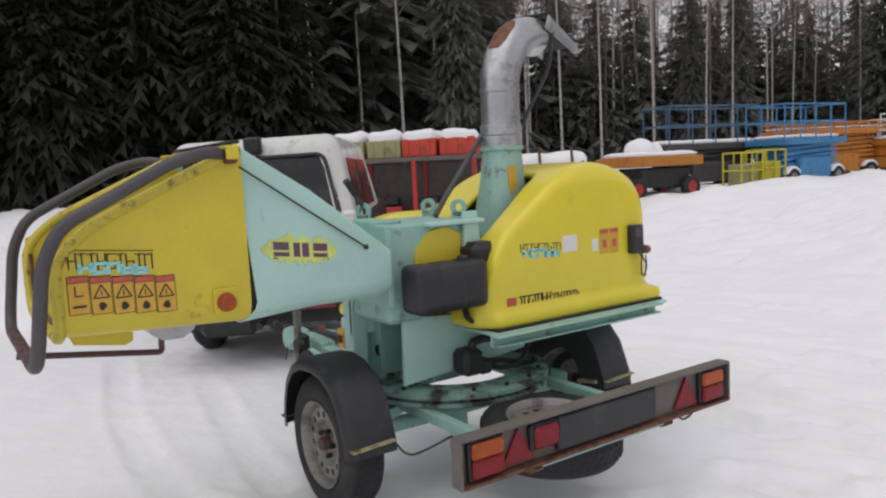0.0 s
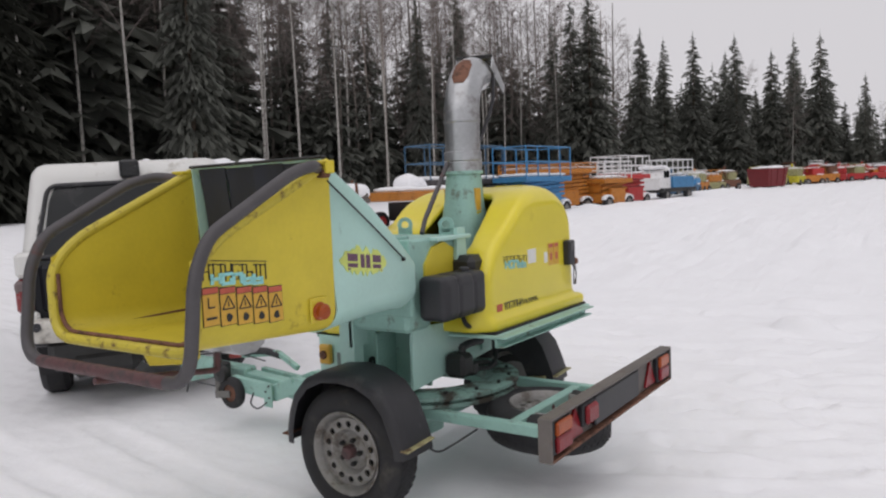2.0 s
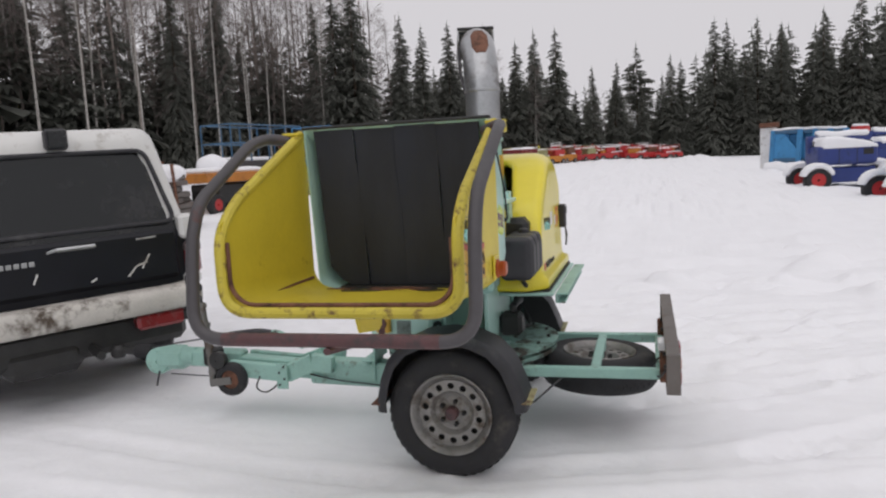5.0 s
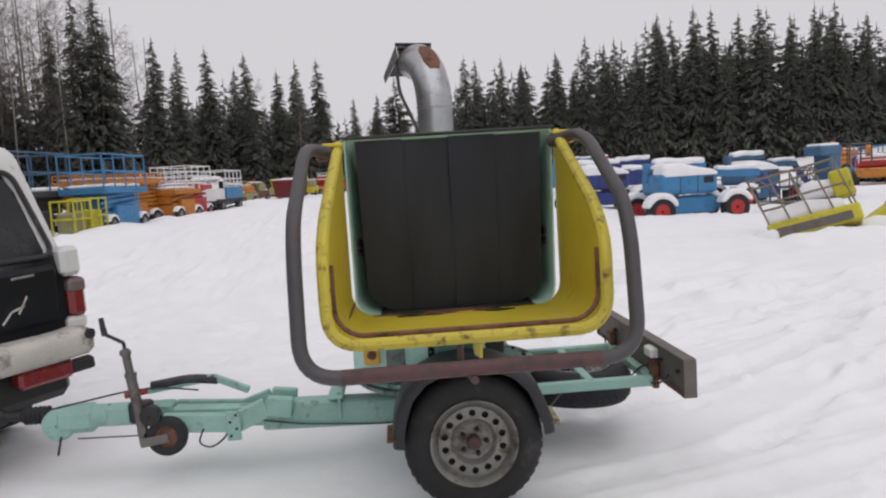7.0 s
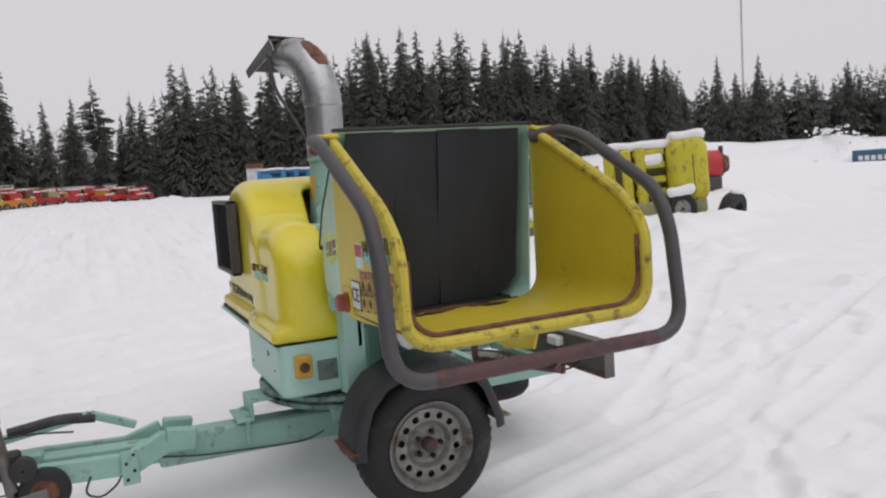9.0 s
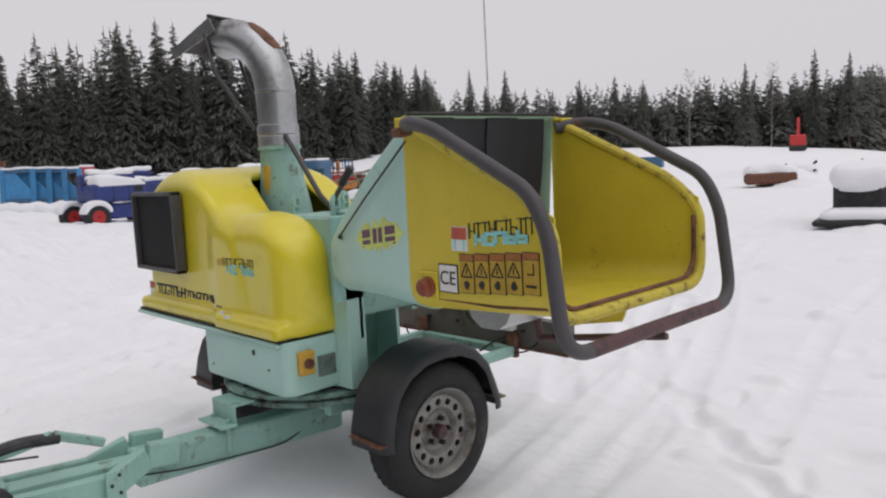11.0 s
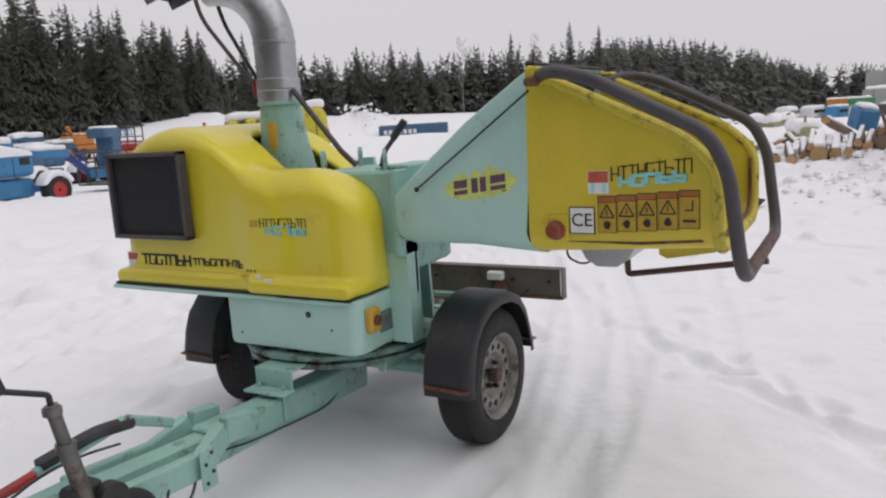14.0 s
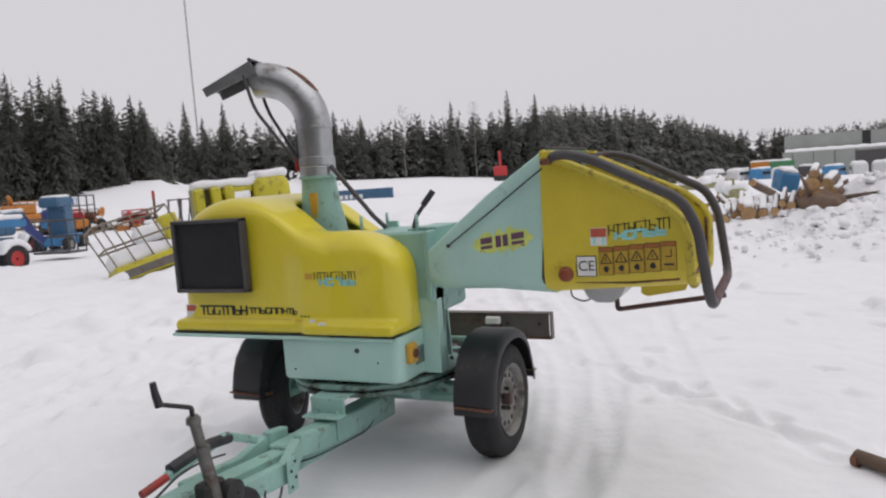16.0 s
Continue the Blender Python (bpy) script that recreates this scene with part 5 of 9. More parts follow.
# ---- discharge spout ----
SX, SY = -0.015, 0.345
bm = bmesh.new()
rows = []
for z, hx, hy in ((0.95, 0.145, 0.16), (1.18, 0.125, 0.14), (1.38, 0.098, 0.103), (1.56, 0.095, 0.095)):
    ring = []
    for k in range(20):
        a = 2 * math.pi * k / 20
        c, s_ = math.cos(a), math.sin(a)
        p = 2.0 if z > 1.5 else 3.0
        r = 1 / (abs(c) ** p + abs(s_) ** p) ** (1 / p)
        ring.append(bm.verts.new((SX + hx * r * c, SY - (1.56 - z) * 0.03 + hy * r * s_, z)))
    rows.append(ring)
for a, b in zip(rows, rows[1:]):
    for k in range(20):
        bm.faces.new((a[k], a[(k + 1) % 20], b[(k + 1) % 20], b[k]))
bm.faces.new(rows[-1])
spout_base = part("spout_base", bm, M_MINT_WORN, chipper, "mint green lower spout")
bm = bmesh.new()
lathe(bm, [(0.095, 1.535), (0.108, 1.535), (0.108, 1.552), (0.095, 1.552)], 28, Matrix.Translation((SX, SY, 0)))
part("collar", bm, M_MINT_WORN, spout_base)
bm = bmesh.new()
lathe(bm, [(0.09, 1.545), (0.103, 1.545), (0.105, 1.60), (0.101, 1.605), (0.105, 1.61), (0.105, 1.655), (0.098, 1.66), (0.098, 1.815), (0.102, 1.818), (0.102, 1.830), (0.098, 1.833), (0.09, 1.833)], 32, Matrix.Translation((SX, SY, 0)))
spout = part("spout_pipe", bm, M_GALV, chipper, "galvanised discharge pipe")
# elbow bending towards the hood's far side
DIR = Vector((-0.28, 0.96, 0)).normalized()
bm = bmesh.new()
pts = []
R, BEND = 0.295, 96
for k in range(13):
    a = radians(BEND * k / 12)
    pts.append(Vector((SX, SY, 1.825)) + DIR * (R * (1 - math.cos(a))) + Vector((0, 0, R * math.sin(a))))
tube(bm, pts, 0.099, 24, True, 0.098)
elbow = part("spout_elbow", bm, M_GALV, chipper, "galvanised spout elbow with rust patch")
for k in (1,):
    bm = bmesh.new()
    d = (pts[k + 1] - pts[k - 1]).normalized()
    m = Matrix.Translation(pts[k]) @ d.to_track_quat('Z', 'Y').to_matrix().to_4x4()
    lathe(bm, [(0.095, -0.003), (0.1005, -0.003), (0.1005, 0.003), (0.095, 0.003)], 24, m)
    part("elbow_seam", bm, M_GALV, elbow)
# rust patch worn on the outer bend
bm = bmesh.new()
rows = []
for k in range(4, 9):
    i0 = pts[k]
    d = (pts[k + 1] - pts[k - 1]).normalized()
    side = d.cross(Vector((0, 0, 1)).cross(DIR)).normalized()
    acr = d.cross(side)
    if side.z < 0 and k > 6:
        side = -side
    out = -(DIR * math.cos(radians(BEND * k / 12))) + Vector((0, 0, math.sin(radians(BEND * k / 12))))
    acr = d.cross(out).normalized()
    wdt = 0.5 if 4 < k < 8 else 0.28
    rows.append([i0 + 0.1005 * (out * math.cos(wdt * j / 2) + acr * math.sin(wdt * j / 2)) for j in range(-2, 3)])
sheet(bm, rows, 0.002)
part("rust_patch", bm, M_RUST, elbow, "brown rust patch on the bend")
# deflector flap: a folded hood that hangs steeply from the elbow's upper end
end = pts[-1]
bm = bmesh.new()
hinge = end + Vector((0, 0, 0.106)) - DIR * 0.015
side = DIR.cross(Vector((0, 0, 1))).normalized()
run = DIR * 0.295 + Vector((0, 0, -0.135))
down = side.cross(run).normalized()
down = down if down.z < 0 else -down
prof = [(-0.106, 0.085), (-0.108, 0.04), (-0.108, 0.008), (-0.09, 0.0), (0.09, 0.0), (0.108, 0.008), (0.108, 0.04), (0.106, 0.085)]
rows = []
for k in range(5):
    t = k / 4
    rows.append([hinge + run * t + side * u + down * (w * (1 - 0.35 * t)) for u, w in prof])
sheet(bm, rows, 0.004)
flap = part("deflector_flap", bm, M_GALV, chipper, "galvanised deflector flap")
# dark sheet close below the flap's plate
bm = bmesh.new()
sheet(bm, [[hinge + run * t + side * u + down * 0.012 for u in (-0.095, 0.0, 0.095)] for t in (0.12, 0.5, 0.97)], 0.005)
part("flap_liner", bm, M_DARK, flap, "dark sheet under the flap")
bm = bmesh.new()
tube(bm, [hinge - side * 0.11, hinge + side * 0.11], 0.010, 10)
part("hinge_pin", bm, M_DARK, flap)
for s in (-1, 1):
    bm = bmesh.new()
    a = end + side * 0.105 * s - DIR * 0.02
    b = Vector((SX, SY, 1.70)) + DIR * 0.11 + side * 0.05 * s
    tube(bm, fillet([hinge + run * 0.15 + side * 0.10 * s + Vector((0, 0, -0.06)), a + Vector((0, 0, -0.17)), b + DIR * 0.04, b + Vector((0, 0, -0.06))], 0.06), 0.010, 8)
    part("flap_rod", bm, M_TUBE if s < 0 else M_BLACK, flap)
bm = bmesh.new()
tube(bm, [Vector((SX, SY, 1.585)) + DIR * 0.12, Vector((SX, SY, 1.66)) + DIR * 0.125], 0.012, 10)
part("rod_handle", bm, M_REDPAINT, flap, "dark red handle")
# stay from the collar down to the rotor housing, and the folded crank
bm = bmesh.new()
tube(bm, [(SX - 0.03, SY - 0.11, 1.60), (SX - 0.02, SY - 0.36, 1.30), (SX, SY - 0.42, 1.235)], 0.013, 10)
part("stay_rod", bm, M_TUBE, spout_base)
bm = bmesh.new()
tube(bm, fillet([(-0.20, -0.34, 1.24), (-0.20, -0.36, 1.30), (-0.18, -0.44, 1.40)], 0.02), 0.011, 8)
part("turn_handle", bm, M_TUBE, housing)
bm = bmesh.new()
tube(bm, [(-0.19, -0.40, 1.355), (-0.175, -0.455, 1.425)], 0.017, 8)
part("turn_grip", bm, M_BLACK, housing)

# ---- stickers and prints on the chipper; lettering of makers is kept as plain blocks ----
LEAN = {1: 0.0, -1: 0.0}      # change of x along y of the panels that carry the prints


def decal(name, mat, side, x, y0, y1, z0, z1, parent, label="", t=0.005, skew=0.0):
    """A flat sticker on a face that looks along side * x; the face lies at x. It sinks into the sheet and stands 2 mm proud."""
    bm = bmesh.new()
    if parent is hood or parent.parent is hood:
        x = hood_side(side, (y0 + y1) / 2, (z0 + z1) / 2) + (0.0012 if parent is not hood else 0.0) * side
    c = x + side * (0.003 - t / 2)
    m = Matrix.Identity(4)
    m[2][1] = skew
    m[2][3] = -skew * y0
    m[0][1] = LEAN[side]
    m[0][3] = 1.5 * LEAN[side]
    rbox(bm, (c, (y0 + y1) / 2, (z0 + z1) / 2), (t, abs(y1 - y0), abs(z1 - z0)), 0.001, m)
    return part(name, bm, mat, parent, label)


def strokes(name, mat, side, x, y0, y1, z0, z1, n, parent, skew=0.0, w=0.16, t=0.005, seed=1, slant=0.0):
    """A row of n plain figures of upright and level bars, in place of a maker's lettering."""
    rnd = random.Random(seed)
    bm = bmesh.new()
    cell = (y1 - y0) / n
    sw, hgt = abs(cell) * w, z1 - z0
    on_hood = parent is hood
    m = Matrix.Identity(4)
    m[0][1], m[0][3] = LEAN[side], 1.5 * LEAN[side]
    for k in range(n):
        a = y0 + cell * k
        dz = skew * (a - y0)
        px = hood_side(side, a + cell / 2, (z0 + z1) / 2) if on_hood else x
        c = px + side * (0.003 - t / 2)
        g = 0.78 * cell
        kind = rnd.randrange(5)
        bars = [(0.0, 0.5, 1.0, 0)] if kind != 4 else [(0.5, 0.5, 1.0, 0)]
        if kind in (0, 1):
            bars.append((1.0, 0.5, 1.0, 0))
        if kind in (0, 2, 4):
            bars.append((0.5, 1.0, 1.0, 1))
        if kind in (1, 3):
            bars.append((0.5, 0.5, 1.0, 1))
        if kind in (2, 3):
            bars.append((0.5, 0.0, 1.0, 1))
            bars.append((1.0, 0.3, 0.5, 0))
        for u, v, ln, flat in bars:
            zc = z0 + dz + hgt * (v if not flat else 0.06 + 0.88 * v)
            yc = a + g * u + slant * (zc - z0 - dz)
            rbox(bm, (c, yc, zc), (t, abs(g) * ln + sw if flat else sw, sw * 0.85 if flat else hgt * ln), 0.0006, m)
    return part(name, bm, mat, parent)


def piece(name, bm, side, st):
    """Links one printed shape on the leaning side and gives an empty mesh for the next."""
    for v_ in bm.verts:
        v_.co.x += LEAN[side] * (v_.co.y + 1.5)
    part(name, bm, M_DECALBLACK, st, sharp=10)
    return bmesh.new()


def warning_row(side, x, y_from, y_to, z_top, z_bot, parent, skew=0.0):
    n = 5
    for k in range(n):
        a = y_from + (y_to - y_from) * (k + 0.04) / n
        b = y_from + (y_to - y_from) * (k + 0.94) / n
        lo, hi = min(a, b), max(a, b)
        dz = skew * (a - y_from)
        st = decal("warning_sticker", M_DECALBLACK, side, x, lo - 0.002, hi + 0.002, z_bot - 0.002 + dz, z_top + 0.002 + dz, parent, "orange warning sticker with red header")
        decal("sticker_field", M_DECALORANGE if side > 0 else M_DECALFADED, side, x + side * 0.0012, lo, hi, z_bot + dz, z_top - 0.02 + dz, st)
        decal("sticker_header", M_DECALRED if side > 0 else M_DECALRUSSET, side, x + side * 0.0012, lo, hi, z_top - 0.018 + dz, z_top + dz, st)
        mid, w = (lo + hi) / 2, hi - lo
        flip = (k == 4) if side < 0 else (k == 0)
        bm = bmesh.new()
        xa, xb = x + side * 0.001, x + side * 0.0058
        xa, xb = min(xa, xb), max(xa, xb)
        if flip:
            zc = (z_top + z_bot) / 2 + dz
            prism(bm, [(mid - 0.012, zc), (mid - 0.008, zc), (mid - 0.008, zc + 0.03), (mid - 0.012, zc + 0.03)], "x", xa, xb)
            prism(bm, [(mid - 0.012, zc - 0.004), (mid + 0.014, zc - 0.004), (mid + 0.014, zc), (mid - 0.012, zc)], "x", xa, xb)
            bm = piece("pictogram", bm, side, st)
            prism(bm, [(mid - 0.02, zc - 0.040), (mid + 0.02, zc - 0.040), (mid + 0.02, zc - 0.032), (mid - 0.02, zc - 0.032)], "x", xa, xb)
        else:
            zt = z_top - 0.026 + dz
            tri_h, tri_w = 0.042, 0.024
            for p, q in (((mid - tri_w, zt - tri_h), (mid, zt)), ((mid, zt), (mid + tri_w, zt - tri_h)), ((mid + tri_w, zt - tri_h), (mid - tri_w, zt - tri_h))):
                d = Vector((q[0] - p[0], q[1] - p[1])).normalized() * 0.0022
                nn = Vector((-d.y, d.x))
                prism(bm, [(p[0] - nn.x, p[1] - nn.y), (q[0] - nn.x, q[1] - nn.y), (q[0] + nn.x, q[1] + nn.y), (p[0] + nn.x, p[1] + nn.y)], "x", xa, xb)
            bm = piece("warning_triangle", bm, side, st)
            prism(bm, [(mid - 0.002, zt - 0.034), (mid + 0.003, zt - 0.034), (mid + 0.001, zt - 0.015), (mid - 0.001, zt - 0.015)], "x", xa, xb)
            bm = piece("exclamation_mark", bm, side, st)
            zb = z_bot + 0.024 + dz
            prism(bm, [(mid + 0.012 * math.cos(a_) * (1 + 0.25 * math.sin(3 * a_ + k)), zb + 0.014 * math.sin(a_)) for a_ in [2 * math.pi * i / 9 for i in range(9)]], "x", xa, xb)
        piece("pictogram", bm, side, st)


# hopper side that faces the rear light board
LEAN = {1: 0.0107, -1: 0.0413}
PX = xh(-1.5) + 0.3970
warning_row(1, PX, -1.715, -1.380, 1.172, 1.052, hopper, -0.105)
strokes("brand_print", M_DECALBLACK, 1, PX, -1.703, -1.444, 1.196, 1.250, 9, hopper, -0.105, 0.15, seed=3)
strokes("model_print", M_DECALCYAN, 1, PX + 0.002, -1.672, -1.462, 1.180, 1.214, 5, hopper, -0.105, 0.30, seed=4)
for dz in (0.0, -0.085):
    decal("print_rule", M_DECALBLACK, 1, PX, -1.702, -1.443, 1.2585 + dz, 1.2610 + dz, hopper, skew=-0.105)
# hopper side that faces the drawbar
NX = xh(-1.5) - 0.3970
warning_row(-1, NX, -1.362, -1.692, 1.140, 1.022, hopper, -0.075)
strokes("brand_print", M_DECALBLACK, -1, NX, -1.412, -1.672, 1.190, 1.238, 9, hopper, -0.10, 0.15, seed=3)
strokes("model_print", M_DECALCYAN, -1, NX - 0.002, -1.440, -1.655, 1.172, 1.206, 5, hopper, -0.10, 0.30, seed=4)
lg = decal("maker_logo", M_DECALWHITE, -1, NX, -1.402, -1.330, 1.150, 1.226, hopper, "white logo plate with red rays")
decal("logo_rays", M_DECALRED, -1, NX - 0.001, -1.400, -1.332, 1.186, 1.224, lg)
for ys in (-1.392, -1.352):
    decal("logo_post", M_DECALCYAN, -1, NX - 0.001, ys, ys + 0.012, 1.154, 1.186, lg)
ce = decal("ce_sticker", M_DECALBLACK, -1, NX, -1.352, -1.262, 1.014, 1.106, hopper, "white CE sticker with black border")
decal("ce_field", M_DECALWHITE, -1, NX - 0.0012, -1.348, -1.266, 1.018, 1.102, ce)
cu = bpy.data.curves.new("ce_text", 'FONT')
cu.body = "CE"
cu.size = 0.062
cu.align_x, cu.align_y = 'CENTER', 'CENTER'
cu.extrude = 0.0008
tx = new("ce_text", cu)
tx.data.materials.append(M_DECALBLACK)
tx.matrix_world = pose(NX + 0.0080 - 0.0050, -1.307, 1.060, 90, 0, -92.4)
LEAN = {1: 0.0, -1: 0.0}
tx.parent = ce


# logo on the chute: a splash with plain blocks
def chute_logo(s):
    def at(y, z, out):
        hw = 0.300 + (0.350 - 0.300) * (-0.58 - y) / 0.27 if y > -0.85 else 0.350 + 0.028 * (-0.85 - y) / 0.29
        return Vector((xh(y) + s * (hw + out), y, z))

    def patch(name, mat, poly, out, label=""):
        bm = bmesh.new()
        a = [bm.verts.new(at(y, z, out)) for y, z in poly]
        b = [bm.verts.new(at(y, z, -0.012)) for y, z in poly]
        k = len(poly)
        bm.faces.new(a)
        bm.faces.new(b[::-1])
        for i in range(k):
            bm.faces.new((a[i], a[(i + 1) % k], b[(i + 1) % k], b[i]))
        return part(name, bm, mat, chute, label, 20)
    sk = -0.13
    yc, zc = -0.905, 1.176
    lo, hi = [], []
    for k in range(27):
        u = -0.160 + 0.32 * k / 26
        e = max(0.0, 1 - (abs(u) / 0.162) ** 4)
        lo.append(at(yc + u, zc - 0.030 * e - 0.026 * e * (0.5 + 0.5 * math.sin(2.3 * k + math.sin(k))) + sk * u - 0.002, 0.0015))
        hi.append(at(yc + u, zc + 0.030 * e + 0.034 * e * (0.5 + 0.5 * math.sin(2.9 * k + 2 * math.sin(1.7 * k))) + sk * u + 0.002, 0.0015))
    bm = bmesh.new()
    sheet(bm, [lo, hi], 0.004)
    part("logo_splash", bm, M_SPLASH, chute, "pale yellow splash print", 20)
    figures = (((0, 0, 1, 0.30), (0, 0.45, 1, 1)), ((0, 0, 0.42, 1), (0.55, 0, 1, 1)), ((0, 0, 1, 0.30), (0, 0.45, 1, 1)))
    for k, bars in enumerate(figures):
        for u0, v0, u1, v1 in bars:
            a, b = -0.112 + 0.082 * (k if s > 0 else 2 - k) + 0.064 * u0, -0.112 + 0.082 * (k if s > 0 else 2 - k) + 0.064 * u1
            lo_, hi_ = -0.024 + 0.054 * v0, -0.024 + 0.054 * v1
            patch("logo_block", M_DECALPURPLE, [(yc + a, zc + lo_ + sk * a), (yc + b, zc + lo_ + sk * b), (yc + b, zc + hi_ + sk * b), (yc + a, zc + hi_ + sk * a)], 0.004)
    patch("logo_rule", M_DECALPURPLE, [(yc - 0.115, zc - 0.034 + sk * -0.115), (yc + 0.12, zc - 0.034 + sk * 0.12), (yc + 0.12, zc - 0.028 + sk * 0.12), (yc - 0.115, zc - 0.028 + sk * -0.115)], 0.004)


M_SPLASH = node_mat("splash_print", (0.60, 0.68, 0.17), 0.5, var=0.2, scale=12, bump=0.0)
chute_logo(1)
chute_logo(-1)

# hood, face towards the drawbar
HX = -0.4975
BX = -0.511


strokes("maker_print", M_DECALBLACK, -1, HX, 0.885, 0.555, 0.822, 0.876, 7, hood, 0.0, 0.26, 0.012, seed=5)
strokes("maker_print", M_DECALBLACK, -1, HX, 0.545, 0.215, 0.834, 0.866, 9, hood, 0.0, 0.22, 0.012, seed=6)
for k in range(3):
    decal("print_dot", M_DECALBLACK, -1, HX, 0.185 - 0.022 * k, 0.195 - 0.022 * k, 0.822, 0.832, hood, t=0.012)
lg = decal("maker_logo", M_DECALWHITE, -1, HX, 0.915, 0.995, 0.800, 0.880, hood, "white logo plate with red rays", 0.012)
decal("logo_rays", M_DECALRED, -1, HX - 0.001, 0.92, 0.99, 0.842, 0.878, lg, t=0.012)
for k in range(9):
    decal("print_rule", M_DECALORANGE, -1, HX, 0.03 + 0.1 * k, 0.13 + 0.1 * k, 0.806, 0.8085, hood, t=0.012)
strokes("brand_print", M_DECALBLACK, -1, BX, 0.092, -0.148, 1.018, 1.057, 9, hood, 0.0, 0.13, 0.012, seed=3)
strokes("model_print", M_DECALCYAN, -1, BX - 0.001, 0.060, -0.146, 0.988, 1.024, 5, hood, 0.0, 0.30, 0.014, seed=4)
decal("faded_patch", M_DECALORANGE, -1, BX - 0.0005, 0.105, 0.15, 1.02, 1.05, hood, t=0.012)
decal("small_plate", M_DECALWHITE, -1, HX - 0.004, 0.03, 0.075, 0.782, 0.80, hood, t=0.012)
decal("small_plate", M_DECALWHITE, -1, HX - 0.004, 0.10, 0.13, 0.785, 0.815, hood, t=0.012)
bm = bmesh.new()
lathe(bm, [(0.020, 0), (0.020, 0.01), (0.014, 0.018), (0.002, 0.018), (0.002, 0)], 18, pose(-0.478, 1.015, 0.965, 0, -90, 0))
part("side_marker", bm, M_REDLENS, hood, "small round red marker")
# hood, face towards the light board
QX = 0.3585
strokes("brand_print", M_DECALBLACK, 1, QX - 0.002, 0.145, 0.395, 1.062, 1.100, 9, hood, -0.06, 0.13, 0.012, seed=3)
strokes("model_print", M_DECALCYAN, 1, QX, 0.16, 0.385, 1.035, 1.072, 5, hood, -0.06, 0.30, 0.014, seed=4)
decal("white_label", M_DECALWHITE, 1, QX - 0.002, 0.405, 0.50, 1.035, 1.112, hood, "white paper label", 0.012)
decal("white_label", M_DECALWHITE, 1, QX - 0.003, 0.60, 0.64, 1.02, 1.08, hood, "", 0.012)
for y in (0.652, 0.722):
    st = decal("warning_sticker", M_DECALORANGE, 1, QX - 0.003, y, y + 0.063, 1.0, 1.125, hood, "brown and orange warning sticker", 0.012)
    decal("sticker_header", M_DECALRED, 1, QX - 0.002, y + 0.003, y + 0.06, 1.10, 1.122, st, t=0.012)
    decal("pictogram", M_DECALRED, 1, QX - 0.002, y + 0.018, y + 0.045, 1.03, 1.07, st, t=0.012)
bm = bmesh.new()
rbox(bm, (QX - 0.004, 0.892, 1.055), (0.045, 0.085, 0.145), 0.008)
box = part("control_box", bm, M_BLACK, hood, "black control box")
bm = bmesh.new()
rbox(bm, (QX + 0.020, 0.892, 1.09), (0.008, 0.055, 0.045), 0.003)
part("display", bm, M_TUBE, box)
bm = bmesh.new()
lathe(bm, [(0.022, 0), (0.022, 0.02), (0.016, 0.03), (0.002, 0.03), (0.002, 0)], 16, pose(QX - 0.02, 0.975, 0.995, 0, 90, 0))
part("cap", bm, M_RUST, hood)
for pts in ([(QX + 0.01, 0.93, 0.99), (QX + 0.02, 0.90, 0.92), (QX + 0.005, 0.93, 0.85), (QX + 0.01, 0.96, 0.90), (QX + 0.005, 0.955, 0.97)], [(QX + 0.01, 0.90, 0.985), (QX + 0.02, 0.94, 0.94), (QX + 0.01, 0.945, 0.86)]):
    bm = bmesh.new()
    tube(bm, fillet(pts, 0.04), 0.0035, 6)
    part("key_wire", bm, M_DARK, hood)
strokes("maker_print", M_DECALBLACK, 1, QX - 0.001, 0.125, 0.32, 0.815, 0.862, 7, hood, 0.0, 0.26, 0.012, seed=5)
strokes("maker_print", M_DECALBLACK, 1, QX - 0.001, 0.325, 0.50, 0.822, 0.850, 9, hood, 0.0, 0.22, 0.012, seed=6)
decal("maker_logo", M_DECALRED, 1, QX - 0.001, 0.05, 0.105, 0.808, 0.862, hood, "red and white logo plate", 0.012)
# slip of labels on the spout base
for z0, z1, mt in ((1.335, 1.455, M_DECALORANGE), (1.29, 1.33, M_LIME)):
    decal("spout_label", mt, -1, SX - 0.103, 0.30, 0.345, z0, z1, spout_base, "faded orange sticker", 0.02)
    decal("spout_label", mt, 1, SX + 0.103, 0.30, 0.345, z0, z1, spout_base, "faded orange sticker", 0.02)

# ---- the off-road car that tows the trailer; its own frame: x right, y forward, z up, rear bumper at y = 0 ----
car = thing("car", pose(-2.497, -0.032, 0.0, 0, -1.4, 56.9) @ Matrix.Diagonal((0.93, 0.97, 0.992, 1)), "white and black off-road car with dark rear window", "car")


M_SMOKED = node_mat("smoky_lens", (0.16, 0.12, 0.12), 0.3, var=0.2, scale=10, bump=0.1, dirt=(0.08, 0.06, 0.05), dirt_amount=0.5)


def car_lower(X, Y, Z):
    d = sd_box(X, Y, Z, (0, 2.25, 0.80), (1.66, 4.36, 0.62), 0.10)
    for yw in (0.95, 3.60):
        arch = np.sqrt((Y - yw) ** 2 + (Z - 0.37) ** 2) - 0.43
        d = np.maximum(d, -np.maximum(arch, 0.55 - np.abs(X)))
    return d


def car_upper(X, Y, Z):
    lean = np.clip(Z - 1.05, 0, 1)
    w = 1.62 - 0.34 * lean
    y0, y1 = 0.07 + 0.32 * lean, 3.25 - 0.95 * lean
    d = sd_box(X / w * 1.5, (Y - y0) / (y1 - y0) * 3.0, Z, (0, 1.5, 1.40), (1.5, 3.0, 0.76), 0.10)
    return d


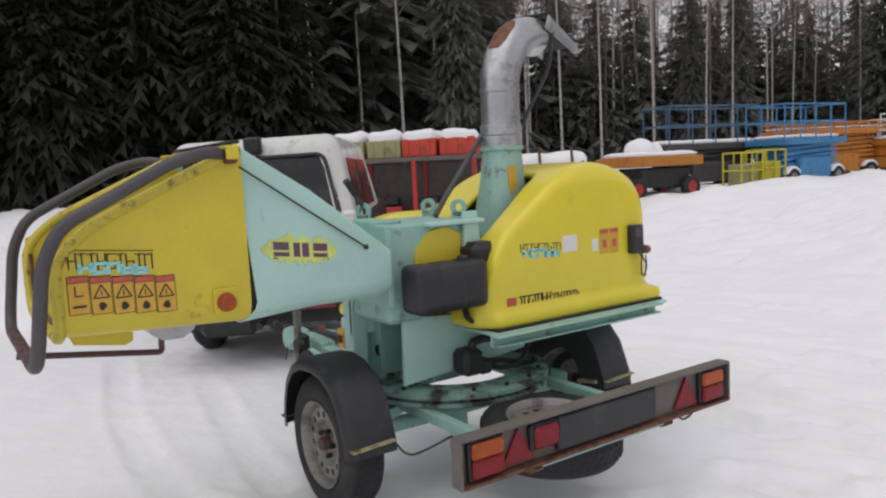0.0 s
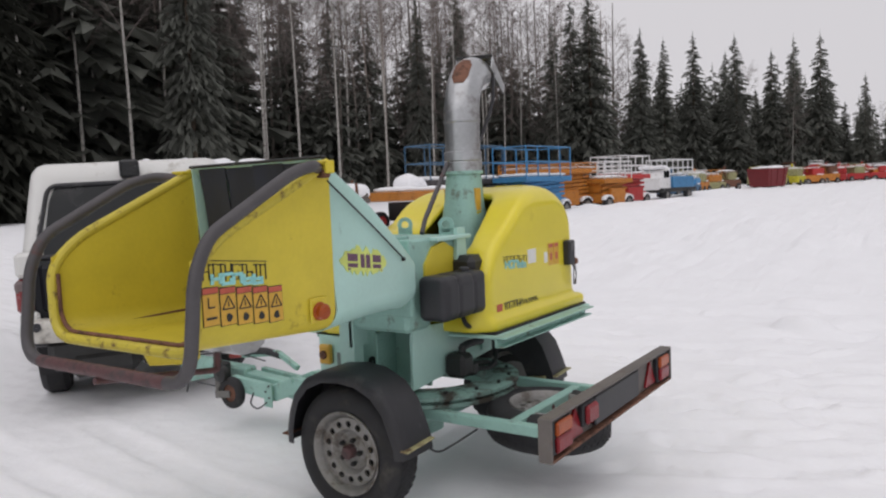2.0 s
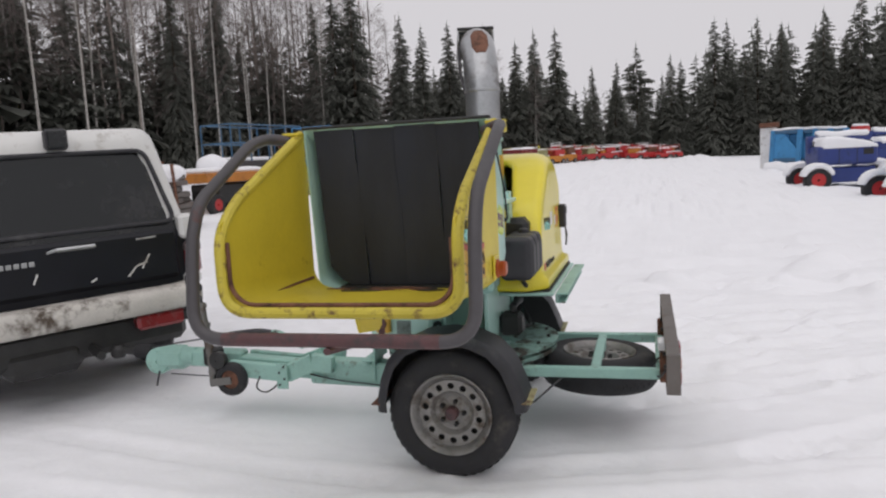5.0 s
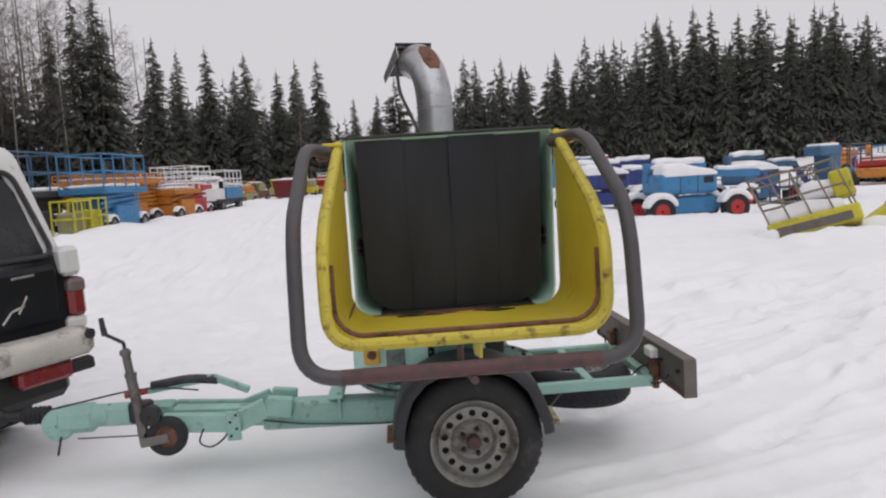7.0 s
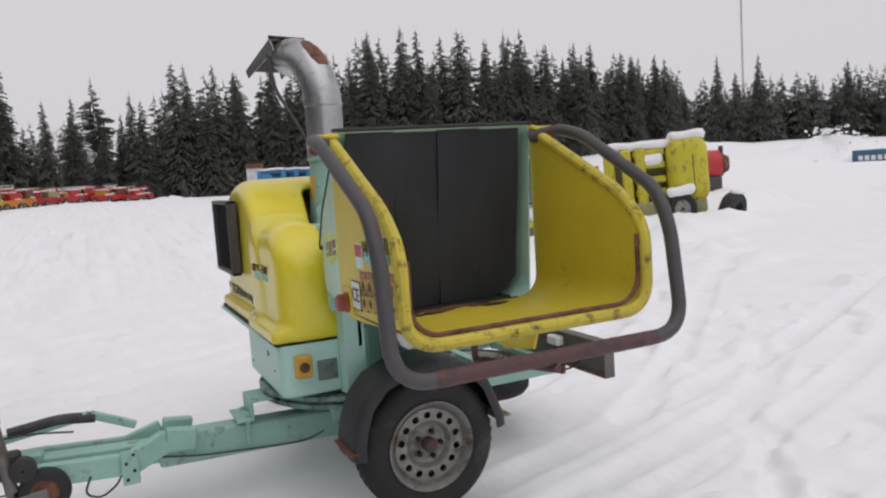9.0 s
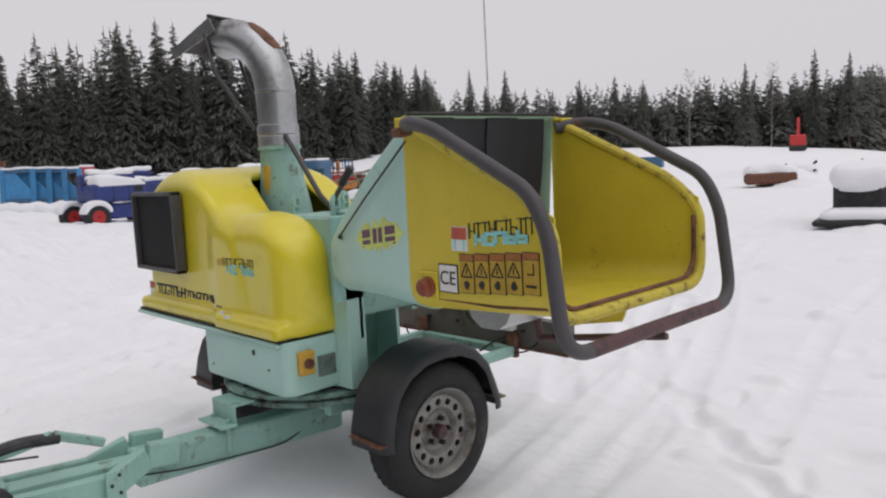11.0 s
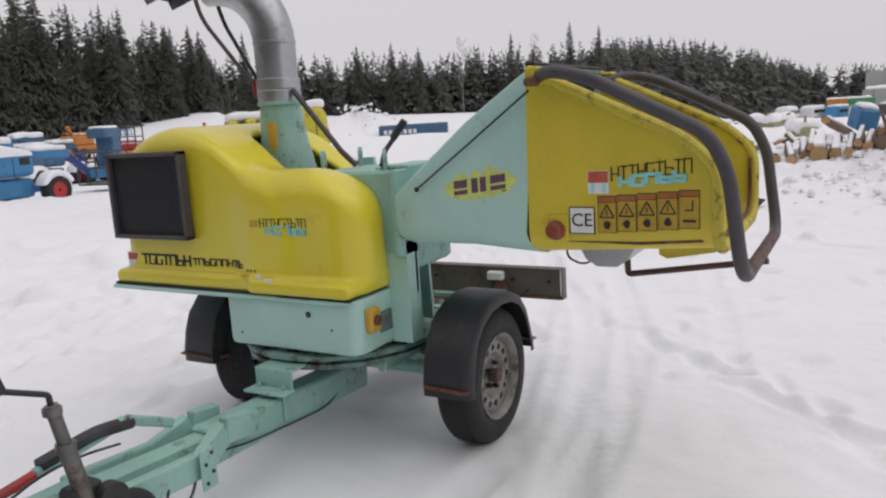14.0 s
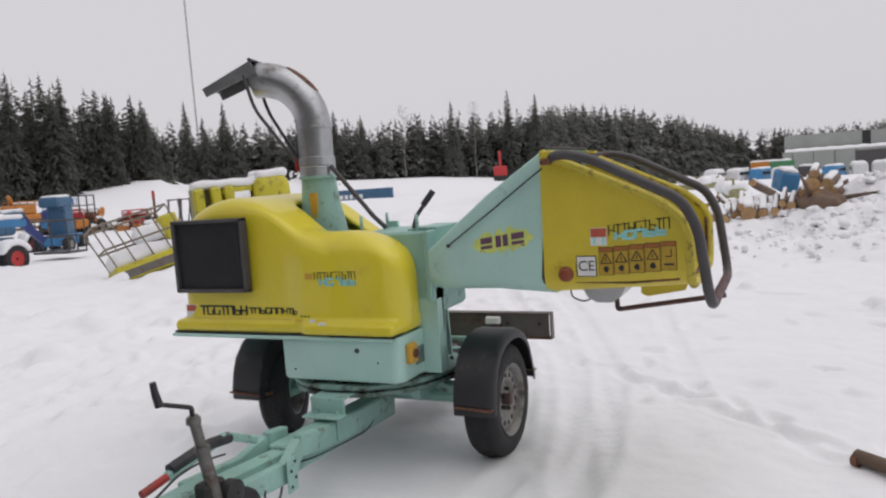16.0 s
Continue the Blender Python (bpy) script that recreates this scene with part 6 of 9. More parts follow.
v, f = nets(car_lower, (-0.9, 0.0, 0.40), (0.9, 4.6, 1.2), 0.04)
lower = raw("body", v, f, M_CARDARK, car, "glossy black lower body")
v, f = nets(car_upper, (-0.9, 0.0, 0.95), (0.9, 3.4, 1.85), 0.035)
upper = raw("cabin", v, f, M_CARWHITE, car, "white cabin and roof")
# rear window set in the slanting tailgate
def slant(x, z, off=0.0):
    return (x, 0.07 + 0.32 * (z - 1.05) - off, z)


bm = bmesh.new()
rows = []
for k in range(6):
    z = 1.06 + 0.55 * k / 5
    hw = 0.725 - 0.20 * (z - 1.05) - (0.03 if k in (0, 5) else 0)
    rows.append([slant(-hw + 2 * hw * j / 8, z, 0.012 - 0.02 * abs(j - 4) / 4) for j in range(9)])
sheet(bm, rows, 0.012)
part("rear_window", bm, M_GLASS, car, "dark tinted rear window")
bm = bmesh.new()
pts = [slant(-0.69, 1.13, 0.02), slant(0.69, 1.13, 0.02), slant(0.58, 1.62, 0.02), slant(-0.58, 1.62, 0.02)]
tube(bm, fillet([pts[0], pts[1], pts[2], pts[3], pts[0]], 0.08), 0.016, 8)
part("window_seal", bm, M_BLACK, car)
bm = bmesh.new()
rbox(bm, (0, 0.065, 0.915), (1.36, 0.06, 0.33), 0.03)
gate = part("tailgate", bm, M_CARDARK, car, "black tailgate with scratches")
bm = bmesh.new()
rbox(bm, (-0.02, 0.030, 1.03), (0.26, 0.03, 0.026), 0.010)
beam(bm, (-0.20, 0.032, 1.02), (-0.12, 0.032, 1.035), 0.006, 0.018)
part("tailgate_handle", bm, M_GALV, gate, "worn chrome handle strip")
bm = bmesh.new()
beam(bm, (0.38, 0.032, 1.035), (0.52, 0.032, 1.04), 0.006, 0.012)
part("trim_strip", bm, M_GALV, gate)
bm = bmesh.new()
for k in range(6):
    rbox(bm, (-0.52 + 0.045 * k, 0.032, 0.965), (0.034, 0.006, 0.03), 0.004)
part("badge", bm, M_GALV, gate)
bm = bmesh.new()
for a, b in (((0.30, 0.80), (0.36, 0.86)), ((0.36, 0.86), (0.44, 0.88)), ((0.40, 0.84), (0.46, 0.93)), ((-0.30, 0.84), (-0.27, 0.90)), ((0.05, 0.80), (0.09, 0.82))):
    beam(bm, (a[0], 0.033, a[1]), (b[0], 0.033, b[1]), 0.004, 0.012)
part("paint_scrape", bm, M_CARWHITE, gate, "pale scrape in the paint")
v, f = nets(lambda X, Y, Z: sd_box(X, Y, Z - 0.05 * np.clip(np.abs(X) - 0.55, 0, 1), (0, -0.01, 0.625), (1.54, 0.22, 0.16), 0.05), (-0.9, -0.15, 0.5), (0.9, 0.2, 0.8), 0.03)
part_b = raw("rear_bumper", v, f, node_mat("dirty_bumper", (0.52, 0.50, 0.46), 0.5, var=0.25, scale=3, bump=0.1, dirt=(0.08, 0.06, 0.045), dirt_amount=0.55, dirt_scale=5), car, "dirty white rear bumper with rust")
for s in (-1, 1):
    bm = bmesh.new()
    rbox(bm, (s * 0.785, 0.085, 0.87), (0.115, 0.12, 0.24), 0.03)
    tl = part("tail_light", bm, M_TAILRED, car, "red tail light cluster")
    bm = bmesh.new()
    rbox(bm, (s * 0.785, 0.081, 0.94), (0.119, 0.124, 0.085), 0.02)
    part("turn_lens", bm, M_SMOKED, tl, "smoky grey upper lens")
    bm = bmesh.new()
    rbox(bm, (s * 0.765, 0.085, 1.085), (0.13, 0.12, 0.17), 0.025)
    part("corner_panel", bm, M_CARWHITE, car, "white corner panel")
    bm = bmesh.new()
    rbox(bm, (s * 0.765, 0.085, 0.725), (0.13, 0.12, 0.075), 0.02)
    part("corner_panel", bm, M_CARWHITE, car, "white corner panel")
    bm = bmesh.new()
    lathe(bm, [(0.03, 0), (0.03, 0.02), (0.004, 0.02), (0.004, 0)], 14, pose(s * 0.71, -0.125, 0.675, 90, 0, 0))
    part("bumper_lamp", bm, M_BLACK, car)
bm = bmesh.new()
rbox(bm, (0.0, 0.235, 1.715), (0.145, 0.09, 0.135), 0.02)
rl = part("work_lamp", bm, M_BLACK, car, "black square work lamp on the roof edge")
bm = bmesh.new()
rbox(bm, (0.0, 0.189, 1.715), (0.12, 0.012, 0.11), 0.006)
part("lamp_glass", bm, M_GLASS, rl)
for s in (-1, 1):
    for y in (0.95, 3.60):
        bm = bmesh.new()
        m = pose(s * 0.82, y, 0.37, 0, 90 * s, 0)
        lathe(bm, [(0.20, -0.20), (0.33, -0.21), (0.37, -0.17), (0.37, -0.05), (0.33, 0.0), (0.22, -0.01)], 36, m)
        wh = part("wheel", bm, M_RUBBER, car)
        bm = bmesh.new()
        lathe(bm, [(0.22, -0.02), (0.20, -0.03), (0.18, -0.07), (0.08, -0.05), (0.05, -0.02), (0.01, -0.02), (0.01, -0.1), (0.21, -0.1)], 28, m)
        part("rim", bm, M_RIM, wh)
    bm = bmesh.new()
    rows = []
    for k in range(4):
        z = 1.14 + 0.44 * k / 3
        hw = (1.62 - 0.34 * (z - 1.05)) / 2 + 0.004
        rows.append([(s * hw, y, z) for y in (0.45 + 0.3 * (z - 1.05), 0.95, 1.32)])
    sheet(bm, rows, 0.012)
    part("side_window", bm, M_GLASS, car)
    bm = bmesh.new()
    rows = []
    for k in range(4):
        z = 1.14 + 0.44 * k / 3
        hw = (1.62 - 0.34 * (z - 1.05)) / 2 + 0.004
        rows.append([(s * hw, y, z) for y in (1.42, 1.9, 2.55 - 0.3 * k / 3)])
    sheet(bm, rows, 0.012)
    part("door_window", bm, M_GLASS, car)
bm = bmesh.new()
rbox(bm, (0.45, -0.04, 0.50), (0.34, 0.10, 0.10), 0.02)
part("rear_reflector_bar", bm, M_TAILRED, car, "dull red panel under the bumper")
bm = bmesh.new()
rbox(bm, (0, 0.30, 0.44), (1.36, 0.55, 0.24), 0.05)
rbox(bm, (-0.30, 0.20, 0.36), (0.5, 0.4, 0.20), 0.06)
tube(bm, [(-0.62, 0.95, 0.37), (0.62, 0.95, 0.37)], 0.06, 10)
lathe(bm, [(0.02, -0.14), (0.13, -0.10), (0.15, 0.0), (0.13, 0.10), (0.02, 0.14)], 16, pose(0.1, 0.95, 0.37, 0, 90, 0))
rbox(bm, (0, 2.2, 0.42), (1.1, 3.6, 0.10), 0.03)
part("underbody", bm, M_DARK, car)
bm = bmesh.new()
tube(bm, [(0, 0.2, 0.40), (0.0, -0.15, 0.36)], 0.03, 10)
beam(bm, (0.35, 0.05, 0.47), (0.74, -0.09, 0.51), 0.08, 0.07, 0.012)
part("tow_bar", bm, M_DARK, car)
for s in (-1, 1):
    bm = bmesh.new()
    rbox(bm, (s * 0.66, 0.50, 0.40), (0.26, 0.012, 0.34), 0.004)
    part("mud_flap", bm, M_RUBBER, car)

# ---- machines stored round the yard, with snow on them ----
def ground_z(x, y):
    return float(snow_height(np.float64(x), np.float64(y)))


def stand(x, y, turn, sink=0.04):
    return pose(x, y, ground_z(x, y) - sink, 0, 0, turn)


def placed(x, y, turn, size, sink=0.08):
    """Like stand(), for things built larger or smaller than their plan."""
    return stand(x, y, turn, sink) @ Matrix.Scale(size, 4)


def snow_cap(parent, c, s, seed=0, name="snow_cap", m=None):
    """Snow lying on a flat top: a soft uneven pad."""
    rnd = random.Random(seed)
    a, b = rnd.uniform(0, 9), rnd.uniform(0, 9)
    h = max(0.05, min(s[0], s[1]) / 8)

    def shape(X, Y, Z):
        wob = 0.14 * s[2] * (np.sin(X * 3.1 + a) + np.sin(Y * 2.7 + b) + np.sin(X * 7 + Y * 5 + a))
        return sd_box(X, Y, Z - wob, c, (s[0], s[1], s[2] * 1.7), 0.42 * s[2] * 1.7)
    v, f = nets(shape, (c[0] - s[0] / 2, c[1] - s[1] / 2, c[2] - s[2] * 1.4), (c[0] + s[0] / 2, c[1] + s[1] / 2, c[2] + s[2] * 1.4), h)
    ob = raw(name, v, f, M_SNOW, parent, "thick white snow cap")
    if m:
        ob.matrix_local = m
    return ob


def wheel_part(parent, x, y, r, w, rim=None, name="wheel"):
    bm = bmesh.new()
    m = pose(x, y, r, 90, 0, 0)
    lathe(bm, [(0.55 * r, -w / 2), (0.9 * r, -w / 2), (r, -w / 3), (r, w / 3), (0.9 * r, w / 2), (0.55 * r, w / 2)], 22, m)
    o = part(name, bm, M_RUBBER, parent)
    bm = bmesh.new()
    lathe(bm, [(0.1 * r, -w / 2.4), (0.55 * r, -w / 2.2), (0.55 * r, w / 2.2), (0.1 * r, w / 2.4)], 16, m)
    part("rim", bm, rim or M_RIM, o)
    return o


def wheel_snow(parent, x, y, r, w, thick=0.09):
    """Snow lying round the upper part of a wheel."""
    def shape(X, Y, Z):
        d = np.abs(np.hypot(X - x, Z - r) - (r + 0.3 * thick)) - 0.5 * thick * (0.6 + 0.6 * np.clip((Z - r) / r, 0, 1))
        d = smax(d, np.abs(Y - y) - w * 0.62, 0.05)
        return smax(d, 1.35 * r - Z + 0.03 * np.sin(9 * X), 0.05)
    v, f = nets(shape, (x - 1.3 * r, y - 0.8 * w, r), (x + 1.3 * r, y + 0.8 * w, 2.3 * r + thick), 0.05)
    raw("wheel_snow", v, f, M_SNOW, parent)


def railing(parent, mat, x0, x1, y0, y1, z0, z1, r, posts=4):
    """Two rails all round and the posts below them, each a part."""
    for z in (z0 + (z1 - z0) * 0.5, z1):
        bm = bmesh.new()
        tube(bm, [(x0, y0, z), (x1, y0, z), (x1, y1, z), (x0, y1, z), (x0, y0, z)], r, 6)
        part("hand_rail", bm, mat, parent)
    for k in range(posts):
        x = x0 + (x1 - x0) * k / (posts - 1)
        for y in (y0, y1):
            bm = bmesh.new()
            tube(bm, [(x, y, z0), (x, y, z1)], r, 6)
            part("rail_post", bm, mat, parent)


def scissor_lift(m, mat, rail_mat, label, length=3.0, width=1.5, deck=1.7, rails=1.0, seed=0, rim=None, skirt=True):
    """A lift with closed side boxes, folded scissors and a railed platform."""
    t = thing("scissor_lift", m, label, "scissor lift", "stored lifting machines")
    bm = bmesh.new()
    rbox(bm, (0, 0, 0.62), (length * 0.92, width * 0.78, 0.5), 0.04)
    part("chassis", bm, mat, t)
    for sy in (-1, 1):
        bm = bmesh.new()
        rbox(bm, (0, sy * width * 0.42, 0.72), (length * 0.5, 0.28, 0.78), 0.05)
        rbox(bm, (length * 0.1, sy * (width * 0.42 + 0.145), 0.8), (length * 0.18, 0.02, 0.4), 0.01)
        part("side_box", bm, mat, t)
    for sx in (-1, 1):
        for sy in (-1, 1):
            wheel_part(t, sx * length * 0.36, sy * width * 0.45, 0.36, 0.26, rim)
            wheel_snow(t, sx * length * 0.36, sy * width * 0.45, 0.36, 0.26)
    n = max(2, int((deck - 0.9) / 0.2))
    for k in range(n):
        z0, z1 = 0.85 + (deck - 0.95) * k / n, 0.85 + (deck - 0.95) * (k + 1) / n
        for sy in (-1, 1):
            bm = bmesh.new()
            beam(bm, (-length * 0.44, sy * width * 0.34, z0), (length * 0.44, sy * width * 0.34, z1), 0.05, 0.13)
            beam(bm, (-length * 0.44, sy * width * 0.28, z1), (length * 0.44, sy * width * 0.28, z0), 0.05, 0.13)
            part("scissor_arm", bm, mat, t)
    if skirt:
        bm = bmesh.new()
        rbox(bm, (0, 0, (deck + 0.9) / 2), (length * 0.8, width * 0.5, deck - 0.9), 0.03)
        part("scissor_pack", bm, mat, t)
    bm = bmesh.new()
    rbox(bm, (0, 0, deck), (length, width, 0.24), 0.02)
    part("platform", bm, mat, t)
    railing(t, rail_mat, -length / 2 + 0.04, length / 2 - 0.04, -width / 2 + 0.04, width / 2 - 0.04, deck + 0.1, deck + 0.1 + rails, 0.03, 5)
    bm = bmesh.new()
    for z in (0.45, 0.65, 0.85, 1.05):
        beam(bm, (length * 0.50, -0.22, z), (length * 0.50, 0.22, z), 0.03, 0.03)
    for y in (-0.22, 0.22):
        beam(bm, (length * 0.50, y, 0.35), (length * 0.50, y, deck), 0.03, 0.03, 0.004, (1, 0, 0))
    part("ladder", bm, rail_mat, t)
    snow_cap(t, (0, 0, deck + 0.17), (length * 0.96, width * 0.94, 0.13), seed)
    return t


def boom_lift(m, mat, label, seed=0, boom_high=1.55):
    t = thing("boom_lift", m, label, "boom lift", "stored lifting machines")
    bm = bmesh.new()
    rbox(bm, (0, 0, 0.55), (1.5, 1.15, 0.5), 0.05)
    beam(bm, (-1.2, 0, 0.5), (1.2, 0, 0.5), 0.5, 0.25, 0.03)
    part("chassis", bm, mat, t)
    for sx in (-1, 1):
        for sy in (-1, 1):
            wheel_part(t, sx * 1.18, sy * 0.85, 0.42, 0.34, M_REDPAINT)
            wheel_snow(t, sx * 1.18, sy * 0.85, 0.42, 0.34, 0.16)
    v, f = nets(lambda X, Y, Z: sd_box(X, Y, Z, (-0.15, 0, 1.20), (1.85, 1.4, 0.66), 0.15), (-1.3, -0.9, 0.75), (1.1, 0.9, 1.65), 0.06)
    cov = raw("turret_cover", v, f, mat, t)
    bm = bmesh.new()
    rbox(bm, (0.45, -0.695, 1.28), (0.32, 0.03, 0.2), 0.02)
    part("vent_panel", bm, M_DARK, cov)
    for x in (0.1, -0.45):
        bm = bmesh.new()
        rbox(bm, (x, -0.692, 1.20), (0.025, 0.02, 0.56), 0.004)
        part("panel_gap", bm, M_DARK, cov)
    bm = bmesh.new()
    beam(bm, (-0.9, 0.30, boom_high), (2.7, 0.30, boom_high - 0.18), 0.22, 0.24, 0.03)
    part("lower_boom", bm, mat, t)
    bm = bmesh.new()
    beam(bm, (-0.95, 0.30, boom_high + 0.22), (0.9, 0.30, boom_high + 0.16), 0.18, 0.16, 0.03)
    rbox(bm, (-1.0, 0.30, boom_high), (0.25, 0.3, 0.6), 0.04)
    part("upper_boom", bm, mat, t)
    bm = bmesh.new()
    beam(bm, (2.6, 0.30, boom_high - 0.18), (3.3, 0.25, 0.75), 0.18, 0.2, 0.02)
    part("jib", bm, M_NAVY, t)
    railing(t, M_TUBE, 3.4, 4.1, -0.6, 0.8, 0.35, 1.35, 0.025, 3)
    bm = bmesh.new()
    rbox(bm, (3.75, 0.1, 0.35), (0.75, 1.45, 0.06), 0.01)
    part("basket_floor", bm, M_TUBE, t)
    def drift(X, Y, Z):
        d = sd_box(X, Y, Z, (-0.1, -0.05, 1.50), (1.80, 1.32, 0.62), 0.16)
        return smax(d, 0.28 * (X - 0.25) + Z - 1.66 + 0.03 * np.sin(5 * X + seed) * np.sin(4 * Y), 0.08)
    v, f = nets(drift, (-1.1, -0.8, 1.45), (0.9, 0.75, 1.95), 0.06)
    raw("snow_cap", v, f, M_SNOW, t, "soft wedge of snow on the cover")
    snow_cap(t, (0.0, 0.30, boom_high + 0.34), (1.7, 0.3, 0.12), seed + 5)
    snow_cap(t, (1.9, 0.30, boom_high + 0.02), (1.4, 0.28, 0.09), seed + 6)
    return t


def old_machine(m, mat, mat2, label, seed, size=1.0):
    """A small stored machine: body on wheels, mast and folded arm, snow on top."""
    rnd = random.Random(seed)
    t = thing("stored_machine", m, label, "machine", "machines in the far row")
    ln, h = rnd.uniform(2.4, 3.6) * size, rnd.uniform(1.1, 1.7) * size
    bm = bmesh.new()
    rbox(bm, (0, 0, 0.35 + h * 0.25), (ln, 1.5, h * 0.5), 0.08)
    part("chassis", bm, mat, t)
    bm = bmesh.new()
    rbox(bm, (rnd.uniform(-0.5, 0.5), 0, 0.35 + h * 0.75), (ln * rnd.uniform(0.4, 0.65), 1.4, h * 0.55), 0.12)
    part("cover", bm, mat2, t)
    bm = bmesh.new()
    x = rnd.uniform(-0.8, 0.8)
    beam(bm, (x, 0.2, h * 0.8), (x + rnd.uniform(-1.2, 1.2), 0.2, h + rnd.uniform(0.5, 1.0)), 0.2, 0.22, 0.03)
    beam(bm, (x, -0.3, h * 0.8), (x + rnd.uniform(-0.6, 0.6), -0.3, h + rnd.uniform(0.3, 0.7)), 0.1, 0.1, 0.02)
    part("arm", bm, mat, t)
    railing(t, rnd.choice((mat, mat2, M_WHITE)), -ln * 0.35, ln * 0.35, -0.6, 0.6, h + 0.1, h + rnd.uniform(0.4, 0.9), 0.025, 4)
    for sx in (-1, 1):
        wheel_part(t, sx * ln * 0.32, -0.7, 0.36, 0.26)
        wheel_part(t, sx * ln * 0.32, 0.7, 0.36, 0.26)
    snow_cap(t, (0, 0, 0.42 + h * 1.04), (ln * 0.6, 1.3, 0.12), seed)
    snow_cap(t, (ln * 0.25, -0.1, 0.42 + h * 0.52), (ln * 0.4, 1.35, 0.10), seed + 1)
    return t


scissor_lift(placed(-7.75, 16.1, 83, 0.62), M_BLUE, M_BLUE, "blue scissor lift with blue railings and snow", 3.7, 1.9, 1.75, 1.35, 3)
scissor_lift(placed(-9.2, 14.3, 80, 0.62), M_TUBE, M_SLATE, "grey scissor lift with blue railings under snow", 4.8, 1.6, 1.75, 1.5, 4, skirt=False)
scissor_lift(placed(-8.5, 18.6, 66, 0.62), M_ORANGE, M_ORANGE, "orange scissor lift with snow on its platform", 5.0, 1.9, 2.1, 0.3, 5)
scissor_lift(placed(-7.3, 20.3, 75, 0.62), M_ORANGE, M_WHITE, "orange lift with white railings under snow", 2.4, 1.9, 1.5, 0.9, 6)
scissor_lift(placed(-7.5, 22.3, 80, 0.62), M_REDPAINT, M_WHITE, "red lift with white railings and snow", 3.2, 2.0, 1.7, 1.05, 7)
boom_lift(placed(7.45, 15.9, 6, 0.88, 0.16), M_BLUE, "bright blue boom lift with red rims, snow on top", 11)
boom_lift(placed(6.4, 20.0, 8, 0.86, 0.12), M_NAVY, "dark blue boom lift half covered with snow", 12)
boom_lift(placed(12.0, 21.3, 20, 0.86, 0.12), M_SLATE, "dull blue boom lift with a long boom, snow on top", 13, 1.75)
boom_lift(placed(9.3, 25.5, 10, 0.86, 0.12), M_NAVY, "dark blue boom lift in the second row under snow", 14, 1.75)

# tall blue lift mast
t = thing("mast_lift", placed(14.2, 20.7, 30, 0.86), "blue upright mast lift with a dark railing", "mast lift", "stored lifting machines")
bm = bmesh.new()
rbox(bm, (0, 0, 0.55), (1.8, 1.1, 0.5), 0.05)
part("chassis", bm, M_BLUE, t)
bm = bmesh.new()
rbox(bm, (0.2, 0, 1.55), (0.8, 0.7, 1.6), 0.06)
rbox(bm, (-0.1, 0, 2.35), (1.5, 0.75, 0.45), 0.06)
part("mast", bm, M_SLATE, t)
railing(t, M_TUBE, 0.9, 2.6, -0.5, 0.5, 1.6, 2.6, 0.03, 3)
t.scale = (0.86, 0.86, 0.72)
for sx in (-1, 1):
    wheel_part(t, sx * 0.7, -0.55, 0.36, 0.26)
    wheel_part(t, sx * 0.7, 0.55, 0.36, 0.26)
snow_cap(t, (-0.1, 0, 2.6), (1.4, 0.7, 0.08), 31)

# row going away along the wood
colours = [(M_SLATE, M_WHITE, "blue and white"), (M_SLATE, M_BLUE, "blue"), (M_ORANGE, M_OLIVE, "brown and olive"), (M_OLIVE, M_ORANGE, "olive and orange"), (M_RUST, M_OLIVE, "rusty olive"), (M_OLIVE, M_LIME, "olive green"), (M_LIME, M_OLIVE, "pale yellow"),
           (M_ORANGE, M_REDPAINT, "orange and red"), (M_ORANGE, M_RUST, "rusty orange"), (M_REDPAINT, M_REDPAINT, "dark red"), (M_REDPAINT, M_OLIVE, "red and olive")]
rnd = random.Random(5)
for k, y in enumerate((31.0, 33.6, 36.2, 38.6, 41.0, 47.4, 49.2, 50.8, 52.4, 54.0, 55.4)):
    a, b, c = colours[k]
    x = float(np.interp(y, [31, 36, 41, 47, 49.5, 52, 56], [-8.4, -8.7, -8.5, -6.9, -5.9, -4.8, -3.4])) + rnd.uniform(-0.25, 0.25)
    old_machine(placed(x, y, 70 + rnd.uniform(-25, 25), 0.60), a, b, f"{c} machine under snow in a long row", 100 + k, rnd.uniform(0.85, 1.0))
    if k % 2 == 0:
        old_machine(placed(x - 2.4, y + 0.8, 80 + rnd.uniform(-25, 25), 0.60), b, a, f"{c} machine standing behind the row in snow", 140 + k, 1.1)
for k in range(20):
    x = -7.4 + 0.54 * k
    old_machine(placed(x, 57.2 + 0.15 * k + rnd.uniform(-1.0, 0.8), rnd.uniform(-30, 30), 0.60), M_REDPAINT, (M_REDPAINT, M_RUST, M_REDPAINT, M_REDPAINT, M_ORANGE)[k % 5], "red farm machine in a packed row", 200 + k, 0.9)
# dark red steel bin in the row
t = thing("steel_bin", stand(-6.9, 44.3, 62, 0.1), "dark red ribbed steel bin with snow on its rim", "steel bin")
bm = bmesh.new()
rows = [[(sx * (0.72 + 0.14 * z), sy * (0.62 + 0.12 * z), 0.18 + 1.05 * z) for sx, sy in ((-1, -1), (1, -1), (1, 1), (-1, 1), (-1, -1))] for z in (0.0, 0.5, 1.0)]
sheet(bm, rows, 0.03)
rbox(bm, (0, 0, 0.2), (1.44, 1.24, 0.06), 0.01)
part("bin_body", bm, M_BINDARK, t)
for x in (-0.5, 0.0, 0.5):
    for sy in (-1, 1):
        bm = bmesh.new()
        beam(bm, (x, sy * 0.645, 0.2), (x * 1.15, sy * 0.765, 1.2), 0.07, 0.05, 0.008)
        part("rib", bm, M_BINDARK, t)
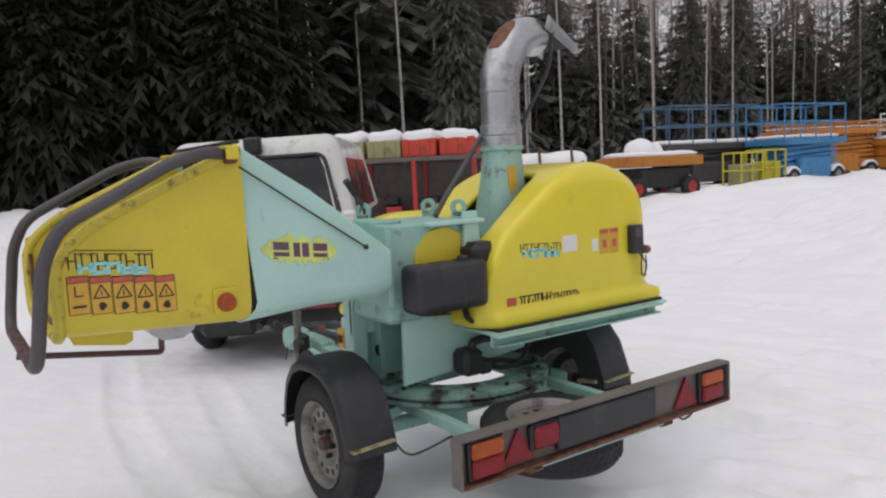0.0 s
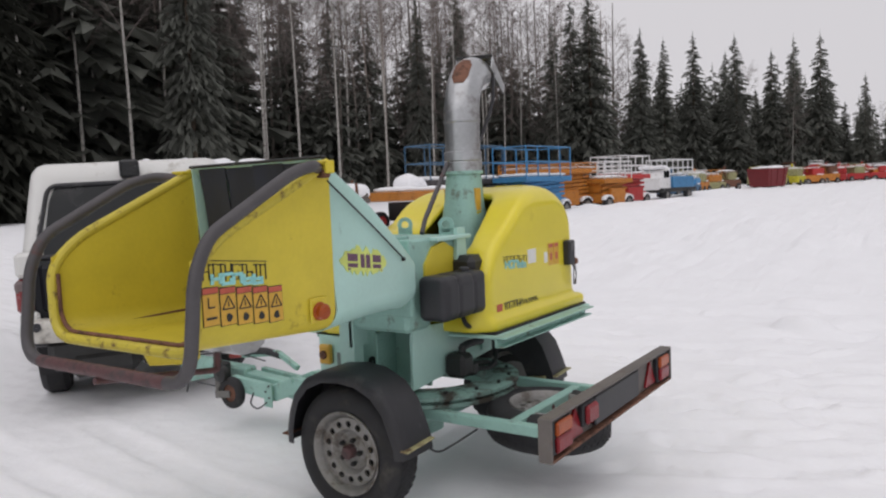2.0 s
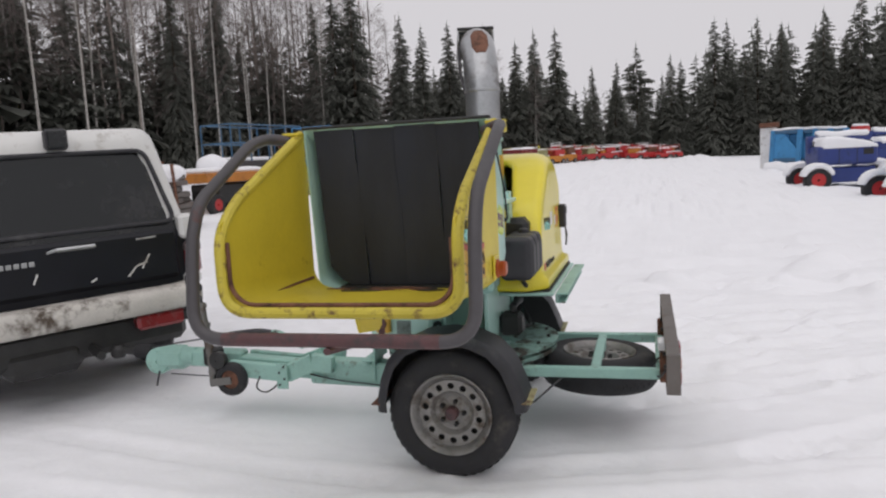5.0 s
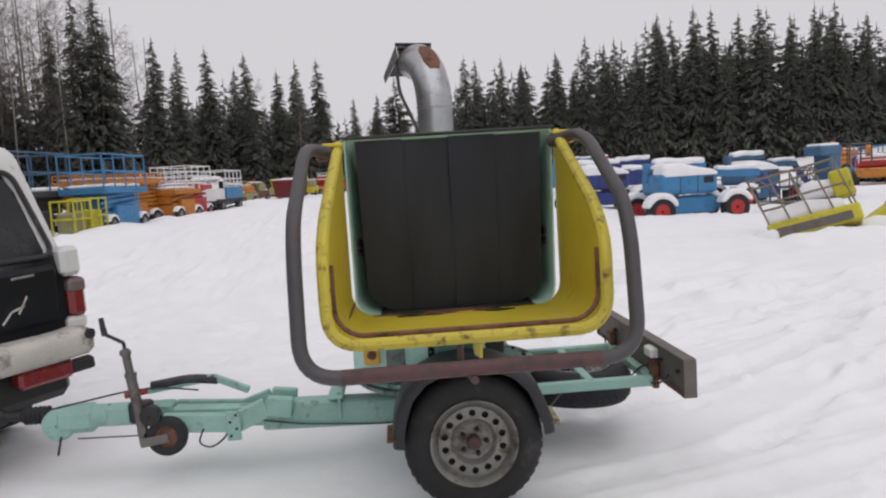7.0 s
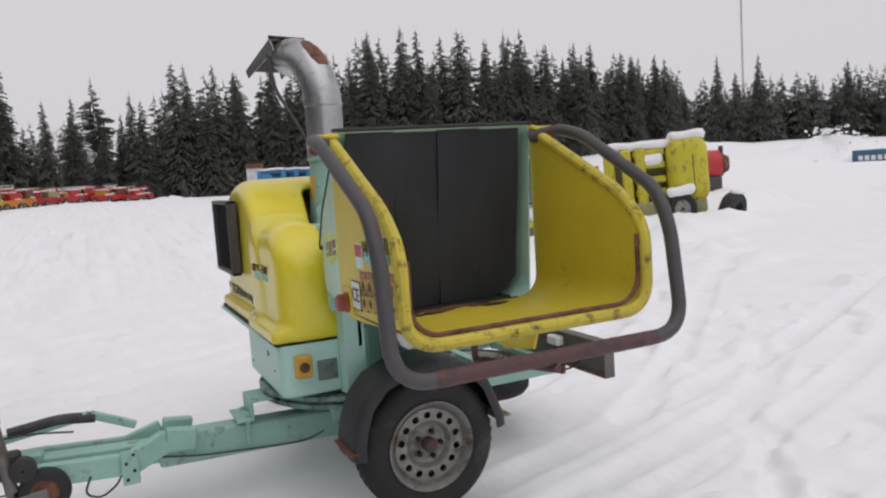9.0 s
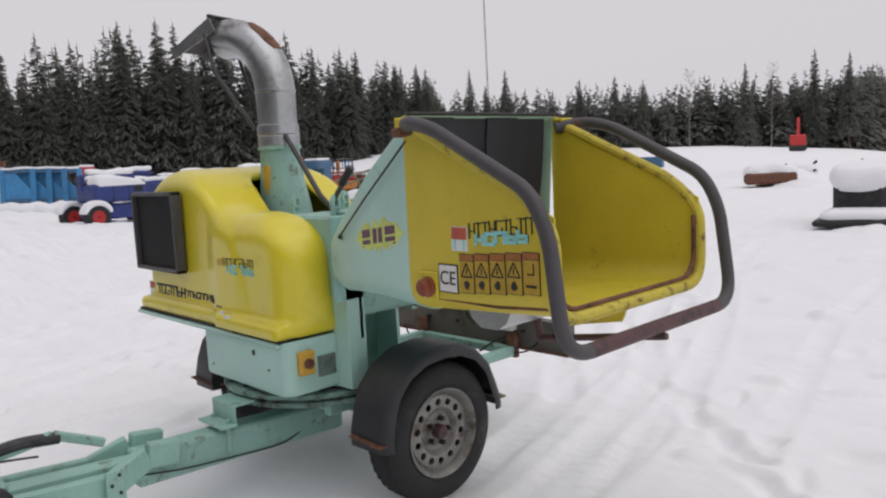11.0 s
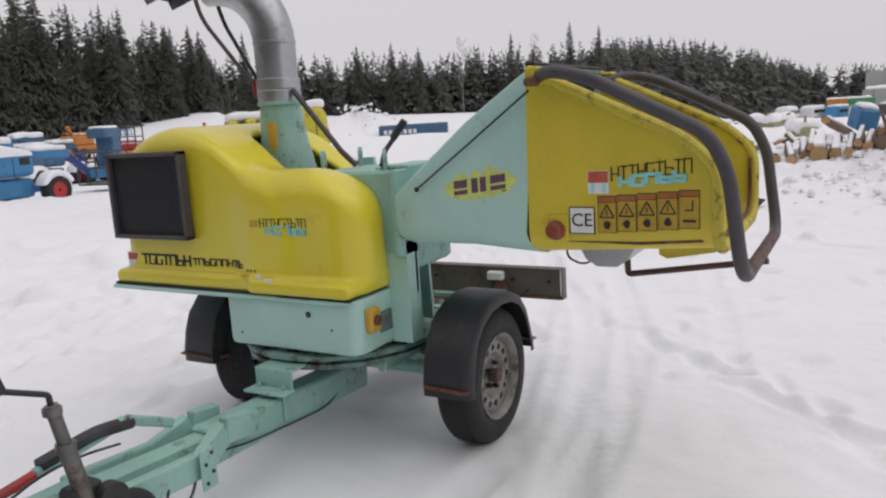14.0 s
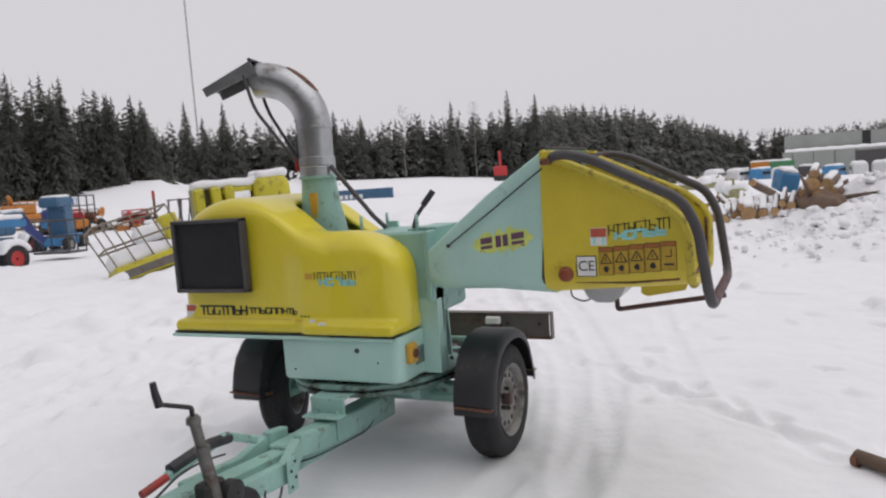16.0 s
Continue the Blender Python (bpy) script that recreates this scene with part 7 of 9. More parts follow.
for sx in (-1, 1):
    bm = bmesh.new()
    rbox(bm, (sx * 0.5, 0, 0.07), (0.12, 1.2, 0.2), 0.015)
    part("skid", bm, M_DARK, t)
snow_cap(t, (0, 0, 1.12), (1.6, 1.35, 0.24), 58)

# white truck in the row
t = thing("truck", placed(-7.5, 27.2, 84, 0.62), "white truck with a railed lift body under snow", "truck")
bm = bmesh.new()
rbox(bm, (0, 0, 0.75), (5.2, 1.9, 0.3), 0.04)
part("frame", bm, M_DARK, t)
v, f = nets(lambda X, Y, Z: np.maximum(sd_box(X, Y, Z, (-1.9, 0, 1.45), (1.5, 1.9, 1.5), 0.2), 0.55 * (-X - 2.0) + 0.83 * (Z - 1.95)), (-2.8, -1.1, 0.6), (-1.0, 1.1, 2.4), 0.09)
cab = raw("cab", v, f, M_WHITE, t)
bm = bmesh.new()
rbox(bm, (-1.9, -0.95, 1.75), (0.8, 0.03, 0.45), 0.02)
part("cab_window", bm, M_GLASS, cab)
bm = bmesh.new()
rbox(bm, (0.8, 0, 1.25), (3.4, 1.9, 0.75), 0.04)
part("load_body", bm, M_BLUE, t)
railing(t, M_WHITE, -0.8, 2.4, -0.9, 0.9, 1.65, 2.7, 0.035, 5)
for x in (-1.8, 1.6):
    for y in (-0.85, 0.85):
        wheel_part(t, x, y, 0.42, 0.28)
snow_cap(t, (-1.75, 0, 2.2), (1.1, 1.7, 0.14), 51)
snow_cap(t, (0.8, 0, 1.68), (3.2, 1.7, 0.1), 52)

# blue cage panels standing in a row beyond the boom lifts
for k in range(4):
    t = thing("steel_cage", stand(6.6 + 0.55 * k, 31.2 - 0.15 * k, -42 + 3 * k, 0.06) @ pose(0, 0, 0, -7, 0, 0), "blue steel cage panel with diagonal plate standing in snow", "cage panel", "blue cage panels")
    for x in (-0.62, 0.62):
        bm = bmesh.new()
        rbox(bm, (x, 0, 0.92), (0.20, 0.14, 1.84), 0.015)
        part("post", bm, M_BLUE, t)
    for z in (0.55, 1.76):
        bm = bmesh.new()
        rbox(bm, (0, 0, z), (1.1, 0.12, 0.16), 0.012)
        part("rail", bm, M_SLATE, t)
    bm = bmesh.new()
    prism(bm, [(-0.52, 0.62), (0.52, 0.62), (0.52, 1.0), (-0.1, 1.68), (-0.52, 1.68)], "y", -0.02, 0.02)
    part("plate", bm, M_BLUE, t)
    snow_cap(t, (0, 0.0, 1.88), (1.3, 0.16, 0.07), 95 + k)
    snow_cap(t, (0, -0.1, 0.16), (1.5, 0.9, 0.30), 99 + k)
t = thing("pallet_board", stand(6.2, 32.6, -35, 0.06), "tall pale board with a brown frame standing in snow", "board")
bm = bmesh.new()
rbox(bm, (0, 0, 1.0), (0.75, 0.08, 2.0), 0.01)
part("panel", bm, M_WHITE, t)
bm = bmesh.new()
rbox(bm, (0.05, -0.02, 2.06), (0.8, 0.3, 0.22), 0.02)
part("top_frame", bm, M_RUST, t)
t = thing("red_cabinet", stand(10.0, 33.0, -20, 0.06), "bright red steel cabinet standing behind the lifts", "cabinet")
bm = bmesh.new()
rbox(bm, (0, 0, 1.0), (0.7, 0.6, 1.9), 0.03)
part("cabinet_body", bm, M_REDPAINT, t)
snow_cap(t, (0, 0, 1.98), (0.66, 0.56, 0.08), 131)

# shelf rack with bins
RACK = stand(-8.5, 4.0, 43.5) @ Matrix.Diagonal((0.66, 0.66, 0.86, 1))
t = thing("storage_rack", RACK, "red steel rack with olive and red bins under snow", "storage rack")
for x in np.linspace(-1.3, 3.2, 4):
    for y in (-0.6, 0.6):
        bm = bmesh.new()
        rbox(bm, (float(x), y, 0.83), (0.10, 0.10, 1.66), 0.01)
        part("post", bm, M_REDPAINT, t)
for z in (0.25, 1.66):
    bm = bmesh.new()
    rbox(bm, (0.95, 0, z), (4.7, 1.3, 0.08), 0.01)
    part("shelf", bm, M_BOARD, t)
bm = bmesh.new()
rbox(bm, (0.95, 0.64, 0.95), (4.5, 0.03, 1.3), 0.01)
part("back_panel", bm, M_BOARD, t)
for k in range(2, 7):
    b = thing("bin", RACK @ pose(-2.75 + 0.92 * k, 0, 1.70, 0, 0, (1.5, -2, 1, -1, 2)[k - 2]), "olive steel bin with snow on the rack" if k < 5 else "red steel bin with snow on the rack", "bin", "bins on the rack")
    bm = bmesh.new()
    rbox(bm, (0, 0, 0.17), (0.86, 1.15, 0.34), 0.02)
    for x in (-0.28, 0, 0.28):
        rbox(bm, (x, -0.585, 0.17), (0.04, 0.03, 0.32), 0.006)
    part("bin_body", bm, M_OLIVE if k < 5 else M_BINRED, b)
    snow_cap(b, (0, 0, 0.37), (0.88, 1.2, 0.16), 300 + k)
for k, (x, mt) in enumerate(((-0.9, M_WHITE), (0.0, M_OLIVE), (0.9, M_REDPAINT), (2.0, M_TUBE), (2.8, M_DARK))):
    b = thing("crate", RACK @ pose(x, -0.1, 0.30, 0, 0, 8 * (k % 3) - 8), "mixed steel crate on the lower shelf", "crate", "crates on the rack")
    bm = bmesh.new()
    rbox(bm, (0, 0, 0.28), (0.7, 0.8, 0.5 - 0.06 * (k % 3)), 0.03)
    part("crate_body", bm, mt, b)
    bm = bmesh.new()
    rbox(bm, (0, 0, 0.56), (0.5, 0.6, 0.14), 0.03)
    part("crate_lid", bm, M_DARK, b)


# sawn timber between stakes, beyond the rack
TIMBER = stand(-8.3, 7.7, 46, 0.02) @ pose(0, 0, 0, 0, -4, 0) @ Matrix.Diagonal((1, 1, 0.78, 1))
t = thing("timber_rack", TIMBER, "rusty stake rack holding weathered timber under snow", "timber rack")
for x in (-0.95, -0.35, 0.3, 0.9):
    for y in (-0.42, 0.42):
        bm = bmesh.new()
        tube(bm, [(x, y, 0.0), (x + 0.02, y, 1.62 + 0.12 * math.sin(7 * x + y))], 0.028, 6)
        part("stake", bm, M_RUST, t)
bm = bmesh.new()
for x in (-0.7, 0.7):
    rbox(bm, (x, 0, 0.12), (0.14, 0.95, 0.2), 0.01)
part("bearer", bm, M_BOARD, t)
rnd = random.Random(412)
for row in range(8):
    for k in range(5):
        bm = bmesh.new()
        rbox(bm, (rnd.uniform(-0.08, 0.08), -0.32 + 0.16 * k, 0.29 + 0.135 * row), (2.3 + rnd.uniform(-0.2, 0.2), 0.14, 0.12), 0.012)
        part("board", bm, M_BOARD, t)
snow_cap(t, (0.0, 0.0, 1.36), (2.4, 0.85, 0.26), 413)


def log(m, r, ln, label, group, seed, snow=True, ends=None):
    """A felled trunk: rough bark, pale cut ends, snow along the top."""
    rnd = random.Random(seed)
    t = thing("log", m, label, "log", group)
    bm = bmesh.new()
    pts = [Vector((ln * (k / 5 - 0.5), 0.02 * math.sin(seed + k), 0.015 * math.cos(2 * seed + k))) for k in range(6)]
    tube(bm, pts, r, 12, False, r * 0.88)
    for v in bm.verts:
        v.co += Vector((0, v.co.y, v.co.z)) * rnd.uniform(-0.05, 0.05)
    part("bark", bm, M_LOGBARK, t)
    for e, rr in ((-1, r), (1, r * 0.88)):
        bm = bmesh.new()
        lathe(bm, [(rr * 1.0, 0), (rr * 0.97, 0.004), (rr * 0.5, 0.006), (0.004, 0.004), (0.004, -0.03), (rr, -0.03)], 14, pose(e * ln / 2, 0, 0, 0, 90 * e, 0))
        part("cut_end", bm, ends or M_LOGEND, t)
    if snow:
        snow_cap(t, (0, 0, r * 0.95), (ln * 0.92, r * 1.5, r * 0.5), seed, "log_snow")
    return t


# log pile at the wood side
rnd = random.Random(12)
for k in range(16):
    row = k // 6
    log(placed(-10.0, 6.7, 43, 0.62) @ pose(0.3 * rnd.uniform(-1, 1), 0.36 * (k % 6) + 0.15 * row, 0.18 + 0.30 * row, 0, 0, rnd.uniform(-6, 6)), rnd.uniform(0.13, 0.19), 3.0, "thin snowy log in a pile by the wood", "wood pile", 400 + k, row == 2 or k % 2 == 0)
for k, (x, y) in enumerate(((-10.3, 5.7), (-9.6, 6.3), (-9.0, 7.0))):
    t = thing("stake", stand(x, y, 10 * k), "thin wooden stake beside the log pile", "stake", "stakes")
    bm = bmesh.new()
    tube(bm, [(0, 0, -0.2), (0.05, 0.02, 1.25)], 0.035, 7, True, 0.025)
    part("stake_pole", bm, M_LOGBARK, t)

# orange deck trailer with a lump of snow
t = thing("flat_trailer", placed(-8.7, 11.7, 80, 0.64), "orange deck trailer with a big lump of snow", "trailer")
bm = bmesh.new()
rbox(bm, (0, 0, 1.32), (3.4, 1.8, 0.34), 0.03)
part("deck", bm, M_ORANGE, t)
bm = bmesh.new()
rbox(bm, (0.2, 0, 0.75), (2.2, 1.3, 0.7), 0.05)
part("engine_block", bm, M_DARK, t)
for x in (-1.2, 1.2):
    for y in (-0.75, 0.75):
        wheel_part(t, x, y, 0.38, 0.28, M_REDPAINT)
snow_cap(t, (0, 0, 1.55), (3.3, 1.7, 0.14), 61)
v, f = nets(lambda X, Y, Z: smin(np.sqrt((X + 0.4) ** 2 + Y ** 2 + ((Z - 1.75) / 0.75) ** 2) - 0.55, np.sqrt((X - 0.35) ** 2 + (Y - 0.2) ** 2 + (Z - 1.65) ** 2) - 0.35, 0.2) + 0.03 * np.sin(9 * X) * np.sin(8 * Y), (-1.2, -0.8, 1.2), (1.0, 0.8, 2.4), 0.08)
raw("snow_lump", v, f, M_SNOW, t)
for k in range(2):
    t = thing("steel_cage", placed(-7.7 + 0.05 * k, 13.8 + 0.85 * k, 84, 0.66), "yellow steel cage frame leaning in the row", "cage frame", "yellow cages")
    railing(t, M_LIME, -0.55, 0.55, -0.4, 0.4, 0.1, 1.35, 0.035, 3)
    bm = bmesh.new()
    rbox(bm, (0, 0.0, 0.55), (0.9, 0.6, 0.8), 0.04)
    part("cage_panel", bm, M_OLIVE if k == 0 else M_LIME, t)

# tipped yellow work basket
t = thing("work_basket", stand(7.35, 9.35, -28, 0.06) @ pose(0, 0, 0.12, -12, -14, 0), "tipped yellow work basket with bent rails in snow", "work basket")
bm = bmesh.new()
rbox(bm, (0, 0, 0.14), (1.55, 0.85, 0.30), 0.03)
part("basket_floor", bm, M_LIME, t)
bm = bmesh.new()
rbox(bm, (0, -0.43, 0.10), (1.25, 0.02, 0.16), 0.01)
part("floor_opening", bm, M_BOARD, t)
M_PALE = node_mat("pale_rusty_tube", (0.20, 0.17, 0.125), 0.6, var=0.25, scale=6, bump=0.1, dirt=(0.14, 0.09, 0.06), dirt_amount=0.5)
for x in (-0.72, -0.36, 0.0, 0.36, 0.72):
    for y in (-0.38, 0.38):
        bm = bmesh.new()
        tube(bm, [(x, y, 0.28), (x - 0.16, y * 1.1, 1.15)], 0.016, 7)
        part("rail_post", bm, M_PALE, t)
for z, dx in ((0.68, -0.08), (1.15, -0.16)):
    bm = bmesh.new()
    tube(bm, [(-0.72 + dx, -0.40, z), (0.72 + dx, -0.40, z), (0.72 + dx, 0.40, z), (-0.72 + dx, 0.40, z), (-0.72 + dx, -0.40, z)], 0.022, 7)
    part("hand_rail", bm, M_PALE, t)
bm = bmesh.new()
rbox(bm, (0.62, 0.1, 0.75), (0.35, 0.4, 0.5), 0.04)
part("control_cover", bm, M_LIME, t)
snow_cap(t, (-0.1, 0.05, 0.40), (1.35, 0.75, 0.22), 71)
snow_cap(t, (0.3, 0.2, 0.75), (0.8, 0.45, 0.2), 72)
snow_cap(t, (-0.95, -0.3, 0.05), (0.7, 0.5, 0.14), 73)

# yellow lift chassis with rounded cabinet
t = thing("lift_carrier", placed(10.2, 9.4, -40, 0.82, 0.06) @ pose(0, 0, 0, 0, -3, 0) @ Matrix.Diagonal((0.90, 1, 1.10, 1)), "faded yellow lift carrier with round cabinet under snow", "lift carrier")
for x in (-1.25, -0.75, -0.35):
    bm = bmesh.new()
    rbox(bm, (x, -0.35, 1.25), (0.30, 0.5, 1.35), 0.05)
    part("mast_section", bm, M_LIME, t)
for z in (0.85, 1.15, 1.5, 1.8):
    bm = bmesh.new()
    rbox(bm, (-0.1, -0.30, z), (0.9, 0.35, 0.16), 0.03)
    part("shelf_plate", bm, M_LIME, t)
bm = bmesh.new()
rbox(bm, (-0.3, 0.25, 1.25), (2.2, 0.6, 1.4), 0.05)
part("core_frame", bm, M_OLIVE, t)
v, f = nets(lambda X, Y, Z: sd_box(X, Y, Z, (0.95, 0, 1.30), (1.15, 1.5, 1.55), 0.32), (0.2, -0.9, 0.4), (1.7, 0.9, 2.2), 0.06)
cab = raw("cabinet", v, f, M_LIME, t)
bm = bmesh.new()
rbox(bm, (1.1, -0.752, 1.2), (0.02, 0.02, 0.9), 0.004)
part("cabinet_gap", bm, M_DARK, cab)
bm = bmesh.new()
rbox(bm, (0.2, -0.1, 0.45), (2.4, 1.1, 0.35), 0.05)
part("undercarriage", bm, M_OLIVE, t)
for x in (-1.3, 0.7):
    for y in (-0.75, 0.7):
        wheel_part(t, x, y, 0.40, 0.32)
snow_cap(t, (0.70, -0.75, 0.84), (0.8, 0.4, 0.14), 83)
bm = bmesh.new()
beam(bm, (-1.1, -0.9, 0.75), (-2.1, -1.5, 0.15), 0.25, 0.3, 0.03)
part("outrigger", bm, M_LIME, t)
snow_cap(t, (-0.4, 0.0, 1.99), (2.1, 1.1, 0.13), 81)
snow_cap(t, (1.0, 0.0, 2.12), (1.1, 1.3, 0.14), 82)
snow_cap(t, (-0.05, -0.42, 1.62), (0.7, 0.3, 0.16), 84)

t = thing("cable_drum", placed(13.6, 11.3, -35, 0.82), "red steel drum with a rusty coiled end in snow", "drum")
bm = bmesh.new()
lathe(bm, [(0.02, -0.55), (0.42, -0.55), (0.45, -0.5), (0.45, 0.35), (0.42, 0.4), (0.02, 0.4)], 20, pose(0, 0, 0.95, 0, 90, 0))
part("drum_body", bm, M_REDPAINT, t)
bm = bmesh.new()
for k in range(5):
    lathe(bm, [(0.22, 0.42 + 0.05 * k), (0.36 - 0.03 * k, 0.40 + 0.05 * k), (0.36 - 0.03 * k, 0.44 + 0.05 * k)], 14, pose(0, 0, 0.95, 0, 90, 0))
part("coil", bm, M_RUST, t)
bm = bmesh.new()
rbox(bm, (0.42, 0, 1.05), (0.06, 0.5, 0.95), 0.02)
rbox(bm, (0, 0, 0.3), (0.8, 0.6, 0.6), 0.05)
part("drum_stand", bm, M_TUBE, t)
t = thing("tyre", stand(11.1, 8.2, 20, 0.16) @ pose(0, 0, 0, 12, 0, 0), "black tractor tyre leaning in snow beside the carrier", "tyre")
bm = bmesh.new()
lathe(bm, [(0.24, -0.13), (0.38, -0.15), (0.42, -0.1), (0.42, 0.1), (0.38, 0.15), (0.24, 0.13), (0.22, 0), (0.24, -0.13)], 22, pose(0, 0, 0.25, 90, 0, 0))
part("tread", bm, M_RUBBER, t)
snow_cap(t, (0.1, 0, 0.66), (0.4, 0.24, 0.08), 85)
old_machine(stand(27, 40, 10), M_ORANGE, M_ORANGE, "small orange loader far off in snow", 232, 0.9)
old_machine(stand(22, 30, 60), M_ORANGE, M_REDPAINT, "orange and red machine half buried in snow", 233, 0.62)
old_machine(stand(24, 33, 30), M_BLUE, M_NAVY, "blue machine frame half buried in snow", 235, 0.7)

# sunken blue container wall with white lettering kept as blocks
t = thing("container", placed(54.0, 32.6, -64, 1.18, 0.60), "dark blue steel container sunk in snow with white lettering blocks", "container")
bm = bmesh.new()
rbox(bm, (0, 0, 0.65), (5.0, 2.0, 1.3), 0.04)
part("container_body", bm, M_SLATE, t)
for k in range(22):
    bm = bmesh.new()
    rbox(bm, (-2.4 + 4.8 * k / 21, -1.01, 0.65), (0.10, 0.05, 1.15), 0.01)
    part("rib", bm, M_SLATE, t)
for k in range(7):
    bm = bmesh.new()
    rbox(bm, (-2.0 + 0.36 * k, -1.05, 0.80), (0.25, 0.03, 0.30), 0.02)
    part("letter_block", bm, M_DECALWHITE, t)
snow_cap(t, (0, 0, 1.33), (4.9, 1.9, 0.08), 91)

# logs and heap on the far right
rnd = random.Random(31)
for k in range(9):                                            # loose stems thrown behind the stacks
    x, y = 16.6 + rnd.uniform(-0.6, 1.4), 0.2 - 0.55 * k + rnd.uniform(-0.25, 0.25)
    m = pose(x, y, ground_z(x, y) + rnd.uniform(0.05, 0.30), 0, rnd.uniform(-20, 8), rnd.uniform(-30, 30) + 180 * (k % 2))
    log(m, rnd.uniform(0.06, 0.12), rnd.uniform(0.9, 2.0), "snowy felled log half buried in a heap", "log heap", 500 + k)
for k, (y, z, r, turn, tip) in enumerate(((-1.36, 0.13, 0.15, 6, -9), (-1.12, 0.07, 0.11, 9, -6), (-1.62, 0.08, 0.11, 3, -8), (-1.22, 0.26, 0.08, 5, -10), (-1.85, 0.12, 0.08, 0, -8), (-1.98, 0.22, 0.07, -3, -9), (-2.14, 0.14, 0.08, -4, -7), (-0.90, 0.05, 0.09, 12, -4), (-0.62, 0.05, 0.10, 16, -3), (-2.05, 0.05, 0.08, 2, -5))):
    ln = rnd.uniform(2.2, 2.9)
    x = 12.7 + rnd.uniform(-0.15, 0.2)
    m = pose(x, y, ground_z(x, y) + z, 0, tip * 0.45, turn * 0.5) @ pose(ln / 2, 0, 0)
    log(m, r, ln, "long snowy log with cut end in a low stack", "stacked logs", 520 + k)
for k, (y, z, r, turn) in enumerate(((-2.52, 0.44, 0.15, -8), (-2.78, 0.40, 0.12, -12), (-2.40, 0.26, 0.12, -4), (-2.64, 0.20, 0.14, -9), (-2.90, 0.22, 0.10, -16), (-2.55, 0.62, 0.10, -6))):
    x = 12.75 + rnd.uniform(-0.2, 0.2)
    m = pose(x, y, ground_z(x, y) + z, 0, -3, turn * 0.6) @ pose(0.9, 0, 0)
    log(m, r, 1.8, "thick snowy log with orange cut end", "stacked logs", 540 + k)
t = thing("stump", stand(13.0, -2.62, 20, 0.12), "dark uprooted stump under the snowy logs", "stump")
v, f = nets(lambda X, Y, Z: np.sqrt((X / 0.75) ** 2 + (Y / 0.42) ** 2 + ((Z - 0.1) / 0.32) ** 2) * 0.35 - 0.35 + 0.05 * np.sin(11 * X + 3 * Z) * np.sin(13 * Y + 2), (-0.9, -0.6, -0.3), (0.9, 0.6, 0.55), 0.05)
raw("stump_wood", v, f, M_LOGBARK, t)
for p, q in (((0.0, -0.3, 0.2), (-0.5, -0.95, 0.32)), ((-0.2, 0.2, 0.3), (-0.6, 0.55, 0.75)), ((0.2, -0.3, 0.3), (0.5, -0.8, 0.55))):
    bm = bmesh.new()
    tube(bm, [p, q], 0.06, 7, True, 0.02)
    part("root", bm, M_LOGBARK, t)
t = thing("blue_crate", stand(15.3, -2.0, 25, 0.0) @ pose(0, 0, 0.25, 8, -12, 0), "blue plastic crate tipped on the log heap", "crate")
bm = bmesh.new()
rbox(bm, (0, 0, 0.22), (0.5, 0.42, 0.44), 0.03)
part("crate_body", bm, M_BLUE, t)
snow_cap(t, (0, 0, 0.46), (0.45, 0.36, 0.06), 571)
log(pose(-0.04, -2.66, ground_z(-0.04, -2.66) + 0.025, 0, 0, 47), 0.038, 0.8, "thin dark log lying on trodden snow", "loose wood", 560, False, M_RUST)

# snow-covered block on a pallet, and a strip of rubber
t = thing("covered_block", stand(12.0, 1.35, 12, 0.05), "dark block on a flat sheet under thick snow", "covered block")
bm = bmesh.new()
rbox(bm, (0, 0, 0.08), (2.4, 1.2, 0.10), 0.03)
part("flat_sheet", bm, M_DARK, t)
bm = bmesh.new()
rbox(bm, (0.25, 0, 0.42), (1.15, 0.8, 0.6), 0.08)
part("block_body", bm, M_RUBBER, t)
snow_cap(t, (0.2, 0, 0.80), (1.3, 0.95, 0.25), 95)
snow_cap(t, (-0.1, 0, 0.18), (2.3, 1.15, 0.10), 96)
t = thing("rubber_strip", stand(7.6, -0.85, -12, 0.0), "torn dark rubber strip lying on snow", "rubber strip")
bm = bmesh.new()
rows = [[(-0.35 + 0.07 * k, -0.05 + 0.10 * j - 0.02 * math.sin(k), 0.05 + 0.035 * math.sin(k * 0.9) + 0.02 * j) for j in range(3)] for k in range(11)]
sheet(bm, rows, 0.015)
part("strip", bm, M_RUBBER, t)
rnd = random.Random(44)
for k in range(12):
    x, y = rnd.uniform(24, 42), rnd.uniform(-1, 11)
    t = thing("debris", stand(x, y, rnd.uniform(0, 180), 0.1), "dark scrap half buried in snow", "scrap", "scrap in the snow")
    bm = bmesh.new()
    rbox(bm, (0, 0, 0.25), (rnd.uniform(0.8, 2.4), rnd.uniform(0.5, 1.0), 0.4), 0.08)
    for j in range(3):
        beam(bm, (rnd.uniform(-0.6, 0.6), 0, 0.3), (rnd.uniform(-1.2, 1.2), rnd.uniform(-0.5, 0.5), rnd.uniform(0.4, 0.9)), 0.08, 0.08, 0.01)
    part("scrap_metal", bm, rnd.choice((M_RUST, M_DARK, M_TUBE, M_OLIVE)), t)
    snow_cap(t, (0, 0, 0.5), (rnd.uniform(1.0, 2.2), 0.9, 0.25), 600 + k)


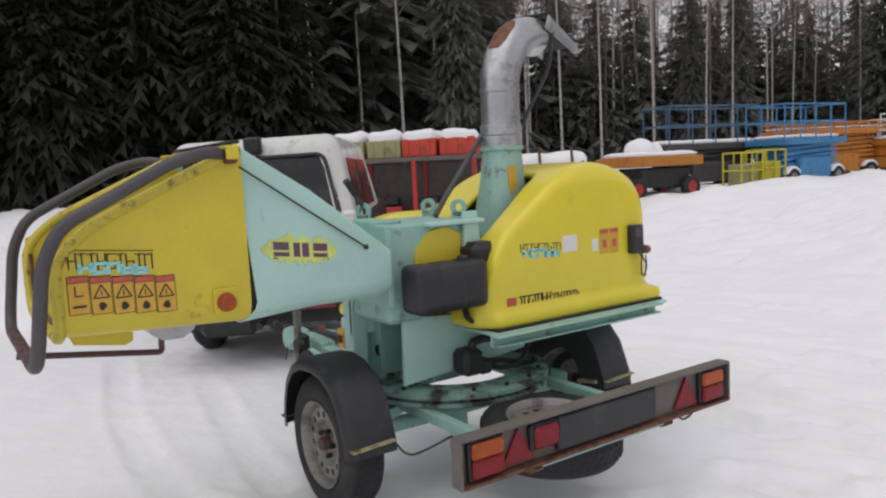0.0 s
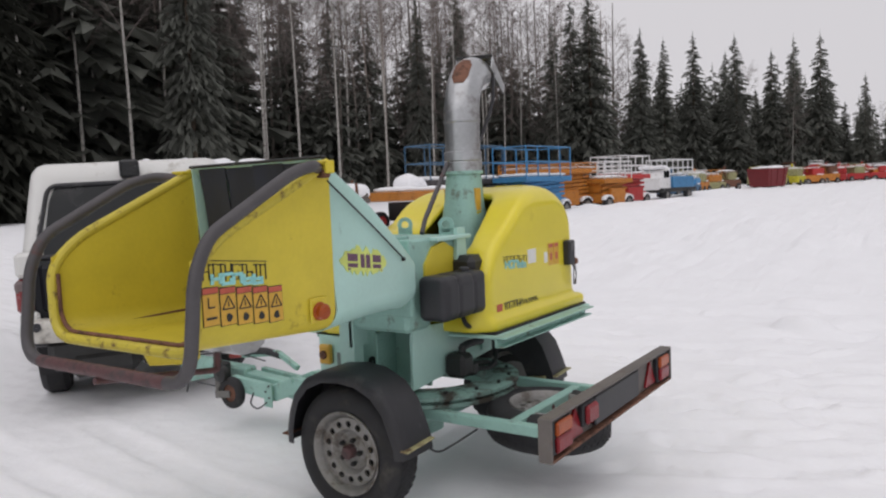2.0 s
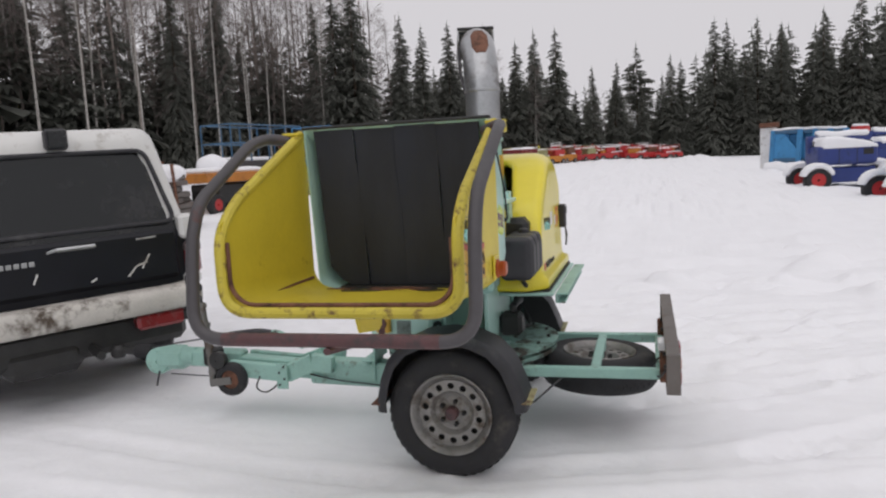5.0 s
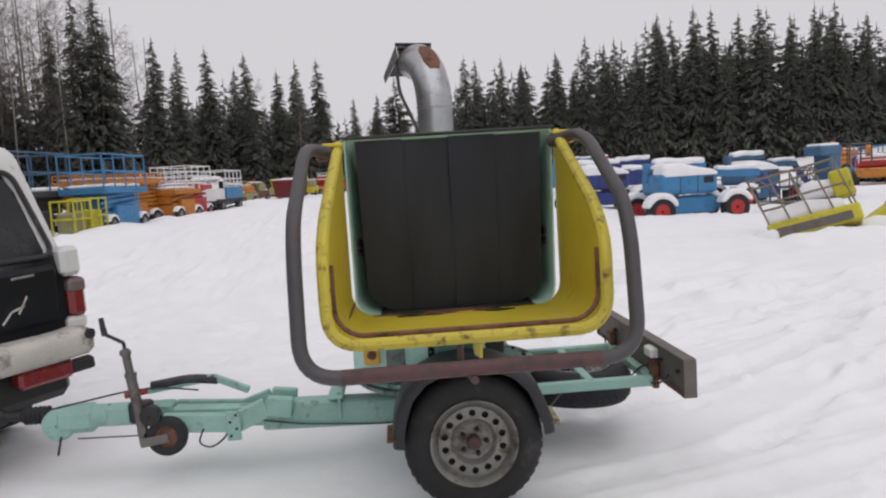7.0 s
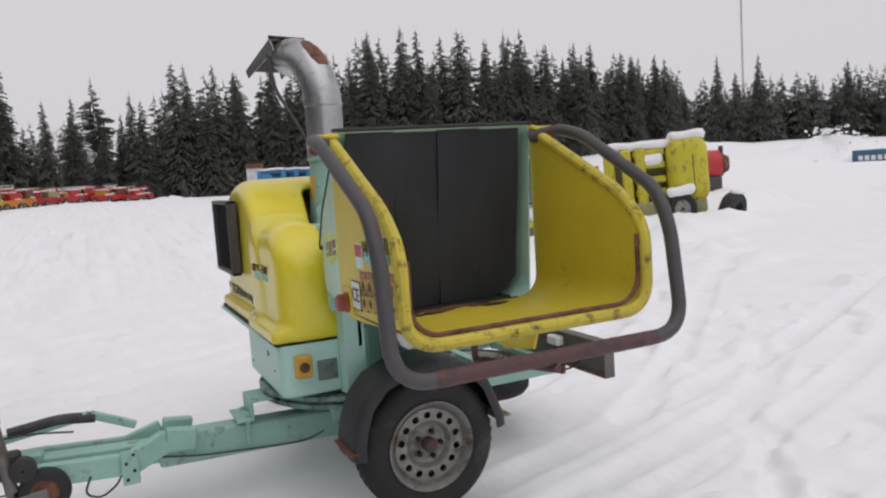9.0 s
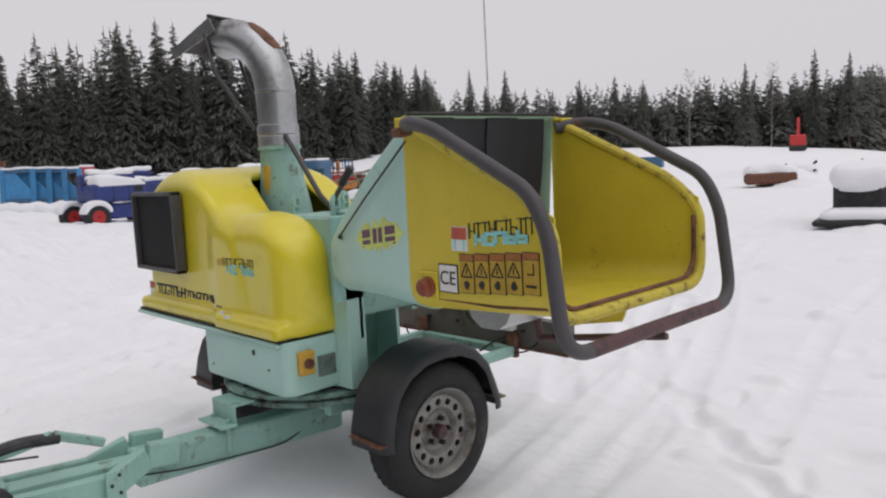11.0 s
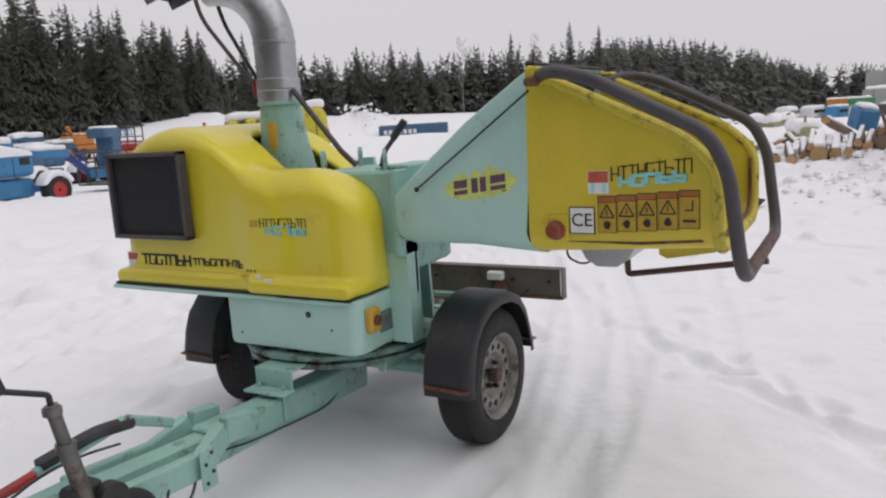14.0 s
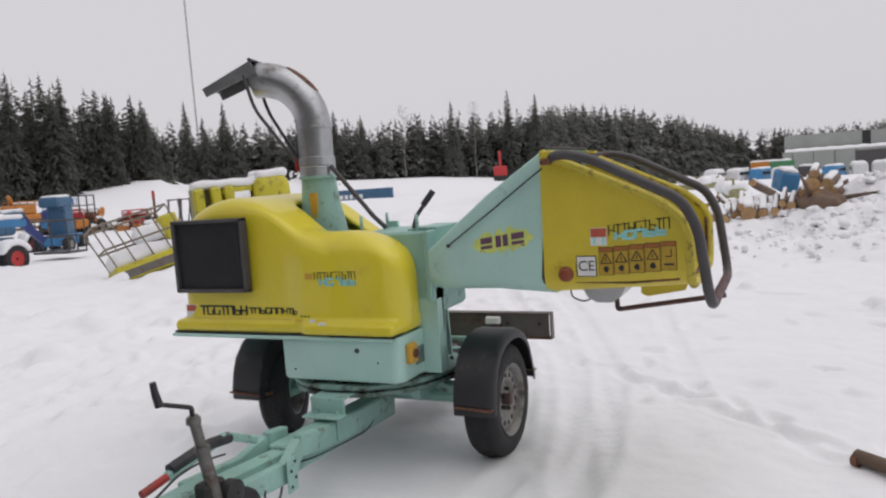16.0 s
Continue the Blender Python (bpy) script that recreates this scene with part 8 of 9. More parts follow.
def parked_van(m, mat, label, seed, tall=1.9):
    t = thing("van", m, label, "van", "parked vans")
    v, f = nets(lambda X, Y, Z: np.maximum(sd_box(X, Y, Z, (0, 0, tall / 2 + 0.15), (4.4, 1.75, tall - 0.3), 0.2), 0.75 * (-X - 1.55) + 0.66 * (Z - tall * 0.66)), (-2.4, -1.0, 0.2), (2.4, 1.0, tall + 0.2), 0.12)
    raw("body", v, f, mat, t)
    for x0, x1 in ((-1.3, -0.4), (-0.3, 0.7), (0.8, 1.9)):
        for s in (-1, 1):
            bm = bmesh.new()
            rbox(bm, ((x0 + x1) / 2, s * 0.875, tall * 0.70), (x1 - x0, 0.03, tall * 0.22), 0.01)
            part("side_window", bm, M_GLASS, t)
    bm = bmesh.new()
    rbox(bm, (-1.72, 0, tall * 0.70), (0.05, 1.4, tall * 0.24), 0.01, Matrix.Translation((-1.72, 0, tall * 0.7)) @ Matrix.Rotation(radians(38), 4, 'Y') @ Matrix.Translation((1.72, 0, -tall * 0.7)))
    part("windscreen", bm, M_GLASS, t)
    for x in (-1.4, 1.4):
        for y in (-0.78, 0.78):
            wheel_part(t, x, y, 0.32, 0.2)
    snow_cap(t, (0.3, 0, tall + 0.02), (3.4, 1.6, 0.2), seed)
    return t


rnd = random.Random(9)
for k in range(9):
    mt, c = ((M_WHITE, "white"), (M_WHITE, "white"), (M_BLUE, "blue"), (M_WHITE, "white"), (M_TUBE, "grey"), (M_BLUE, "blue"))[k % 6]
    parked_van(stand(98 + rnd.uniform(-3, 6), 6.5 - 2.7 * k, 170 + rnd.uniform(-12, 12), 0.1), mt, f"{c} parked van buried in snow", 700 + k, rnd.uniform(1.6, 2.1))
t = thing("lorry", stand(112, 0.4, -85, 0.1), "orange and green lorry body with snow on its roof", "lorry")
bm = bmesh.new()
rbox(bm, (-1.2, 0, 2.0), (2.4, 2.2, 2.2), 0.1)
part("front_body", bm, M_ORANGE, t)
bm = bmesh.new()
rbox(bm, (1.6, 0, 2.0), (3.2, 2.2, 2.1), 0.1)
part("rear_body", bm, node_mat("green_paint", (0.06, 0.22, 0.10), 0.5, var=0.15, scale=2), t)
for x in (-1.4, 2.0):
    for y in (-0.9, 0.9):
        wheel_part(t, x, y, 0.5, 0.3)
snow_cap(t, (0.2, 0, 3.12), (5.5, 2.1, 0.2), 731)

# low grey hall behind the vans
t = thing("hall", stand(140, -21.2, 1), "long low grey industrial hall with snow on the roofs", "building")
bm = bmesh.new()
rbox(bm, (0, 0, 2.6), (12, 40, 6.0), 0.05)
part("lower_hall", bm, M_CLADDING, t)
bm = bmesh.new()
rbox(bm, (3.0, 0.0, 6.85), (10, 39.2, 3.1), 0.05)
part("upper_hall", bm, M_CLADDING, t)
for y in (7.5, -5.5, -15):
    bm = bmesh.new()
    rbox(bm, (-2.05, y, 6.9), (0.12, 1.2, 3.0), 0.02)
    part("wall_pier", bm, M_DARK, t)
for y, w in ((6.5, 6.0), (-4, 9.0), (-14, 7)):
    bm = bmesh.new()
    rbox(bm, (-6.05, y, 3.4), (0.1, w, 3.6), 0.03)
    part("roller_door", bm, M_TUBE, t)
for k in range(13):
    bm = bmesh.new()
    rbox(bm, (-6.04, 18.6 - 3.1 * k, 2.6), (0.08, 0.08, 5.9), 0.01)
    part("cladding_joint", bm, M_TUBE, t)
snow_cap(t, (-3.9, 0, 5.65), (3.8, 39.6, 0.5), 741)
snow_cap(t, (3.0, 0.0, 8.5), (10, 39, 0.22), 742)

# odds and ends on the rise before the far wood
def on_rise(bearing, dist):
    return stand(-3.66 + dist * math.sin(radians(bearing)), -2.12 + dist * math.cos(radians(bearing)), bearing * 7 % 90, 0.05)


old_machine(on_rise(39.6, 43), M_ORANGE, M_RUST, "orange machine with a bent arm half buried in snow", 811, 0.42)
old_machine(on_rise(38.4, 45), M_RUST, M_OLIVE, "rusty machine frame half buried in snow", 812, 0.55)
old_machine(on_rise(43.0, 42), M_REDPAINT, M_RUST, "small red machine with a black box in snow", 813, 0.40)
t = thing("marker_post", on_rise(44.2, 41), "dark post with a red plate standing in snow", "marker post")
bm = bmesh.new()
rbox(bm, (0, 0, 0.8), (0.14, 0.12, 1.7), 0.02)
part("post", bm, M_RUST, t)
bm = bmesh.new()
rbox(bm, (0, 0, 1.75), (0.55, 0.10, 0.42), 0.03)
part("plate", bm, M_REDPAINT, t)
for k, bearing in enumerate((45.5, 46.3, 47.0)):
    t = thing("pipe_trestle", on_rise(bearing, 38 + k), "grey pipe trestle standing in snow", "trestle", "pipe trestles")
    for y in (-0.35, 0.35):
        bm = bmesh.new()
        tube(bm, fillet([(-0.45, y, -0.1), (-0.12, y * 0.6, 1.45), (0.12, y * 0.6, 1.45), (0.5, y, -0.1)], 0.1), 0.035, 7)
        part("bent_pipe", bm, M_TUBE, t)
    bm = bmesh.new()
    tube(bm, [(-0.1, -0.3, 1.42), (-0.1, 0.3, 1.42)], 0.03, 7)
    part("cross_pipe", bm, M_TUBE, t)
rnd = random.Random(815)
for k in range(9):
    t = thing("debris", on_rise(rnd.uniform(39.5, 44.5), rnd.uniform(39, 46)), "dark scrap half buried in snow", "scrap", "scrap in the snow")
    bm = bmesh.new()
    rbox(bm, (0, 0, 0.15), (rnd.uniform(0.4, 1.0), rnd.uniform(0.3, 0.6), rnd.uniform(0.25, 0.45)), 0.06)
    for j in range(3):
        beam(bm, (rnd.uniform(-0.3, 0.3), 0, 0.2), (rnd.uniform(-0.6, 0.6), rnd.uniform(-0.3, 0.3), rnd.uniform(0.3, 0.6)), 0.05, 0.05, 0.01)
    part("scrap_metal", bm, rnd.choice((M_RUST, M_DARK, M_OLIVE, M_ORANGE)), t)
    snow_cap(t, (0, 0, 0.36), (rnd.uniform(0.4, 0.9), 0.5, 0.12), 820 + k)

# red digger arm by the far wood and the radio mast
t = thing("digger", stand(105, 38, 20), "red digger with raised arm by the far wood", "digger")
bm = bmesh.new()
rbox(bm, (0, 0, 1.5), (2.6, 2.0, 1.6), 0.15)
part("house", bm, M_REDPAINT, t)
bm = bmesh.new()
rbox(bm, (0, 0, 0.45), (3.2, 2.2, 0.8), 0.2)
part("tracks", bm, M_DARK, t)
bm = bmesh.new()
beam(bm, (0.6, 0, 1.8), (1.8, 0, 4.6), 0.4, 0.5, 0.05)
beam(bm, (1.8, 0, 4.6), (3.0, 0, 2.6), 0.35, 0.4, 0.05)
part("arm", bm, M_REDPAINT, t)
t = thing("radio_mast", pose(662, 605, 0) @ Matrix.Scale(3.47, 4), "tall thin lattice radio mast over the far wood", "mast")
bm = bmesh.new()
for a in (0, 120, 240):
    c, s = 0.28 * math.cos(radians(a)), 0.28 * math.sin(radians(a))
    tube(bm, [(c, s, 0), (c * 0.6, s * 0.6, 78)], 0.06, 5)
for z in range(2, 78, 2):
    tube(bm, [(0.28, 0, z), (-0.14, 0.24, z + 1), (-0.14, -0.24, z + 2)], 0.03, 4)
part("lattice", bm, M_TUBE, t)

# loose snow clods on the ploughed heaps
def snow_clods(name, spots, seed, label):
    rnd = random.Random(seed)
    bm = bmesh.new()
    for x, y, r in spots:
        z = ground_z(x, y)
        m = pose(x, y, z + 0.05 + 0.1 * r, rnd.uniform(-20, 20), rnd.uniform(-20, 20), rnd.uniform(0, 360)) @ Matrix.Diagonal((r, r * rnd.uniform(0.6, 1.0), r * rnd.uniform(0.45, 0.8), 1))
        rings = []
        for zz, rr in ((-0.7, 0.7), (0.1, 1.0), (0.75, 0.6)):
            rings.append([bm.verts.new(m @ Vector((rr * rnd.uniform(0.75, 1.2) * math.cos(a), rr * rnd.uniform(0.75, 1.2) * math.sin(a), zz * rnd.uniform(0.8, 1.15)))) for a in [2 * math.pi * k / 7 for k in range(7)]])
        top = bm.verts.new(m @ Vector((rnd.uniform(-0.2, 0.2), rnd.uniform(-0.2, 0.2), 1.0)))
        for a, b in zip(rings, rings[1:]):
            for k in range(7):
                bm.faces.new((a[k], a[(k + 1) % 7], b[(k + 1) % 7], b[k]))
        for k in range(7):
            bm.faces.new((rings[-1][k], rings[-1][(k + 1) % 7], top))
    ob = part(name, bm, M_SNOW, None, "", 80)
    tagged(ob, label, "snow", kind="stuff")


rnd = random.Random(77)
spots = []
for k in range(1100):
    x, y = rnd.gauss(12.3, 2.3), rnd.gauss(-4.4, 1.9)
    if x > 7.5 and y < -0.9:
        spots.append((x, y, rnd.choice((0.03, 0.03, 0.04, 0.05, 0.07, 0.10)) * rnd.uniform(0.7, 1.3)))
for k in range(60):
    spots.append((rnd.uniform(14.6, 17.8), rnd.uniform(-5.0, 0.2), rnd.uniform(0.08, 0.18)))
snow_clods("snow_clods", spots, 5, "loose white snow clods in front of the log heap")
spots = []
for k in range(110):
    x, y = rnd.gauss(56.8, 2.0), rnd.gauss(39.8, 1.5)
    spots.append((x, y, rnd.uniform(0.08, 0.22)))
snow_clods("snow_clods", spots, 6, "loose white snow clods on a ploughed heap")

# ---- forest round the yard ----
def spruce_mesh(seed, h=18.0, count=300, low=0.05, wide=0.16, seg=4, lift=0.0, fine=1.0):
    """Crown of a conifer: boughs round the stem, each a spine with hanging ragged fringes and side twigs."""
    rnd = random.Random(seed)
    verts, faces = [], []
    lobes = [(rnd.uniform(0, 6.28), rnd.uniform(1, 9), rnd.uniform(0.1, 0.3)) for _ in range(5)]
    for i in range(count):
        t = low + (0.985 - low) * (1 - (1 - (i + rnd.random()) / count) ** 0.70)
        a = rnd.uniform(0, 2 * math.pi)
        uneven = 1 + sum(w * math.sin(a + p + f * 6 * t) for p, f, w in lobes) * 0.45
        r = (wide * h * (1 - t) ** 0.78 * uneven + 0.14) * rnd.uniform(0.72, 1.03)
        if lift:
            r *= 0.35 + 1.5 * math.sin(math.pi * min(1.0, (t - low) / (1 - low)) ** 0.8)
        droop = r * (rnd.uniform(0.25, 0.60) * (1 - 0.6 * t) - lift)
        ca, sa, z = math.cos(a), math.sin(a), h * t
        fr = (0.16 + 0.16 * r) * rnd.uniform(0.8, 1.3) * fine

        def at(f, side, dz):
            return (f * r * ca - side * sa, f * r * sa + side * ca, z + dz - droop * f * f)
        for k in range(seg):
            f0, f1 = 0.12 + 0.86 * k / seg, 0.12 + 0.90 * (k + 1) / seg
            ln = fr * (1.25 - 0.9 * f0) * rnd.uniform(0.7, 1.3)
            o = len(verts)
            verts += [at(f0, 0, 0.03), at(f1, 0, 0), at((f0 + f1) / 2 + rnd.uniform(-0.05, 0.08), rnd.uniform(-0.3, 0.3) * ln, -1.25 * ln),
                      at(f1 + 0.06, ln, -0.7 * ln * rnd.uniform(0.4, 1.2)), at(f1 + 0.06, -ln, -0.7 * ln * rnd.uniform(0.4, 1.2))]
            faces += [(o, o + 1, o + 2), (o, o + 1, o + 3), (o, o + 4, o + 1)]
    o = len(verts)
    verts += [(0.07, 0, h * 0.93), (-0.05, 0.06, h * 0.93), (-0.05, -0.06, h * 0.93), (0, 0, h * 1.02)]
    faces += [(o, o + 1, o + 3), (o + 1, o + 2, o + 3), (o + 2, o, o + 3)]
    return verts, faces


def trunk_bm(h, r, n=7, lean=0.0):
    bm = bmesh.new()
    tube(bm, [(lean * (z / h) ** 2, 0, z) for z in (-0.3, h * 0.3, h * 0.65, h * 0.97)], r, n, True, r * 0.12)
    return bm


def bare_mesh(seed, h=17.0, limbs=30, twigs=14, low=0.30):
    """Bare limbs and fine twigs of a leafless tree, as slim blades."""
    rnd = random.Random(seed)
    verts, faces = [], []

    def blade(p, q, w):
        d = (q - p).normalized()
        s = d.cross(Vector((rnd.uniform(-1, 1), rnd.uniform(-1, 1), 0.2))).normalized() * w
        o = len(verts)
        verts.extend([tuple(p + s), tuple(p - s), tuple(q)])
        faces.append((o, o + 1, o + 2))
    for i in range(limbs):
        t = low + (0.97 - low) * (i + rnd.random()) / limbs
        a = rnd.uniform(0, 2 * math.pi)
        ln = h * 0.19 * (1.2 - t) * rnd.uniform(0.7, 1.3) + 0.5
        p = Vector((0.4 * t * t, 0, h * t))
        d = Vector((math.cos(a) * 0.6, math.sin(a) * 0.6, rnd.uniform(0.5, 1.1))).normalized()
        blade(p, p + d * ln, 0.018 * (1.2 - t) + 0.007)
        for j in range(twigs):
            s = rnd.uniform(0.2, 1.0)
            o = p + d * ln * s
            b = a + rnd.uniform(-1.7, 1.7)
            e = o + Vector((math.cos(b), math.sin(b), rnd.uniform(-0.1, 1.4))).normalized() * rnd.uniform(0.4, 1.3)
            blade(o, e, 0.011)
            for m in range(2):
                g = o.lerp(e, rnd.uniform(0.3, 0.9))
                c = b + rnd.uniform(-1.5, 1.5)
                blade(g, g + Vector((math.cos(c), math.sin(c), rnd.uniform(-0.3, 1.0))).normalized() * rnd.uniform(0.2, 0.6), 0.008)
    return verts, faces


SPRUCES, BIRCHES, NEAR, PINES = [], [], [], []
for k in range(4):
    t = thing("spruce", pose(0, 0, -300), "tall dark green spruce in the dense wood", "spruce tree", "forest edge trees")
    part("trunk", trunk_bm(18, 0.17), M_BARK, t)
    raw("crown", *spruce_mesh(140 + k, 18, (520, 500, 470, 520)[k], (0.02, 0.03, 0.12, 0.02)[k], (0.165, 0.15, 0.16, 0.18)[k], 4, 0.0, 0.7), M_NEEDLE, t, smooth=False)
    NEAR.append(t)
for k in range(6):
    t = thing("spruce", pose(0, 0, -300), "dark green spruce at the forest edge", "spruce tree", "forest edge trees")
    part("trunk", trunk_bm(18, 0.17), M_BARK, t)
    raw("crown", *spruce_mesh(40 + k, 18, (580, 560, 540, 520, 580, 560)[k], (0.03, 0.06, 0.10, 0.18, 0.05, 0.02)[k], (0.160, 0.148, 0.138, 0.142, 0.172, 0.152)[k], 3, 0.0, 0.72), M_NEEDLE_HAZE_MID, t, smooth=False)
    SPRUCES.append(t)
for k in range(5):
    t = thing("birch", pose(0, 0, -300), "leafless birch with pale trunk at the forest edge", "birch tree", "forest edge trees")
    part("trunk", trunk_bm(17, 0.085, 6, 0.4), M_BIRCH, t)
    raw("bare_crown", *bare_mesh(60 + k, low=(0.30, 0.42, 0.25, 0.5, 0.35)[k]), M_TWIG, t, smooth=False)
    BIRCHES.append(t)
t = thing("pine", pose(0, 0, -300), "slim pine with a loose crown at the forest edge", "pine tree", "forest edge trees")
part("trunk", trunk_bm(18, 0.16), M_BARK, t)
raw("crown", *spruce_mesh(77, 18, 150, 0.42, 0.15, 4, 0.22), M_NEEDLE_HAZE_MID, t, smooth=False)
PINES.append(t)

# the edge of the wood: bearing from the trailer (to the right of +y) and distance
EDGE = [(-150, 40), (-125, 34), (-100, 31), (-75, 32), (-60, 36), (-45, 41), (-32, 47), (-24, 52), (-15, 56), (-6, 64), (3, 70), (12, 74), (20, 76), (30, 76), (38, 82), (43.5, 92)]
FAR_EDGE = [(43, 152), (50, 150), (58, 150), (66, 155), (72, 165), (76, 215), (80, 290), (86, 400), (96, 470), (125, 480), (160, 480), (200, 400), (215, 200)]


def edge_points(edge, step):
    out, left = [], 0.0
    for (a, r), (b, s) in zip(edge, edge[1:]):
        p = Vector((r * math.sin(radians(a)), -3 + r * math.cos(radians(a))))
        q = Vector((s * math.sin(radians(b)), -3 + s * math.cos(radians(b))))
        d = (q - p).length
        while left < d:
            out.append((p.lerp(q, left / d), a + (b - a) * left / d))
            left += step
        left -= d
    return out


# height of the wood's outline above eye level, in degrees, by bearing
TOPS = [(-180, 32), (-60, 30), (-45, 25), (-32, 19), (-24, 15), (-20, 12.8), (-16, 10.8), (-10, 10.0), (-5.5, 9.4), (-4, 6.9), (0, 6.9), (3.6, 7.0), (5, 8.7), (10, 8.5), (15, 9.6), (20, 10.7), (27, 10.4), (31, 10.0), (36, 8.8), (41.8, 7.3),
        (43, 6.2), (43.6, 5.0), (47, 5.0), (52, 4.9), (58, 4.9), (62, 4.7), (70, 4.6), (76, 4.3), (80, 3.6), (83, 2.8), (86, 1.8), (90, 1.65), (130, 1.6), (215, 2.5)]


def size_for(q, az, part_of=1.0):
    """Scale of an 18.5 m tree at q whose tip reaches that outline."""
    el = float(np.interp(az, [a for a, b in TOPS], [b for a, b in TOPS])) * part_of
    d = math.hypot(q.x, q.y + 3)
    return (d * math.tan(radians(el)) + 1.45 - float(snow_height(q.x, q.y))) / 17.4


rnd = random.Random(7)
first = {id(SPRUCES): SPRUCES[:], id(BIRCHES): BIRCHES[:], id(NEAR): NEAR[:], id(PINES): PINES[:]}


def plant(q, sc, kind, broad=1.0):
    pool = first[id(kind)]
    m = pose(q.x, q.y, float(snow_height(q.x, q.y)) - 0.1, 0, 0, rnd.uniform(0, 360))
    if pool:
        t = pool.pop()
        t.matrix_world = m
    else:
        t = copy_thing(rnd.choice(kind), m)
    t.scale = (sc * broad, sc * broad, sc)


def out_at(az, d):
    return Vector((d * math.sin(radians(az)), -3 + d * math.cos(radians(az))))


# the tall trees that make the skyline: bearing and height of the tip in degrees
SKYLINE = [(-22.2, 13.5), (-20.8, 13.8), (-17.2, 11.0), (-15.6, 10.2), (-13.6, 10.3), (-10.9, 9.9), (-9.6, 6.2), (-8.8, 6.6), (-7.2, 9.4), (-5.6, 9.4), (-3.0, 6.5), (-1.2, 6.7),
           (2.6, 6.9), (3.3, 6.4), (5.6, 8.9), (6.4, 8.7), (8.4, 8.7), (9.9, 8.2), (12.5, 8.8), (14.7, 9.7), (16.8, 9.3), (18.4, 9.0), (19.9, 10.6), (22.4, 10.8), (23.6, 10.6),
           (25.4, 10.0), (26.7, 10.3), (28.7, 9.5), (30.2, 10.0), (31.4, 10.0), (33.3, 8.9), (35.4, 8.8), (36.6, 8.6), (38.8, 7.8), (39.6, 7.5), (41.2, 7.4), (41.9, 7.1)]
for az, el in SKYLINE:
    q = out_at(az, float(np.interp(az, [a for a, b in EDGE], [b for a, b in EDGE])) + rnd.uniform(-1.0, 1.0))
    plant(q, size_for(q, az, el / float(np.interp(az, [a for a, b in TOPS], [b for a, b in TOPS]))), SPRUCES, rnd.uniform(1.0, 1.2))
for az, el in ((0.2, 7.9),):
    q = out_at(az, 69)
    plant(q, size_for(q, az, el / 6.9), PINES)
# the trees between and before them
for p, az in edge_points(EDGE, 2.7):
    for row in range(2):
        away = p.normalized()
        q = p + away * (row * 3.5 + 1.0 + rnd.uniform(-1.6, 1.6)) + Vector((rnd.uniform(-1.1, 1.1), rnd.uniform(-1.1, 1.1)))
        bare = 0.12 if az < -62 else 0.55 if az < -48 else 0.86 if az < -23 else 0.5 if az < -18 else 0.35 if az < 4 else 0.12
        is_bare = rnd.random() < bare
        top = rnd.uniform(0.85, 1.08) if az < -50 or is_bare and az < -24 else rnd.uniform(0.55, 0.95) if az < -24 else rnd.uniform(0.55, 0.88) if az < 4.5 else rnd.uniform(0.70, 0.94)
        plant(q, min(1.3, size_for(q, az, top)), BIRCHES if is_bare else NEAR if az < -55 else SPRUCES, 1.0 if is_bare or az < -58 else 0.72 if az < -20 else 1.1)
# single trees that stand above the far ridge
for az, d, el, is_spruce in ((45.6, 146, 6.8, True), (46.8, 146, 5.6, True), (48.3, 146, 6.6, True), (53.8, 146, 5.6, True), (56.4, 147, 5.6, True), (58.4, 147, 5.2, True), (61.6, 146, 5.8, False), (65.4, 149, 5.8, True),
                             (67.1, 151, 5.7, False), (69.8, 156, 6.2, True), (71.9, 158, 5.8, True), (88.6, 330, 1.9, False)):
    q = out_at(az, d)
    el0 = float(np.interp(az, [a for a, b in TOPS], [b for a, b in TOPS]))
    plant(q, size_for(q, az, el / el0), SPRUCES if is_spruce else BIRCHES)


def joined_wood(name, spots, kinds, seed, label, mat, spread=1.0):
    """Many trees in one mesh, for the depth of the wood and the far ridge."""
    rnd = random.Random(seed)
    allv, allf, off = [], [], 0
    for x, y, sc in spots:
        v, f = rnd.choice(kinds)
        a = rnd.uniform(0, 6.28)
        rot = np.array([[math.cos(a), -math.sin(a), 0], [math.sin(a), math.cos(a), 0], [0, 0, 1]])
        w = np.array(v) @ rot.T * (sc * np.array([rnd.uniform(0.9, 1.35) * spread] * 2 + [1.0])) + [x, y, float(snow_height(x, y)) - 0.2]
        allv.append(w)
        allf.append(np.array(f) + off)
        off += len(w)
    ob = raw(name, np.concatenate(allv).tolist(), np.concatenate(allf).tolist(), mat, smooth=False)
    tagged(ob, label, "forest", kind="stuff")


def crowns(seed, count, seg, fine=1.0):
    return [spruce_mesh(seed + k, 18, count, 0.01, (0.16, 0.19, 0.15, 0.21)[k], seg, 0.0, fine) for k in range(4)]


